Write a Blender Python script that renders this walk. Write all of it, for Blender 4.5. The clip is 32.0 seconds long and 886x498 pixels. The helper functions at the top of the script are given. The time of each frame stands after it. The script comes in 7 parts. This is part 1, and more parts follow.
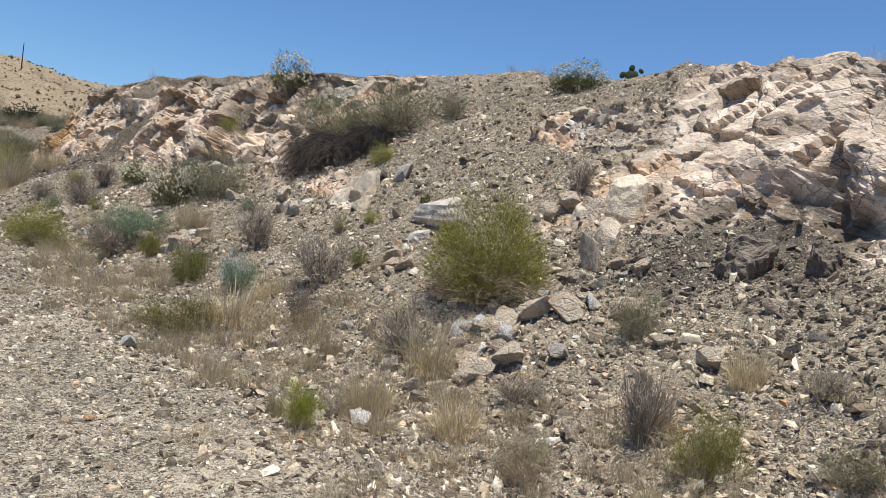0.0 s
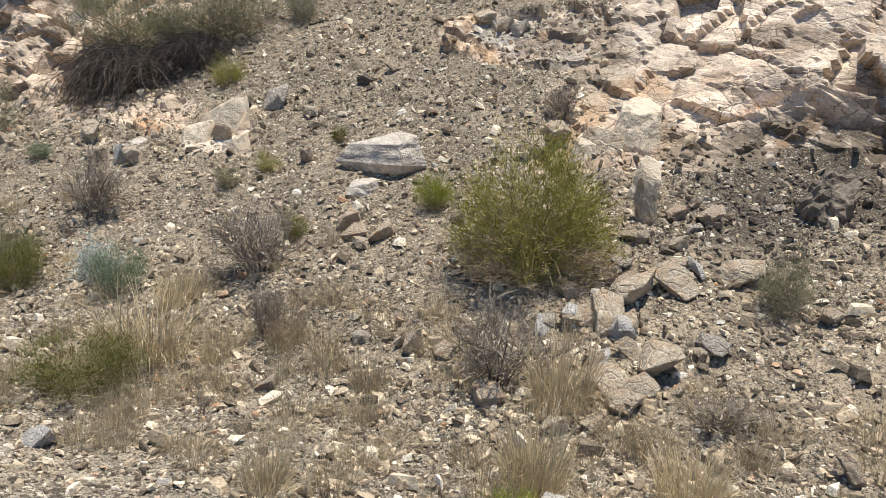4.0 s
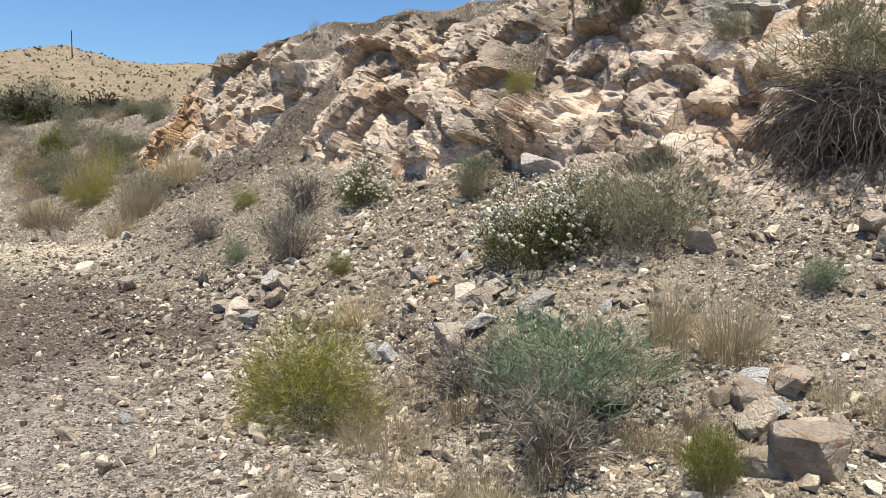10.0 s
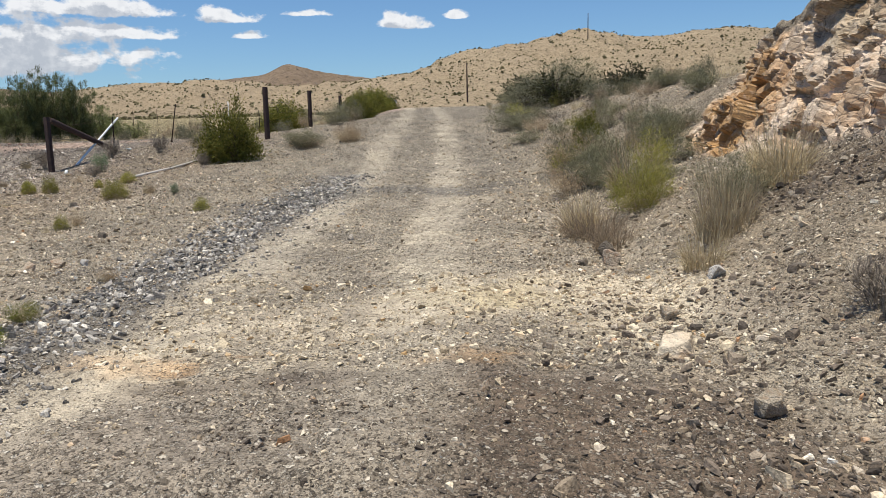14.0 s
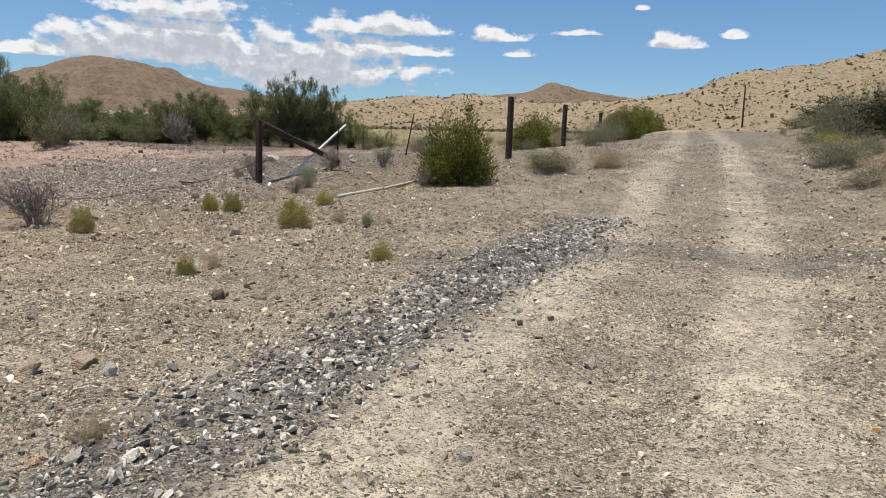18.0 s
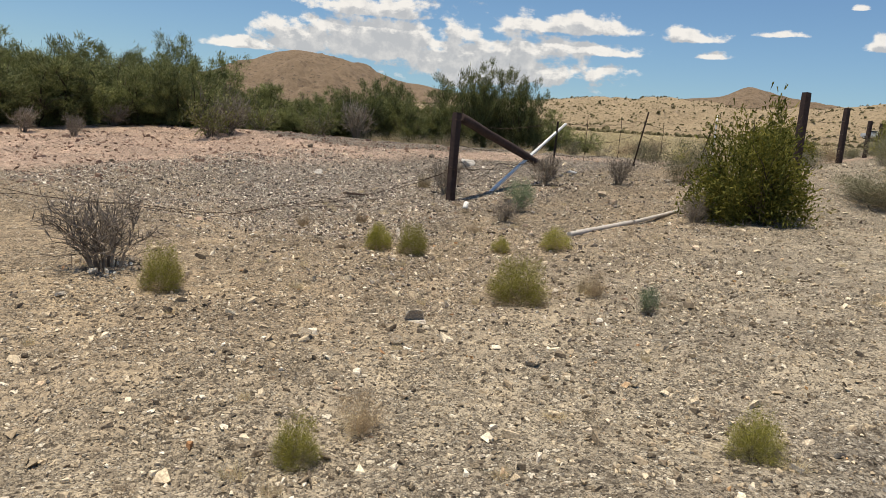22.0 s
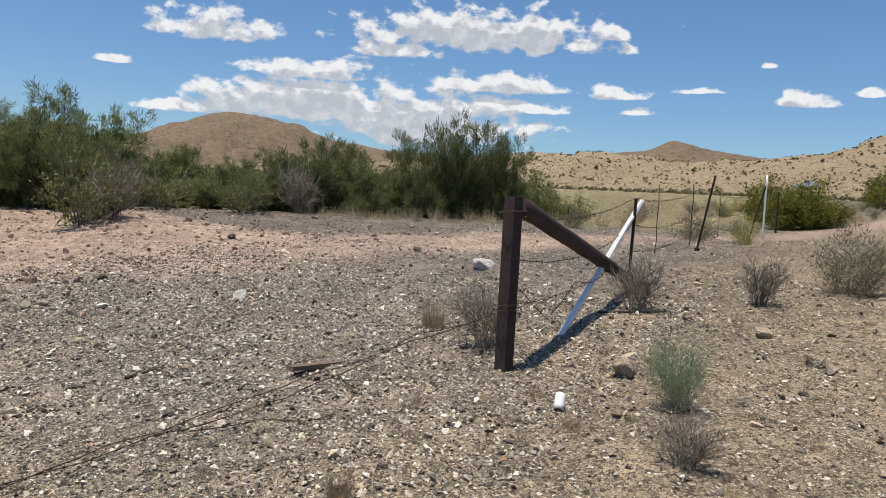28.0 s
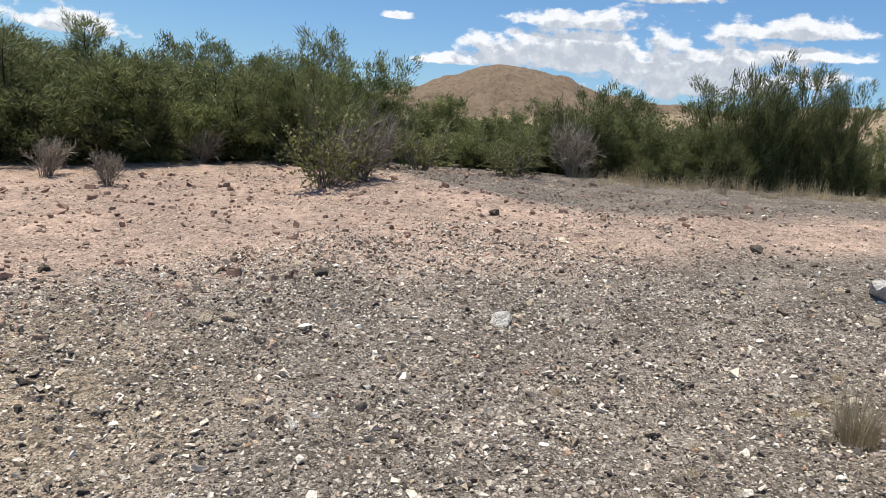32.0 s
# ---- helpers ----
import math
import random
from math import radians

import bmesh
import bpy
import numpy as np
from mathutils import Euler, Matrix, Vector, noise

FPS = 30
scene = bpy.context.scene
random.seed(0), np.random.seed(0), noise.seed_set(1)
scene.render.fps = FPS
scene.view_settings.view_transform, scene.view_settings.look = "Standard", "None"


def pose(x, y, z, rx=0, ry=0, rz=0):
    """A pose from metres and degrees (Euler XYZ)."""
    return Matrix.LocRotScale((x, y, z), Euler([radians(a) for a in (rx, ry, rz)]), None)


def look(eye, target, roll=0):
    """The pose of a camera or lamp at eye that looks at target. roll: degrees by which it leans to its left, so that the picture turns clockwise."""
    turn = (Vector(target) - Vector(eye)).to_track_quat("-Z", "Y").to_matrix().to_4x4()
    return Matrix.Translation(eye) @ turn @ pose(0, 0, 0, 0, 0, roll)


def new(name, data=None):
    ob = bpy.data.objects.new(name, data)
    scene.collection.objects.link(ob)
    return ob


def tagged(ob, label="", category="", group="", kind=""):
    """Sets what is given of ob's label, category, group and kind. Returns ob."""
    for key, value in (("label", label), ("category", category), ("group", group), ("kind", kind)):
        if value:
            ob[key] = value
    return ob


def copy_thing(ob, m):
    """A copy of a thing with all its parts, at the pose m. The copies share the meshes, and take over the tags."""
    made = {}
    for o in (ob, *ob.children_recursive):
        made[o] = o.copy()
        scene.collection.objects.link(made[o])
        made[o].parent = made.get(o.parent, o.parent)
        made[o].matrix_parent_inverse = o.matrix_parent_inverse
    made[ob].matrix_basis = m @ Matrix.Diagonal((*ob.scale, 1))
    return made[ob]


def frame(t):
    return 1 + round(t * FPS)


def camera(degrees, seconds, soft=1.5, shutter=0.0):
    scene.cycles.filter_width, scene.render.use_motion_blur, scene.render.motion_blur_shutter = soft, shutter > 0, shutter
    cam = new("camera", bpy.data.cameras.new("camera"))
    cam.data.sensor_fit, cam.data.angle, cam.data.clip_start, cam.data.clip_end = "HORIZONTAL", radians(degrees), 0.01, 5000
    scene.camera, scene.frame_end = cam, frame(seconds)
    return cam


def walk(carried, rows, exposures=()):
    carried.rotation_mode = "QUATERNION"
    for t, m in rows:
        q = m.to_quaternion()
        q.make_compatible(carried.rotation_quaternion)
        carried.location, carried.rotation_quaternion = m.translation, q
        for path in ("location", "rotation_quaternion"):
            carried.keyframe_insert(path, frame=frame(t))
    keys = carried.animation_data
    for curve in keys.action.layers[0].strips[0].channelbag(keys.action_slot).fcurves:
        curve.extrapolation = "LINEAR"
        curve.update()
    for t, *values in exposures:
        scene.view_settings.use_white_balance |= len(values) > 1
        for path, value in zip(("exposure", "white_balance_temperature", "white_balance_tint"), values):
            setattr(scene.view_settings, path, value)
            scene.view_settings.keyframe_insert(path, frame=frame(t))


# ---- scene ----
cam = camera(62.0, 32.0, soft=0.3)
PATH = [
    (0, (0.021, 0.04, 1.573), (0.018, 2.039, 1.505), 7.3),
    (0.5, (-0.187, 0.283, 1.598), (0.002, 2.27, 1.475), 7.3),
    (1, (-0.383, 0.602, 1.618), (-0.007, 2.565, 1.54), 6.8),
    (1.5, (-0.753, 0.808, 1.632), (-0.412, 2.776, 1.528), 4.2),
    (2, (-1.012, 1.056, 1.649), (-0.549, 2.994, 1.473), 4.6),
    (2.5, (-1.288, 1.352, 1.679), (-0.749, 3.271, 1.519), 5.1),
    (4.5, (-2.142, 2.315, 1.711), (-1.3, 4.11, 1.447), 4.0),
    (5, (-2.355, 2.534, 1.741), (-1.511, 4.331, 1.504), 4.3),
    (5.5, (-2.437, 2.847, 1.726), (-1.594, 4.649, 1.517), 4.3),
    (6, (-2.518, 3.12, 1.754), (-1.636, 4.905, 1.566), 3.9),
    (6.5, (-2.668, 3.4, 1.787), (-1.687, 5.137, 1.629), 3.1),
    (7, (-2.791, 3.665, 1.79), (-1.751, 5.369, 1.668), 2.6),
    (7.5, (-2.911, 4.032, 1.844), (-1.925, 5.769, 1.737), 2.5),
    (8, (-3.181, 4.391, 1.883), (-2.359, 6.211, 1.764), 2.5),
    (8.4, (-3.4, 4.658, 1.896), (-2.795, 6.56, 1.768), 2.4),
    (8.5, (-3.487, 4.728, 1.902), (-2.929, 6.644, 1.771), 2.2),
    (9, (-3.74, 5.139, 1.926), (-3.501, 7.119, 1.771), 1.9),
    (9.5, (-4.053, 5.495, 1.953), (-4.024, 7.485, 1.759), 1.7),
    (10, (-4.315, 5.831, 1.996), (-4.459, 7.813, 1.775), 1.6),
    (10.5, (-4.591, 6.218, 2.03), (-4.89, 8.181, 1.784), 1.2),
    (11, (-4.894, 6.586, 2.044), (-5.277, 8.528, 1.754), 0.2),
    (11.5, (-5.14, 7.023, 2.037), (-5.551, 8.952, 1.709), -0.3),
    (12, (-5.399, 7.491, 2.053), (-5.872, 9.404, 1.71), -1.0),
    (12.5, (-5.699, 7.868, 2.109), (-6.333, 9.737, 1.783), -1.8),
    (13, (-6.008, 8.286, 2.141), (-6.996, 10.0, 1.848), -1.3),
    (13.5, (-6.39, 8.589, 2.165), (-7.605, 10.149, 1.864), -1.6),
    (14, (-6.702, 8.878, 2.177), (-8.018, 10.352, 1.872), -1.4),
    (14.5, (-7.051, 9.252, 2.221), (-8.524, 10.583, 1.977), -0.6),
    (15, (-7.369, 9.624, 2.218), (-8.916, 10.863, 1.952), 0.5),
    (15.5, (-7.711, 10.065, 2.225), (-9.298, 11.229, 1.87), 2.5),
    (17.5, (-9.629, 11.504, 2.273), (-11.408, 12.37, 1.987), 0.0),
    (18, (-10.061, 11.805, 2.295), (-11.794, 12.77, 2.035), 1.9),
    (18.5, (-10.614, 12.07, 2.339), (-12.463, 12.788, 2.08), 0.8),
    (19, (-11.097, 12.294, 2.38), (-12.923, 13.072, 2.133), -0.3),
    (19.5, (-11.645, 12.466, 2.332), (-13.477, 13.226, 2.07), 2.1),
    (20, (-12.334, 12.503, 2.346), (-14.239, 13.085, 2.158), 1.9),
    (20.1, (-12.465, 12.516, 2.336), (-14.316, 13.26, 2.195), 1.1),
    (20.5, (-13.04, 12.704, 2.314), (-14.75, 13.695, 2.005), 6.3),
    (21, (-13.696, 12.716, 2.369), (-15.583, 13.31, 2.075), 4.9),
    (21.5, (-14.292, 12.775, 2.367), (-16.185, 13.315, 2.011), 3.7),
    (22, (-14.898, 12.872, 2.387), (-16.802, 13.413, 2.099), 4.6),
    (22.5, (-15.504, 12.915, 2.496), (-17.443, 13.387, 2.363), 1.7),
    (23, (-15.783, 12.907, 2.579), (-17.662, 13.533, 2.301), 3.9),
    (23.5, (-16.228, 12.962, 2.598), (-18.146, 13.441, 2.293), -0.4),
    (24, (-16.627, 12.92, 2.606), (-18.525, 13.494, 2.348), -1.2),
    (24.5, (-17.009, 12.881, 2.655), (-18.834, 13.667, 2.424), 1.5),
    (25, (-17.502, 12.943, 2.676), (-19.408, 13.535, 2.533), 0.5),
    (25.5, (-17.949, 12.946, 2.752), (-19.837, 13.595, 2.639), -0.5),
    (27.5, (-20.023, 13.585, 2.736), (-21.834, 14.429, 2.659), 4.0),
    (28, (-20.567, 13.57, 2.746), (-22.439, 14.263, 2.621), 3.2),
    (28.5, (-21.049, 13.604, 2.767), (-22.894, 14.353, 2.582), 2.3),
    (29, (-21.59, 13.631, 2.775), (-23.511, 14.147, 2.564), 3.1),
    (29.5, (-21.995, 13.55, 2.806), (-23.956, 13.871, 2.578), 1.9),
    (30, (-22.375, 13.538, 2.832), (-24.321, 13.953, 2.63), 3.6),
    (30.2, (-22.521, 13.535, 2.823), (-24.48, 13.875, 2.611), 4.4),
    (30.5, (-22.797, 13.588, 2.863), (-24.776, 13.733, 2.614), 3.9),
    (31, (-23.091, 13.553, 2.874), (-25.069, 13.531, 2.582), 1.5),
    (31.5, (-23.255, 13.568, 2.882), (-25.231, 13.561, 2.573), 0.7),
    (32, (-23.548, 13.77, 2.874), (-25.526, 13.793, 2.577), 4.8),
]
EXPOSURES = [(0, 0.25, 6150, 10), (2, 0.3, 6400, 10), (5, 0.32, 6350, 10), (8, 0.34, 6250, 10), (10, 0.4, 6250, 10), (12, 0.36, 6250, 10), (13, 0.24, 6250, 10), (14, 0.1, 6400, 10), (15, -0.12, 6500, 10),
             (18, 0.1, 6500, 10), (20, 0.08, 6700, 10), (22, 0.08, 7100, 10), (23.5, 0.06, 7100, 10), (25, 0.12, 6850, 10), (28, 0.08, 6500, 10), (30, 0.22, 6450, 10), (32, 0.24, 6350, 10)]
walk(cam, [(t, look(eye, target, roll)) for t, eye, target, roll in PATH], EXPOSURES)

# ---- world, sun ----
SUN_EL, SUN_AZ = 80.0, 190.0        # degrees; azimuth counted from +y towards -x
sun_dir = Vector((-math.sin(radians(SUN_AZ)) * math.cos(radians(SUN_EL)), math.cos(radians(SUN_AZ)) * math.cos(radians(SUN_EL)), math.sin(radians(SUN_EL))))
sun = new("sun", bpy.data.lights.new("sun", "SUN"))
sun.data.energy, sun.data.angle, sun.data.color = 5.0, radians(1.5), (1.0, 0.93, 0.79)
sun.matrix_world = Matrix.Translation((0, 0, 60)) @ sun_dir.to_track_quat("Z", "Y").to_matrix().to_4x4()


def link(tree, a, b):
    tree.links.new(a, b)


def node(tree, kind, **props):
    n = tree.nodes.new(kind)
    for key, value in props.items():
        if key in n.inputs:
            n.inputs[key].default_value = value
        elif key == "operation":
            n.operation = value
        elif key == "blend_type":
            n.blend_type = value
        elif key == "data_type":
            n.data_type = value
    return n


def math_node(tree, op, a, b=None, clamp=False):
    n = tree.nodes.new("ShaderNodeMath")
    n.operation, n.use_clamp = op, clamp
    for i, v in enumerate((a, b)):
        if v is None:
            continue
        if isinstance(v, (int, float)):
            n.inputs[i].default_value = v
        else:
            tree.links.new(v, n.inputs[i])
    return n.outputs[0]


# clouds: azimuth, elevation, half width, half height, all in degrees
CLOUDS = [(67.5, 12.9, 9.5, 1.7), (74, 11.6, 3.5, 0.9), (87.5, 11.8, 4.4, 1.1), (86.3, 6.9, 3.0, 1.4), (90.3, 5.9, 2.8, 0.5),
          (79.5, 7.3, 6.4, 2.0), (71.5, 6.4, 8.6, 2.5), (63.6, 7.6, 3.2, 0.6), (80.0, 9.4, 5.2, 0.9), (66.0, 9.2, 4.8, 0.8),
          (57.8, 13.1, 1.2, 0.6), (57.2, 8.8, 2.0, 0.6), (55.4, 7.5, 1.2, 0.3), (51.3, 9.1, 1.4, 0.3), (44.6, 8.4, 2.1, 0.6),
          (40.3, 8.8, 0.9, 0.3), (46.7, 10.8, 0.8, 0.25), (93.9, 8.7, 1.6, 0.3), (117, 5.6, 4.0, 0.8)]
cloud_group = bpy.data.node_groups.new("cloud_field", "ShaderNodeTree")
cloud_group.interface.new_socket("Place", in_out="INPUT", socket_type="NodeSocketVector")
cloud_group.interface.new_socket("Density", in_out="OUTPUT", socket_type="NodeSocketFloat")
g_in, g_out = cloud_group.nodes.new("NodeGroupInput"), cloud_group.nodes.new("NodeGroupOutput")
nearest = None
for az, el, w, h in CLOUDS:                                     # domed above, flat below
    off = node(cloud_group, "ShaderNodeVectorMath", operation="SUBTRACT")
    link(cloud_group, g_in.outputs[0], off.inputs[0])
    off.inputs[1].default_value = (az, el - 0.4 * h, 0)
    axes = cloud_group.nodes.new("ShaderNodeSeparateXYZ")
    link(cloud_group, off.outputs[0], axes.inputs[0])
    up = math_node(cloud_group, "MULTIPLY", math_node(cloud_group, "MAXIMUM", axes.outputs[1], 0.0), 1 / (1.4 * h))
    down = math_node(cloud_group, "MULTIPLY", math_node(cloud_group, "MINIMUM", axes.outputs[1], 0.0), 1 / (0.45 * h))
    wide = math_node(cloud_group, "MULTIPLY", axes.outputs[0], 1 / w)
    both = cloud_group.nodes.new("ShaderNodeCombineXYZ")
    link(cloud_group, wide, both.inputs[0])
    link(cloud_group, up, both.inputs[1])
    link(cloud_group, down, both.inputs[2])
    ln = node(cloud_group, "ShaderNodeVectorMath", operation="LENGTH")
    link(cloud_group, both.outputs[0], ln.inputs[0])
    nearest = ln.outputs["Value"] if nearest is None else math_node(cloud_group, "MINIMUM", nearest, ln.outputs["Value"])
squash = node(cloud_group, "ShaderNodeVectorMath", operation="MULTIPLY")
link(cloud_group, g_in.outputs[0], squash.inputs[0])
squash.inputs[1].default_value = (0.75, 1.15, 1.0)
puff = node(cloud_group, "ShaderNodeTexNoise", Scale=0.62, Detail=9.0, Roughness=0.56)
link(cloud_group, squash.outputs[0], puff.inputs["Vector"])
rough = math_node(cloud_group, "MULTIPLY", math_node(cloud_group, "SUBTRACT", puff.outputs[0], 0.5), 3.0)
edge = math_node(cloud_group, "SUBTRACT", 1.0, math_node(cloud_group, "ADD", nearest, rough))
ramp = cloud_group.nodes.new("ShaderNodeMapRange")
ramp.interpolation_type = "SMOOTHSTEP"
ramp.inputs["From Min"].default_value, ramp.inputs["From Max"].default_value = -0.12, 0.32
link(cloud_group, edge, ramp.inputs["Value"])
link(cloud_group, ramp.outputs[0], g_out.inputs[0])

world = bpy.data.worlds.new("desert_sky")
scene.world = world
world.use_nodes = True
wt = world.node_tree
wt.nodes.clear()
sky = wt.nodes.new("ShaderNodeTexSky")
sky.sky_type, sky.sun_disc = "NISHITA", False
sky.sun_elevation, sky.sun_rotation = radians(SUN_EL), -radians(SUN_AZ)
sky.air_density, sky.dust_density, sky.ozone_density = 1.0, 0.3, 3.5
coord = wt.nodes.new("ShaderNodeTexCoord")
sep = wt.nodes.new("ShaderNodeSeparateXYZ")
link(wt, coord.outputs["Generated"], sep.inputs[0])
az_deg = math_node(wt, "MULTIPLY", math_node(wt, "ARCTAN2", math_node(wt, "MULTIPLY", sep.outputs[0], -1.0), sep.outputs[1]), 57.29578)
el_deg = math_node(wt, "MULTIPLY", math_node(wt, "ARCSINE", sep.outputs[2]), 57.29578)
place = wt.nodes.new("ShaderNodeCombineXYZ")
link(wt, az_deg, place.inputs[0])
link(wt, el_deg, place.inputs[1])
cover = wt.nodes.new("ShaderNodeGroup")
cover.node_tree = cloud_group
link(wt, place.outputs[0], cover.inputs[0])
above = node(wt, "ShaderNodeVectorMath", operation="ADD")
link(wt, place.outputs[0], above.inputs[0])
above.inputs[1].default_value = (0.0, 0.8, 0)
over = wt.nodes.new("ShaderNodeGroup")
over.node_tree = cloud_group
link(wt, above.outputs[0], over.inputs[0])
tone = node(wt, "ShaderNodeMix", data_type="RGBA")
tone.inputs["A"].default_value, tone.inputs["B"].default_value = (9.4, 9.35, 9.3, 1), (5.2, 5.5, 6.0, 1)
billow = node(wt, "ShaderNodeTexNoise", Scale=0.9, Detail=6.0, Roughness=0.6)
link(wt, place.outputs[0], billow.inputs["Vector"])
lumps = math_node(wt, "MULTIPLY", math_node(wt, "SUBTRACT", billow.outputs[0], 0.5), 2.0)
link(wt, math_node(wt, "ADD", math_node(wt, "MULTIPLY", over.outputs[0], 0.9), lumps, clamp=True), tone.inputs["Factor"])
sky_mix = node(wt, "ShaderNodeMix", data_type="RGBA")
link(wt, math_node(wt, "MULTIPLY", cover.outputs[0], 0.93), sky_mix.inputs["Factor"])
haze = node(wt, "ShaderNodeMix", data_type="RGBA", blend_type="MULTIPLY")      # the deep blue of dry desert air
haze.inputs["Factor"].default_value, haze.inputs["B"].default_value = 1.0, (0.78, 0.975, 1.14, 1)
link(wt, sky.outputs[0], haze.inputs["A"])
link(wt, haze.outputs["Result"], sky_mix.inputs["A"])
link(wt, tone.outputs["Result"], sky_mix.inputs["B"])
back = node(wt, "ShaderNodeBackground", Strength=0.092)
link(wt, sky_mix.outputs["Result"], back.inputs["Color"])
w_out = wt.nodes.new("ShaderNodeOutputWorld")
link(wt, back.outputs[0], w_out.inputs[0])

# ---- materials ----
def base_material(name, rough=0.9):
    m = bpy.data.materials.new(name)
    m.use_nodes = True
    t = m.node_tree
    bsdf = t.nodes["Principled BSDF"]
    bsdf.inputs["Roughness"].default_value = rough
    bsdf.inputs["Specular IOR Level"].default_value = 0.25
    return m, t, bsdf


def ramp_node(t, fac, stops):
    r = t.nodes.new("ShaderNodeValToRGB")
    while len(r.color_ramp.elements) < len(stops):
        r.color_ramp.elements.new(0.5)
    for e, (p, c) in zip(r.color_ramp.elements, stops):
        e.position, e.color = p, (*c, 1)
    link(t, fac, r.inputs[0])
    return r.outputs[0]


def noise_tex(t, scale, detail=4.0, rough=0.55, vec=None):
    n = node(t, "ShaderNodeTexNoise", Scale=scale, Detail=detail, Roughness=rough)
    if vec is None:
        vec = t.nodes.new("ShaderNodeTexCoord").outputs["Object"]
    link(t, vec, n.inputs["Vector"])
    return n.outputs[0]


def mix_rgb(t, a, b, fac, mode="MIX"):
    n = node(t, "ShaderNodeMix", data_type="RGBA", blend_type=mode)
    for sock, v in (("Factor", fac), ("A", a), ("B", b)):
        if isinstance(v, (int, float)):
            n.inputs[sock].default_value = v
        elif isinstance(v, tuple):
            n.inputs[sock].default_value = (*v, 1)
        else:
            link(t, v, n.inputs[sock])
    return n.outputs["Result"]


def bump(t, bsdf, height, strength, distance):
    b = node(t, "ShaderNodeBump", Strength=strength, Distance=distance)
    link(t, height, b.inputs["Height"])
    link(t, b.outputs[0], bsdf.inputs["Normal"])


def plain(name, color, rough=0.8, var=0.25, scale=30.0, per_island=False, per_object=0.0, metallic=0.0, relief=0.0):
    """A surface with a grain, blotches and, if asked for, a tint of its own for each piece or thing."""
    m, t, b = base_material(name, rough)
    b.inputs["Metallic"].default_value = metallic
    n1, n2 = noise_tex(t, scale), noise_tex(t, scale * 0.17, 3.0)
    f = math_node(t, "ADD", math_node(t, "MULTIPLY", n1, 0.6), math_node(t, "MULTIPLY", n2, 0.4))
    lo, hi = tuple(c * (1 - var) for c in color), tuple(min(1, c * (1 + var)) for c in color)
    col = ramp_node(t, f, [(0.25, lo), (0.75, hi)])
    if per_island:
        rnd = t.nodes.new("ShaderNodeNewGeometry").outputs["Random Per Island"]
        col = mix_rgb(t, col, ramp_node(t, rnd, [(0.0, (0.55, 0.55, 0.55)), (1.0, (1.4, 1.35, 1.25))]), 1.0, "MULTIPLY")
    if per_object:
        rnd = t.nodes.new("ShaderNodeObjectInfo").outputs["Random"]
        k = per_object
        col = mix_rgb(t, col, ramp_node(t, rnd, [(0.0, (1 - k, 1 - k, 1 - k)), (1.0, (1 + k, 1 + k * 0.9, 1 + k * 0.6))]), 1.0, "MULTIPLY")
    link(t, col, b.inputs["Base Color"])
    if relief:
        bump(t, b, n1, 0.6, relief)
    return m


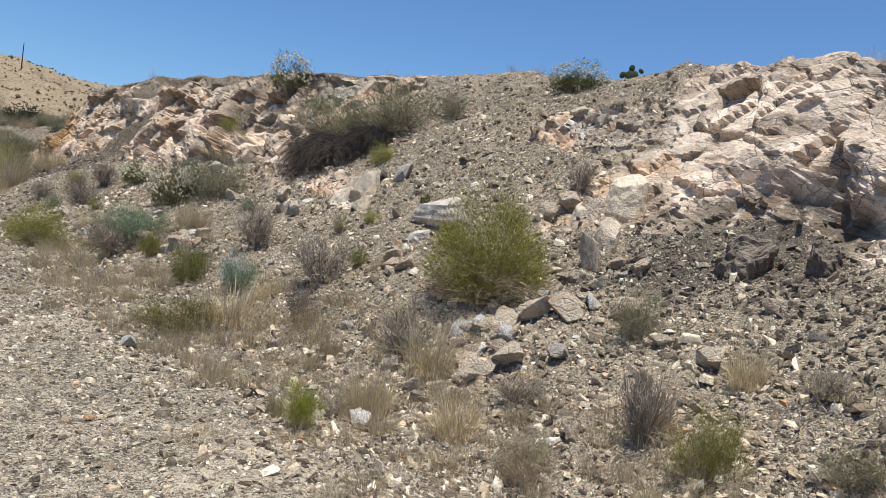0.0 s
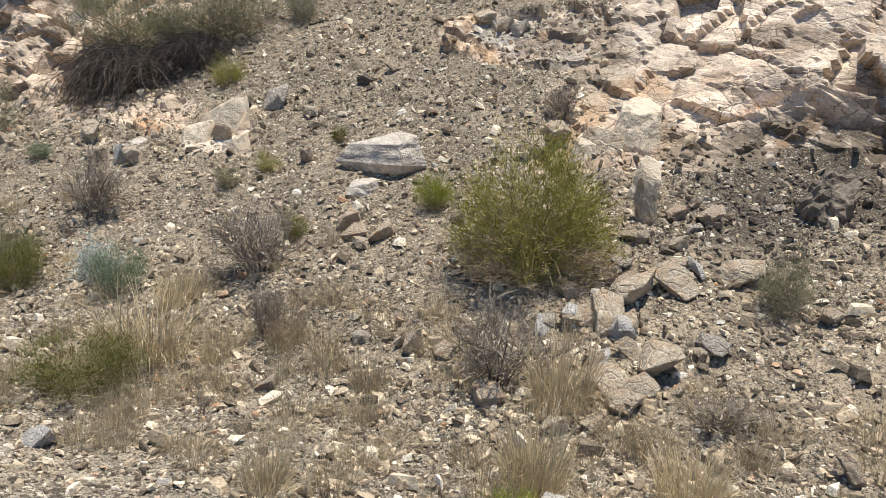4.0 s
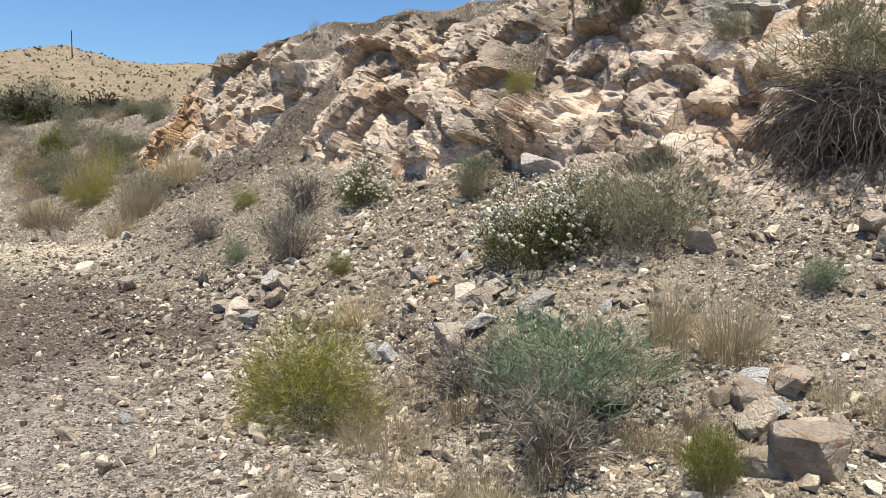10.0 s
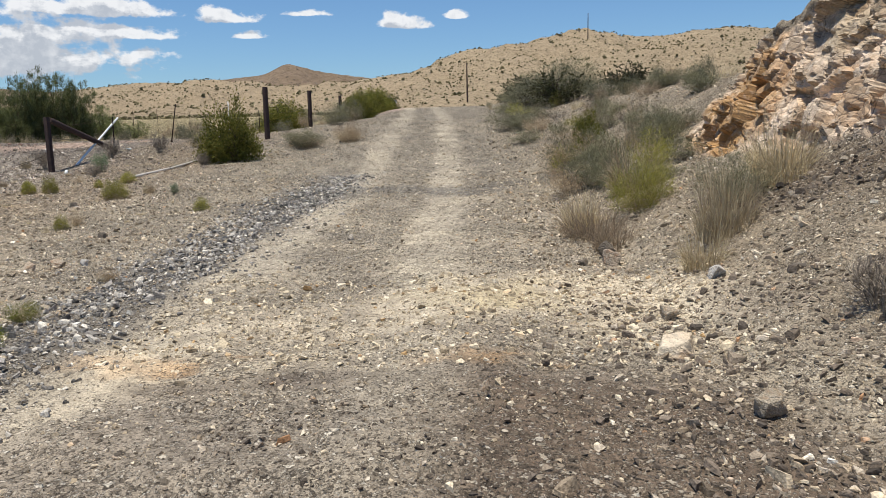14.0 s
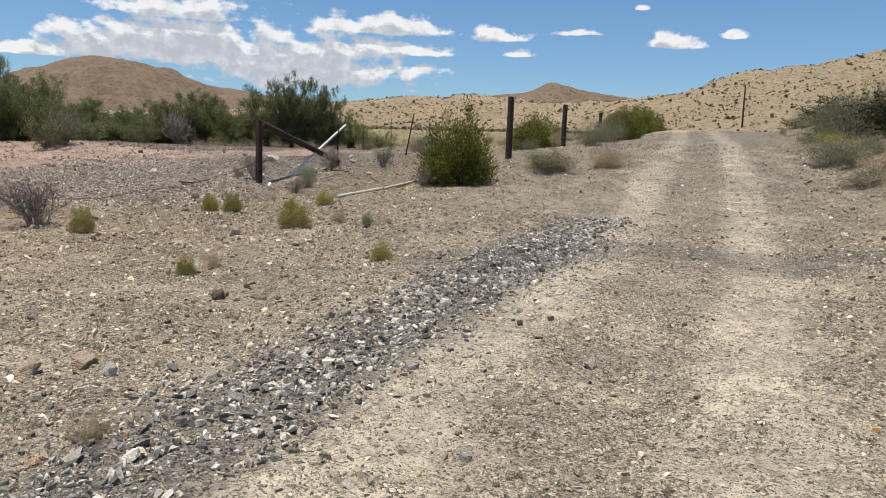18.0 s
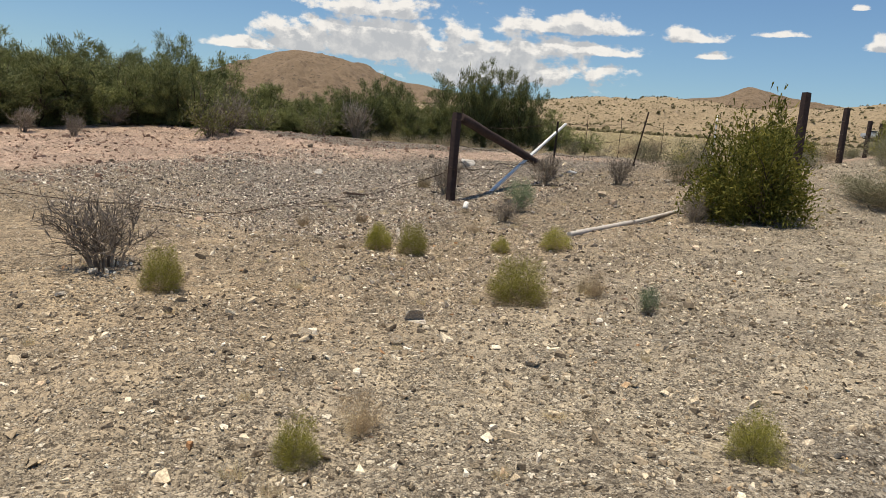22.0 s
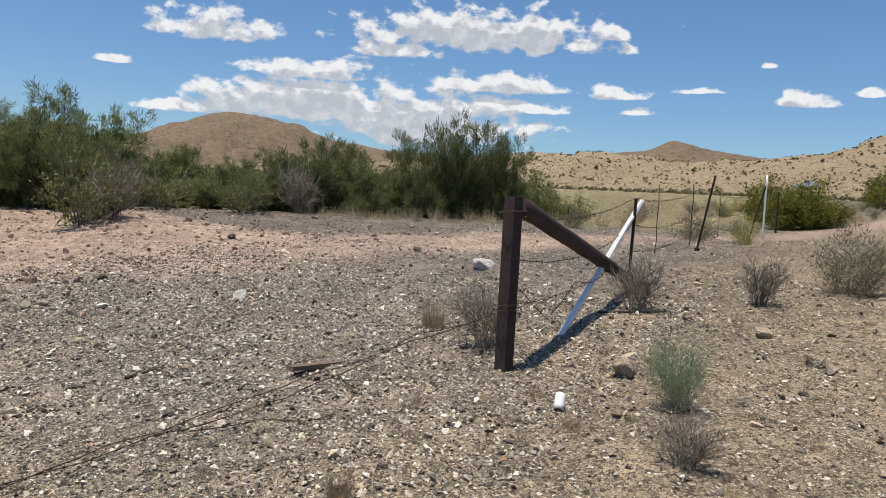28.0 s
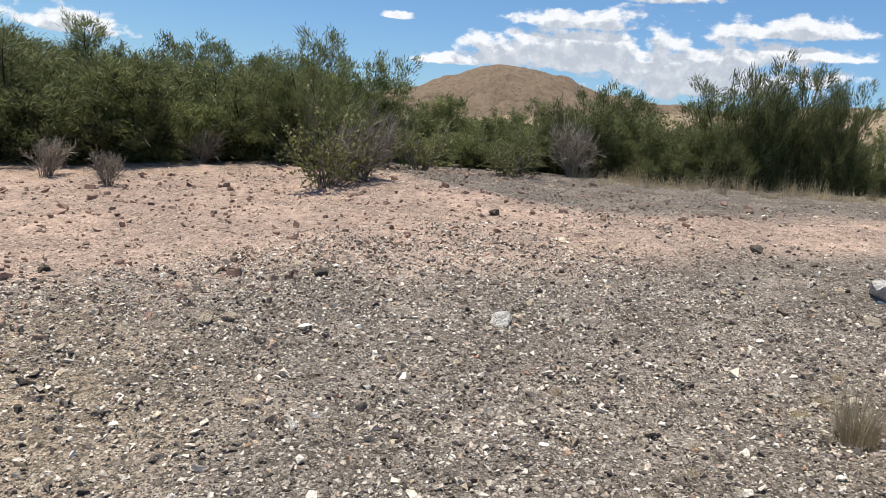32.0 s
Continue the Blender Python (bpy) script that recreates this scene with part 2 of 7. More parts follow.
def earth_material():
    """Stony desert soil: the soil's own colour varies over the plan (attribute soil), with pebbles of all colours set in it."""
    m, t, b = base_material("stony_soil", 0.95)
    b.inputs["Specular IOR Level"].default_value = 0.1
    at = t.nodes.new("ShaderNodeAttribute")
    at.attribute_name = "soil"
    peb = t.nodes.new("ShaderNodeAttribute")
    peb.attribute_name = "pebbles"
    vec = t.nodes.new("ShaderNodeTexCoord").outputs["Object"]
    big = noise_tex(t, 0.9, 5.0, 0.6, vec)
    fine = noise_tex(t, 60.0, 5.0, 0.65, vec)
    col = mix_rgb(t, at.outputs["Color"], ramp_node(t, big, [(0.3, (0.72, 0.72, 0.74)), (0.7, (1.22, 1.2, 1.15))]), 0.75, "MULTIPLY")
    col = mix_rgb(t, col, ramp_node(t, fine, [(0.3, (0.55, 0.55, 0.55)), (0.7, (1.4, 1.4, 1.4))]), 0.95, "MULTIPLY")
    mid = noise_tex(t, 7.0, 6.0, 0.7, vec)
    col = mix_rgb(t, col, ramp_node(t, mid, [(0.36, (0.62, 0.61, 0.6)), (0.5, (1, 1, 1)), (0.66, (1.3, 1.29, 1.26))]), 0.85, "MULTIPLY")
    grain = noise_tex(t, 170.0, 2.0, 0.6, vec)
    col = mix_rgb(t, col, ramp_node(t, grain, [(0.32, (0.5, 0.49, 0.48)), (0.5, (1, 1, 1)), (0.68, (1.6, 1.58, 1.55))]), 0.35, "MULTIPLY")
    height = math_node(t, "ADD", math_node(t, "MULTIPLY", fine, 0.3), math_node(t, "MULTIPLY", mid, 0.6))
    bent = node(t, "ShaderNodeVectorMath", operation="ADD")
    shake = node(t, "ShaderNodeTexNoise", Scale=40.0, Detail=2.0)
    link(t, vec, shake.inputs["Vector"])
    small = node(t, "ShaderNodeVectorMath", operation="SCALE")
    small.inputs["Scale"].default_value = 0.045
    link(t, shake.outputs["Color"], small.inputs[0])
    link(t, vec, bent.inputs[0])
    link(t, small.outputs[0], bent.inputs[1])
    bare = math_node(t, "MULTIPLY", ramp_node(t, noise_tex(t, 1.3, 5.0, 0.65, vec), [(0.36, (0.4, 0.4, 0.4)), (0.56, (1, 1, 1))]), peb.outputs["Fac"])
    for scale, share, size in ((85.0, 0.9, 0.5), (42.0, 0.7, 0.48), (19.0, 0.3, 0.40)):
        v = node(t, "ShaderNodeTexVoronoi", Scale=scale, Randomness=1.0)
        link(t, bent.outputs[0], v.inputs["Vector"])
        hue = node(t, "ShaderNodeSeparateColor")
        link(t, v.outputs["Color"], hue.inputs[0])
        some = math_node(t, "MULTIPLY", math_node(t, "GREATER_THAN", hue.outputs[0], math_node(t, "SUBTRACT", 1.0, math_node(t, "MULTIPLY", bare, share))), 1.0)
        stone = math_node(t, "MULTIPLY", math_node(t, "LESS_THAN", v.outputs["Distance"], size), some)
        # dark ring round each pebble: the shade of the gap painted into the colour
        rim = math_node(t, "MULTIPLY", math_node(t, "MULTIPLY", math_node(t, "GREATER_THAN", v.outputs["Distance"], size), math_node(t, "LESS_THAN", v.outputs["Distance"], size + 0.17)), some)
        tint = ramp_node(t, hue.outputs[1], [(0.0, (0.09, 0.075, 0.06)), (0.14, (0.21, 0.17, 0.13)), (0.38, (0.40, 0.33, 0.245)), (0.65, (0.62, 0.525, 0.40)), (0.88, (0.86, 0.78, 0.64)), (0.97, (0.82, 0.76, 0.65)), (1.0, (0.45, 0.24, 0.11))])
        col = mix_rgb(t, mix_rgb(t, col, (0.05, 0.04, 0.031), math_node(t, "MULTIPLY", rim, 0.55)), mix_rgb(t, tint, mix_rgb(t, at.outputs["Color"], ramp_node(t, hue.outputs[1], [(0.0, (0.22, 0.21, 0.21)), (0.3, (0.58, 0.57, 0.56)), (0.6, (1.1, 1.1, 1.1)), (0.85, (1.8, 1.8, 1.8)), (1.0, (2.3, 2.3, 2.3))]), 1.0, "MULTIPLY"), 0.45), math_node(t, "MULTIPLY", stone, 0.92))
        height = math_node(t, "ADD", height, math_node(t, "MULTIPLY", stone, math_node(t, "SUBTRACT", math_node(t, "ADD", 0.75, math_node(t, "MULTIPLY", hue.outputs[2], 0.5)), v.outputs["Distance"])))
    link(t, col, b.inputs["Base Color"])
    bump(t, b, height, 1.0, 0.035)
    return m


def rock_material():
    """Fractured quartz and schist: cream to pink rock with rust and dark joints (attribute soil gives the local kind)."""
    m, t, b = base_material("fractured_rock", 0.85)
    at = t.nodes.new("ShaderNodeAttribute")
    at.attribute_name = "soil"
    vec = t.nodes.new("ShaderNodeTexCoord").outputs["Object"]
    n1, n2, n3 = noise_tex(t, 1.6, 6.0, 0.65, vec), noise_tex(t, 7.0, 6.0, 0.7, vec), noise_tex(t, 45.0, 4.0, 0.6, vec)
    n4 = noise_tex(t, 2.7, 6.0, 0.7, vec)
    col = mix_rgb(t, at.outputs["Color"], (0.38, 0.21, 0.10), ramp_node(t, n1, [(0.54, (0, 0, 0)), (0.76, (0.6, 0.6, 0.6))]))
    col = mix_rgb(t, col, (0.20, 0.17, 0.13), ramp_node(t, n4, [(0.54, (0, 0, 0)), (0.74, (0.45, 0.45, 0.45))]))
    col = mix_rgb(t, col, (0.72, 0.66, 0.58), ramp_node(t, n2, [(0.53, (0, 0, 0)), (0.68, (0.6, 0.6, 0.6))]))
    col = mix_rgb(t, col, ramp_node(t, n3, [(0.3, (0.6, 0.6, 0.6)), (0.7, (1.35, 1.35, 1.35))]), 0.7, "MULTIPLY")
    mp = node(t, "ShaderNodeMapping")
    mp.inputs["Rotation"].default_value, mp.inputs["Scale"].default_value = (0.5, 0.35, 0.8), (1.0, 1.0, 2.2)
    link(t, vec, mp.inputs["Vector"])
    warp = node(t, "ShaderNodeVectorMath", operation="ADD")
    link(t, mp.outputs[0], warp.inputs[0])
    wn = node(t, "ShaderNodeTexNoise", Scale=3.0, Detail=3.0)
    link(t, vec, wn.inputs["Vector"])
    sc = node(t, "ShaderNodeVectorMath", operation="SCALE")
    sc.inputs["Scale"].default_value = 0.14
    link(t, wn.outputs["Color"], sc.inputs[0])
    link(t, sc.outputs[0], warp.inputs[1])
    height = math_node(t, "MULTIPLY", n3, 0.3)
    for scale, width, floor in ((1.1, 0.006, 0.42), (2.9, 0.011, 0.47), (7.0, 0.019, 0.51)):
        v = node(t, "ShaderNodeTexVoronoi", Scale=scale)
        v.feature = "DISTANCE_TO_EDGE"
        link(t, warp.outputs[0], v.inputs["Vector"])
        crack = math_node(t, "LESS_THAN", v.outputs["Distance"], width)
        gate = math_node(t, "MULTIPLY", crack, math_node(t, "GREATER_THAN", n4, floor))
        piece = node(t, "ShaderNodeTexVoronoi", Scale=scale)
        link(t, warp.outputs[0], piece.inputs["Vector"])
        one = node(t, "ShaderNodeSeparateColor")
        link(t, piece.outputs["Color"], one.inputs[0])
        col = mix_rgb(t, col, ramp_node(t, one.outputs[0], [(0.0, (0.76, 0.74, 0.71)), (0.5, (1.0, 0.98, 0.96)), (1.0, (1.2, 1.16, 1.12))]), 0.75, "MULTIPLY")
        height = math_node(t, "ADD", height, math_node(t, "MULTIPLY", one.outputs[1], 0.9 / scale))
        col = mix_rgb(t, col, (0.12, 0.088, 0.062), math_node(t, "MULTIPLY", gate, 0.72))
        height = math_node(t, "ADD", height, math_node(t, "MULTIPLY", math_node(t, "MINIMUM", v.outputs["Distance"], 0.04), 3.5))
    link(t, col, b.inputs["Base Color"])
    bump(t, b, math_node(t, "ADD", height, math_node(t, "MULTIPLY", n2, 1.2)), 0.7, 0.03)
    return m


def stone_material(name, stops):
    """Loose stones: each piece has a colour of its own."""
    m, t, b = base_material(name, 0.88)
    rnd = t.nodes.new("ShaderNodeNewGeometry").outputs["Random Per Island"]
    col = ramp_node(t, rnd, stops)
    n, g = noise_tex(t, 9.0, 4.0), noise_tex(t, 80.0, 4.0)
    col = mix_rgb(t, col, ramp_node(t, n, [(0.35, (0.7, 0.66, 0.6)), (0.65, (1.2, 1.18, 1.15))]), 0.8, "MULTIPLY")
    col = mix_rgb(t, col, ramp_node(t, g, [(0.3, (0.6, 0.58, 0.56)), (0.7, (1.35, 1.35, 1.35))]), 0.9, "MULTIPLY")
    link(t, col, b.inputs["Base Color"])
    bump(t, b, g, 0.8, 0.01)
    return m


def boulder_material(name, color, stain):
    m, t, b = base_material(name, 0.85)
    n1, n2, n3 = noise_tex(t, 3.5, 5.0, 0.65), noise_tex(t, 14.0, 5.0, 0.65), noise_tex(t, 70.0, 4.0)
    col = mix_rgb(t, color, stain, ramp_node(t, n1, [(0.48, (0, 0, 0)), (0.7, (0.8, 0.8, 0.8))]))
    col = mix_rgb(t, col, ramp_node(t, n2, [(0.3, (0.62, 0.59, 0.56)), (0.7, (1.3, 1.3, 1.3))]), 0.9, "MULTIPLY")
    vec = t.nodes.new("ShaderNodeTexCoord").outputs["Object"]
    v = node(t, "ShaderNodeTexVoronoi", Scale=3.2)
    v.feature = "DISTANCE_TO_EDGE"
    link(t, vec, v.inputs["Vector"])
    crack = math_node(t, "MULTIPLY", math_node(t, "LESS_THAN", v.outputs["Distance"], 0.012), math_node(t, "GREATER_THAN", n1, 0.5))
    col = mix_rgb(t, col, (0.09, 0.07, 0.05), math_node(t, "MULTIPLY", crack, 0.35))
    rnd = t.nodes.new("ShaderNodeObjectInfo").outputs["Random"]
    col = mix_rgb(t, col, ramp_node(t, rnd, [(0.0, (0.85, 0.84, 0.83)), (1.0, (1.15, 1.13, 1.1))]), 0.9, "MULTIPLY")
    link(t, col, b.inputs["Base Color"])
    bump(t, b, math_node(t, "ADD", math_node(t, "ADD", n2, math_node(t, "MULTIPLY", n3, 0.5)), math_node(t, "MULTIPLY", math_node(t, "MINIMUM", v.outputs["Distance"], 0.1), 4.0)), 0.9, 0.03)
    return m


def foliage(name, color, tip, rough=0.75, spread=0.35, glow=0.3):
    """Stems or leaves: each its own tint, by piece and by plant."""
    m, t, b = base_material(name, rough)
    rnd = t.nodes.new("ShaderNodeNewGeometry").outputs["Random Per Island"]
    obj = t.nodes.new("ShaderNodeObjectInfo").outputs["Random"]
    col = mix_rgb(t, color, tip, ramp_node(t, rnd, [(0.15, (0, 0, 0)), (0.95, (1, 1, 1))]))
    col = mix_rgb(t, col, ramp_node(t, obj, [(0.0, (1 - spread, 1 - spread, 1 - spread)), (1.0, (1 + spread, 1 + spread, 1 + spread * 0.7))]), 0.8, "MULTIPLY")
    col = mix_rgb(t, col, ramp_node(t, noise_tex(t, 5.0, 3.0), [(0.3, (0.7, 0.68, 0.66)), (0.7, (1.25, 1.25, 1.2))]), 0.7, "MULTIPLY")
    link(t, col, b.inputs["Base Color"])
    leaf = t.nodes.new("ShaderNodeBsdfTranslucent")      # thin tissue lets some light through
    link(t, col, leaf.inputs["Color"])
    blend = node(t, "ShaderNodeMixShader", Fac=glow)
    link(t, b.outputs[0], blend.inputs[1])
    link(t, leaf.outputs[0], blend.inputs[2])
    link(t, blend.outputs[0], t.nodes["Material Output"].inputs[0])
    return m


def far_material(name, soil, scrub, dot, cover):
    """A far slope: soil in two tones, dotted with scrub."""
    m, t, b = base_material(name, 0.95)
    b.inputs["Specular IOR Level"].default_value = 0.05
    vec = t.nodes.new("ShaderNodeTexCoord").outputs["Object"]
    n1, n2 = noise_tex(t, dot * 0.06, 6.0, 0.6, vec), noise_tex(t, dot * 0.7, 5.0, 0.6, vec)
    col = mix_rgb(t, tuple(c * 0.78 for c in soil), tuple(c * 1.15 for c in soil), n1)
    col = mix_rgb(t, col, ramp_node(t, n2, [(0.3, (0.8, 0.78, 0.75)), (0.7, (1.2, 1.2, 1.18))]), 0.8, "MULTIPLY")
    v = node(t, "ShaderNodeTexVoronoi", Scale=dot)
    link(t, vec, v.inputs["Vector"])
    hue = node(t, "ShaderNodeSeparateColor")
    link(t, v.outputs["Color"], hue.inputs[0])
    spot = math_node(t, "MULTIPLY", math_node(t, "LESS_THAN", v.outputs["Distance"], 0.3), math_node(t, "GREATER_THAN", hue.outputs[0], 1 - cover))
    col = mix_rgb(t, col, scrub, math_node(t, "MULTIPLY", spot, 0.6))
    link(t, col, b.inputs["Base Color"])
    bump(t, b, math_node(t, "ADD", noise_tex(t, dot * 0.35, 8.0, 0.7, vec), math_node(t, "MULTIPLY", n2, 0.5)), 1.0, 1.2 / dot)
    return m


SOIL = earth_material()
ROCK = rock_material()
SCREE = stone_material("scree_stone", [(0.0, (0.12, 0.10, 0.08)), (0.2, (0.24, 0.195, 0.145)), (0.45, (0.41, 0.335, 0.245)), (0.7, (0.58, 0.49, 0.365)), (0.88, (0.76, 0.67, 0.525)), (0.96, (0.86, 0.80, 0.69)), (1.0, (0.47, 0.26, 0.13))])
GRAVEL = stone_material("road_gravel", [(0.0, (0.07, 0.062, 0.06)), (0.25, (0.20, 0.17, 0.15)), (0.5, (0.40, 0.345, 0.295)), (0.78, (0.64, 0.575, 0.49)), (0.93, (0.85, 0.81, 0.73)), (1.0, (0.42, 0.25, 0.16))])
TAN_GRAVEL = stone_material("tan_gravel", [(0.0, (0.11, 0.09, 0.07)), (0.2, (0.27, 0.225, 0.165)), (0.5, (0.46, 0.38, 0.275)), (0.8, (0.66, 0.565, 0.43)), (0.95, (0.84, 0.77, 0.64)), (1.0, (0.47, 0.27, 0.12))])
DARK_GRAVEL = stone_material("dark_gravel", [(0.0, (0.08, 0.068, 0.058)), (0.5, (0.19, 0.155, 0.125)), (0.85, (0.31, 0.26, 0.205)), (1.0, (0.58, 0.51, 0.42))])
BLUE_GRAVEL = stone_material("blue_grey_gravel", [(0.0, (0.09, 0.088, 0.085)), (0.3, (0.22, 0.21, 0.20)), (0.6, (0.38, 0.36, 0.335)), (0.85, (0.58, 0.55, 0.50)), (1.0, (0.78, 0.74, 0.67))])
CREAM_RUBBLE = stone_material("cream_rubble", [(0.0, (0.30, 0.25, 0.18)), (0.3, (0.50, 0.43, 0.32)), (0.7, (0.68, 0.59, 0.44)), (0.9, (0.80, 0.72, 0.58)), (1.0, (0.50, 0.33, 0.16))])
RED_STONE = stone_material("red_stone", [(0.0, (0.17, 0.12, 0.10)), (0.5, (0.33, 0.22, 0.17)), (1.0, (0.48, 0.36, 0.29))])
CREAM = boulder_material("cream_quartz", (0.64, 0.555, 0.44), (0.45, 0.28, 0.15))
GREYROCK = boulder_material("grey_schist", (0.54, 0.49, 0.43), (0.60, 0.52, 0.42))
DARKROCK = boulder_material("dark_schist", (0.17, 0.145, 0.12), (0.26, 0.21, 0.16))
RUSTROCK = boulder_material("rusty_rock", (0.56, 0.47, 0.37), (0.42, 0.22, 0.11))
WHITEROCK = boulder_material("white_quartz", (0.75, 0.73, 0.70), (0.55, 0.47, 0.38))

# ---- the lie of the land ----
# u runs along the hill's foot, v runs away from the road up the hill.
DU, DV = (-0.64, 0.768), (0.768, 0.64)
# profiles across the hill: u, foot v, cliff-foot v and z, crest v and z
PROFILES = np.array([(-8, 2.3, 3.8, 1.2, 5.3, 3.4), (0.5, 2.5, 4.2, 1.4, 5.6, 3.4), (2.5, 2.7, 5.85, 1.9, 6.7, 3.46), (4.4, 2.8, 5.4, 1.85, 7.3, 3.6),
                     (6.0, 2.6, 4.6, 1.42, 7.9, 3.78), (8.0, 2.4, 5.0, 1.75, 7.9, 4.0), (9.6, 2.4, 5.2, 1.95, 7.4, 3.95), (11.0, 2.3, 5.2, 2.05, 6.9, 3.9),
                     (12.4, 2.3, 5.2, 2.05, 6.4, 3.95), (14.5, 2.2, 5.1, 2.0, 6.1, 4.05), (17.5, 2.1, 4.6, 2.2, 5.5, 4.0), (21.0, 2.0, 4.1, 1.9, 5.1, 3.95),
                     (22.5, 2.0, 4.2, 1.85, 5.3, 3.8), (23.8, 2.0, 4.3, 1.95, 5.5, 3.45), (24.8, 1.95, 4.5, 2.2, 6.0, 3.15), (27.5, 1.8, 4.5, 2.6, 6.0, 3.2), (60, 1.8, 5, 4.6, 9, 5.2)])
LEVEL = np.array([(-40, -0.3), (-10, -0.05), (0, 0.15), (4.5, 0.34), (11, 0.58), (15, 0.70), (21, 0.95), (24.5, 1.18), (28.3, 1.51), (30, 1.64), (32.4, 1.94), (36.3, 2.2), (45, 2.32), (60, 2.8), (90, 4.2), (150, 6.5), (400, 9.0)])
ROAD_LEVEL = np.array([(-40, -0.3), (-10, -0.05), (0, 0.15), (4.5, 0.34), (11, 0.6), (15, 0.74), (21, 0.93), (25, 1.2), (30, 1.62), (33.2, 2.1), (37, 2.5), (45, 3.0), (60, 4.0), (90, 5.0), (400, 9.0)])


def smooth(a, b, x):
    q = np.clip((x - a) / (b - a), 0, 1)
    return q * q * (3 - 2 * q)


def to_uv(x, y):
    return x * DU[0] + y * DU[1], x * DV[0] + y * DV[1]


def to_xy(u, v):
    return u * DU[0] + v * DV[0], u * DU[1] + v * DV[1]


def level(u, v):
    a, b = np.interp(u, LEVEL[:, 0], LEVEL[:, 1]), np.interp(u, ROAD_LEVEL[:, 0], ROAD_LEVEL[:, 1])
    k = smooth(-10, -3, v)
    a = a + 0.17 * smooth(-11.5, -15.5, v) * smooth(22, 28, u) * smooth(36, 31, u)
    bank = 0.13 * np.exp(-(((u - 33.2) / 2.2) ** 2 + ((v + 18.3) / 1.3) ** 2)) + (0.2 * smooth(-16.5, -22, v) + 0.1 * smooth(-22, -29, v)) * smooth(20, 27, u) * smooth(40, 32, u)
    return a + (b - a) * k + bank


def land(u, v):
    """The height of the land, without its roughness."""
    vf, vm, zm, vt, zt = [np.interp(u, PROFILES[:, 0], PROFILES[:, k]) for k in range(1, 6)]
    zf = level(u, vf)
    talus = zf + (zm - zf) * np.clip((v - vf) / (vm - vf), 0, 1) ** 1.15
    face = zm + (zt - zm) * np.clip((v - vm) / (vt - vm), 0, 1)
    return np.where(v < vf, level(u, v), np.where(v < vm, talus, np.where(v < vt, face, zt + 0.04 * np.minimum(v - vt, 30))))


def hash3(i, j, k, seed):
    """Even random numbers 0 to 1 for whole-number places."""
    n = (i.astype(np.int64) * 374761393 + j.astype(np.int64) * 668265263 + k.astype(np.int64) * 2147483647 + seed * 1274126177) & 0xFFFFFFFF
    n = ((n ^ (n >> 13)) * 1274126177) & 0xFFFFFFFF
    n = ((n ^ (n >> 16)) * 2246822519) & 0xFFFFFFFF
    return ((n ^ (n >> 15)) & 0xFFFFFF) / float(0x1000000)


def cells(p, seed):
    """Distances to the two nearest seeds, and the offset and random numbers of the nearest."""
    base = np.floor(p).astype(np.int64)
    f1, f2 = np.full(len(p), 9.0), np.full(len(p), 9.0)
    off, rnd = np.zeros_like(p), np.zeros((len(p), 3))
    for di in (-1, 0, 1):
        for dj in (-1, 0, 1):
            for dk in (-1, 0, 1):
                c = base + (di, dj, dk)
                jit = np.stack([hash3(c[:, 0], c[:, 1], c[:, 2], seed + s) for s in (0, 1, 2)], 1)
                d = p - (c + jit)
                r = np.sqrt((d * d).sum(1))
                near = r < f1
                f2 = np.where(near, f1, np.minimum(f2, r))
                f1 = np.where(near, r, f1)
                off[near] = d[near]
                rnd[near] = np.stack([hash3(c[near, 0], c[near, 1], c[near, 2], seed + s) for s in (5, 6, 7)], 1)
    return f1, f2, off, rnd


def value_noise(p, seed=0):
    """Smooth noise, -1 to 1."""
    b = np.floor(p).astype(np.int64)
    f = p - b
    f = f * f * (3 - 2 * f)
    out = np.zeros(len(p))
    for di in (0, 1):
        for dj in (0, 1):
            for dk in (0, 1):
                w = (f[:, 0] if di else 1 - f[:, 0]) * (f[:, 1] if dj else 1 - f[:, 1]) * (f[:, 2] if dk else 1 - f[:, 2])
                out += w * hash3(b[:, 0] + di, b[:, 1] + dj, b[:, 2] + dk, seed)
    return out * 2 - 1


def fbm(p, seed=0, octaves=4):
    return sum(value_noise(p * 2.0 ** o, seed + o) * 0.5 ** o for o in range(octaves))


def spaced(lo, hi, step):
    return np.linspace(lo, hi, max(2, int(round((hi - lo) / step)) + 1))


def growing(start, end, step, ratio):
    """From start towards end in steps that grow."""
    out, x, sgn = [], start, 1 if end > start else -1
    while (end - x) * sgn > 0:
        step *= ratio
        x += sgn * step
        out.append(x)
    return np.array(out)


def mesh_from(name, verts, faces, mats=()):
    me = bpy.data.meshes.new(name)
    me.vertices.add(len(verts))
    me.vertices.foreach_set("co", np.asarray(verts, dtype=np.float32).ravel())
    faces = np.asarray(faces, dtype=np.int32)
    k = faces.shape[1]
    me.loops.add(len(faces) * k)
    me.loops.foreach_set("vertex_index", faces.ravel())
    me.polygons.add(len(faces))
    me.polygons.foreach_set("loop_start", np.arange(0, len(faces) * k, k, dtype=np.int32))
    me.polygons.foreach_set("use_smooth", np.zeros(len(faces), dtype=bool))
    me.update(calc_edges=True)
    for m in mats:
        me.materials.append(m)
    return me


def grid_faces(n, m):
    a = np.arange(n * m).reshape(n, m)
    return np.stack([a[:-1, :-1], a[1:, :-1], a[1:, 1:], a[:-1, 1:]], -1).reshape(-1, 4)


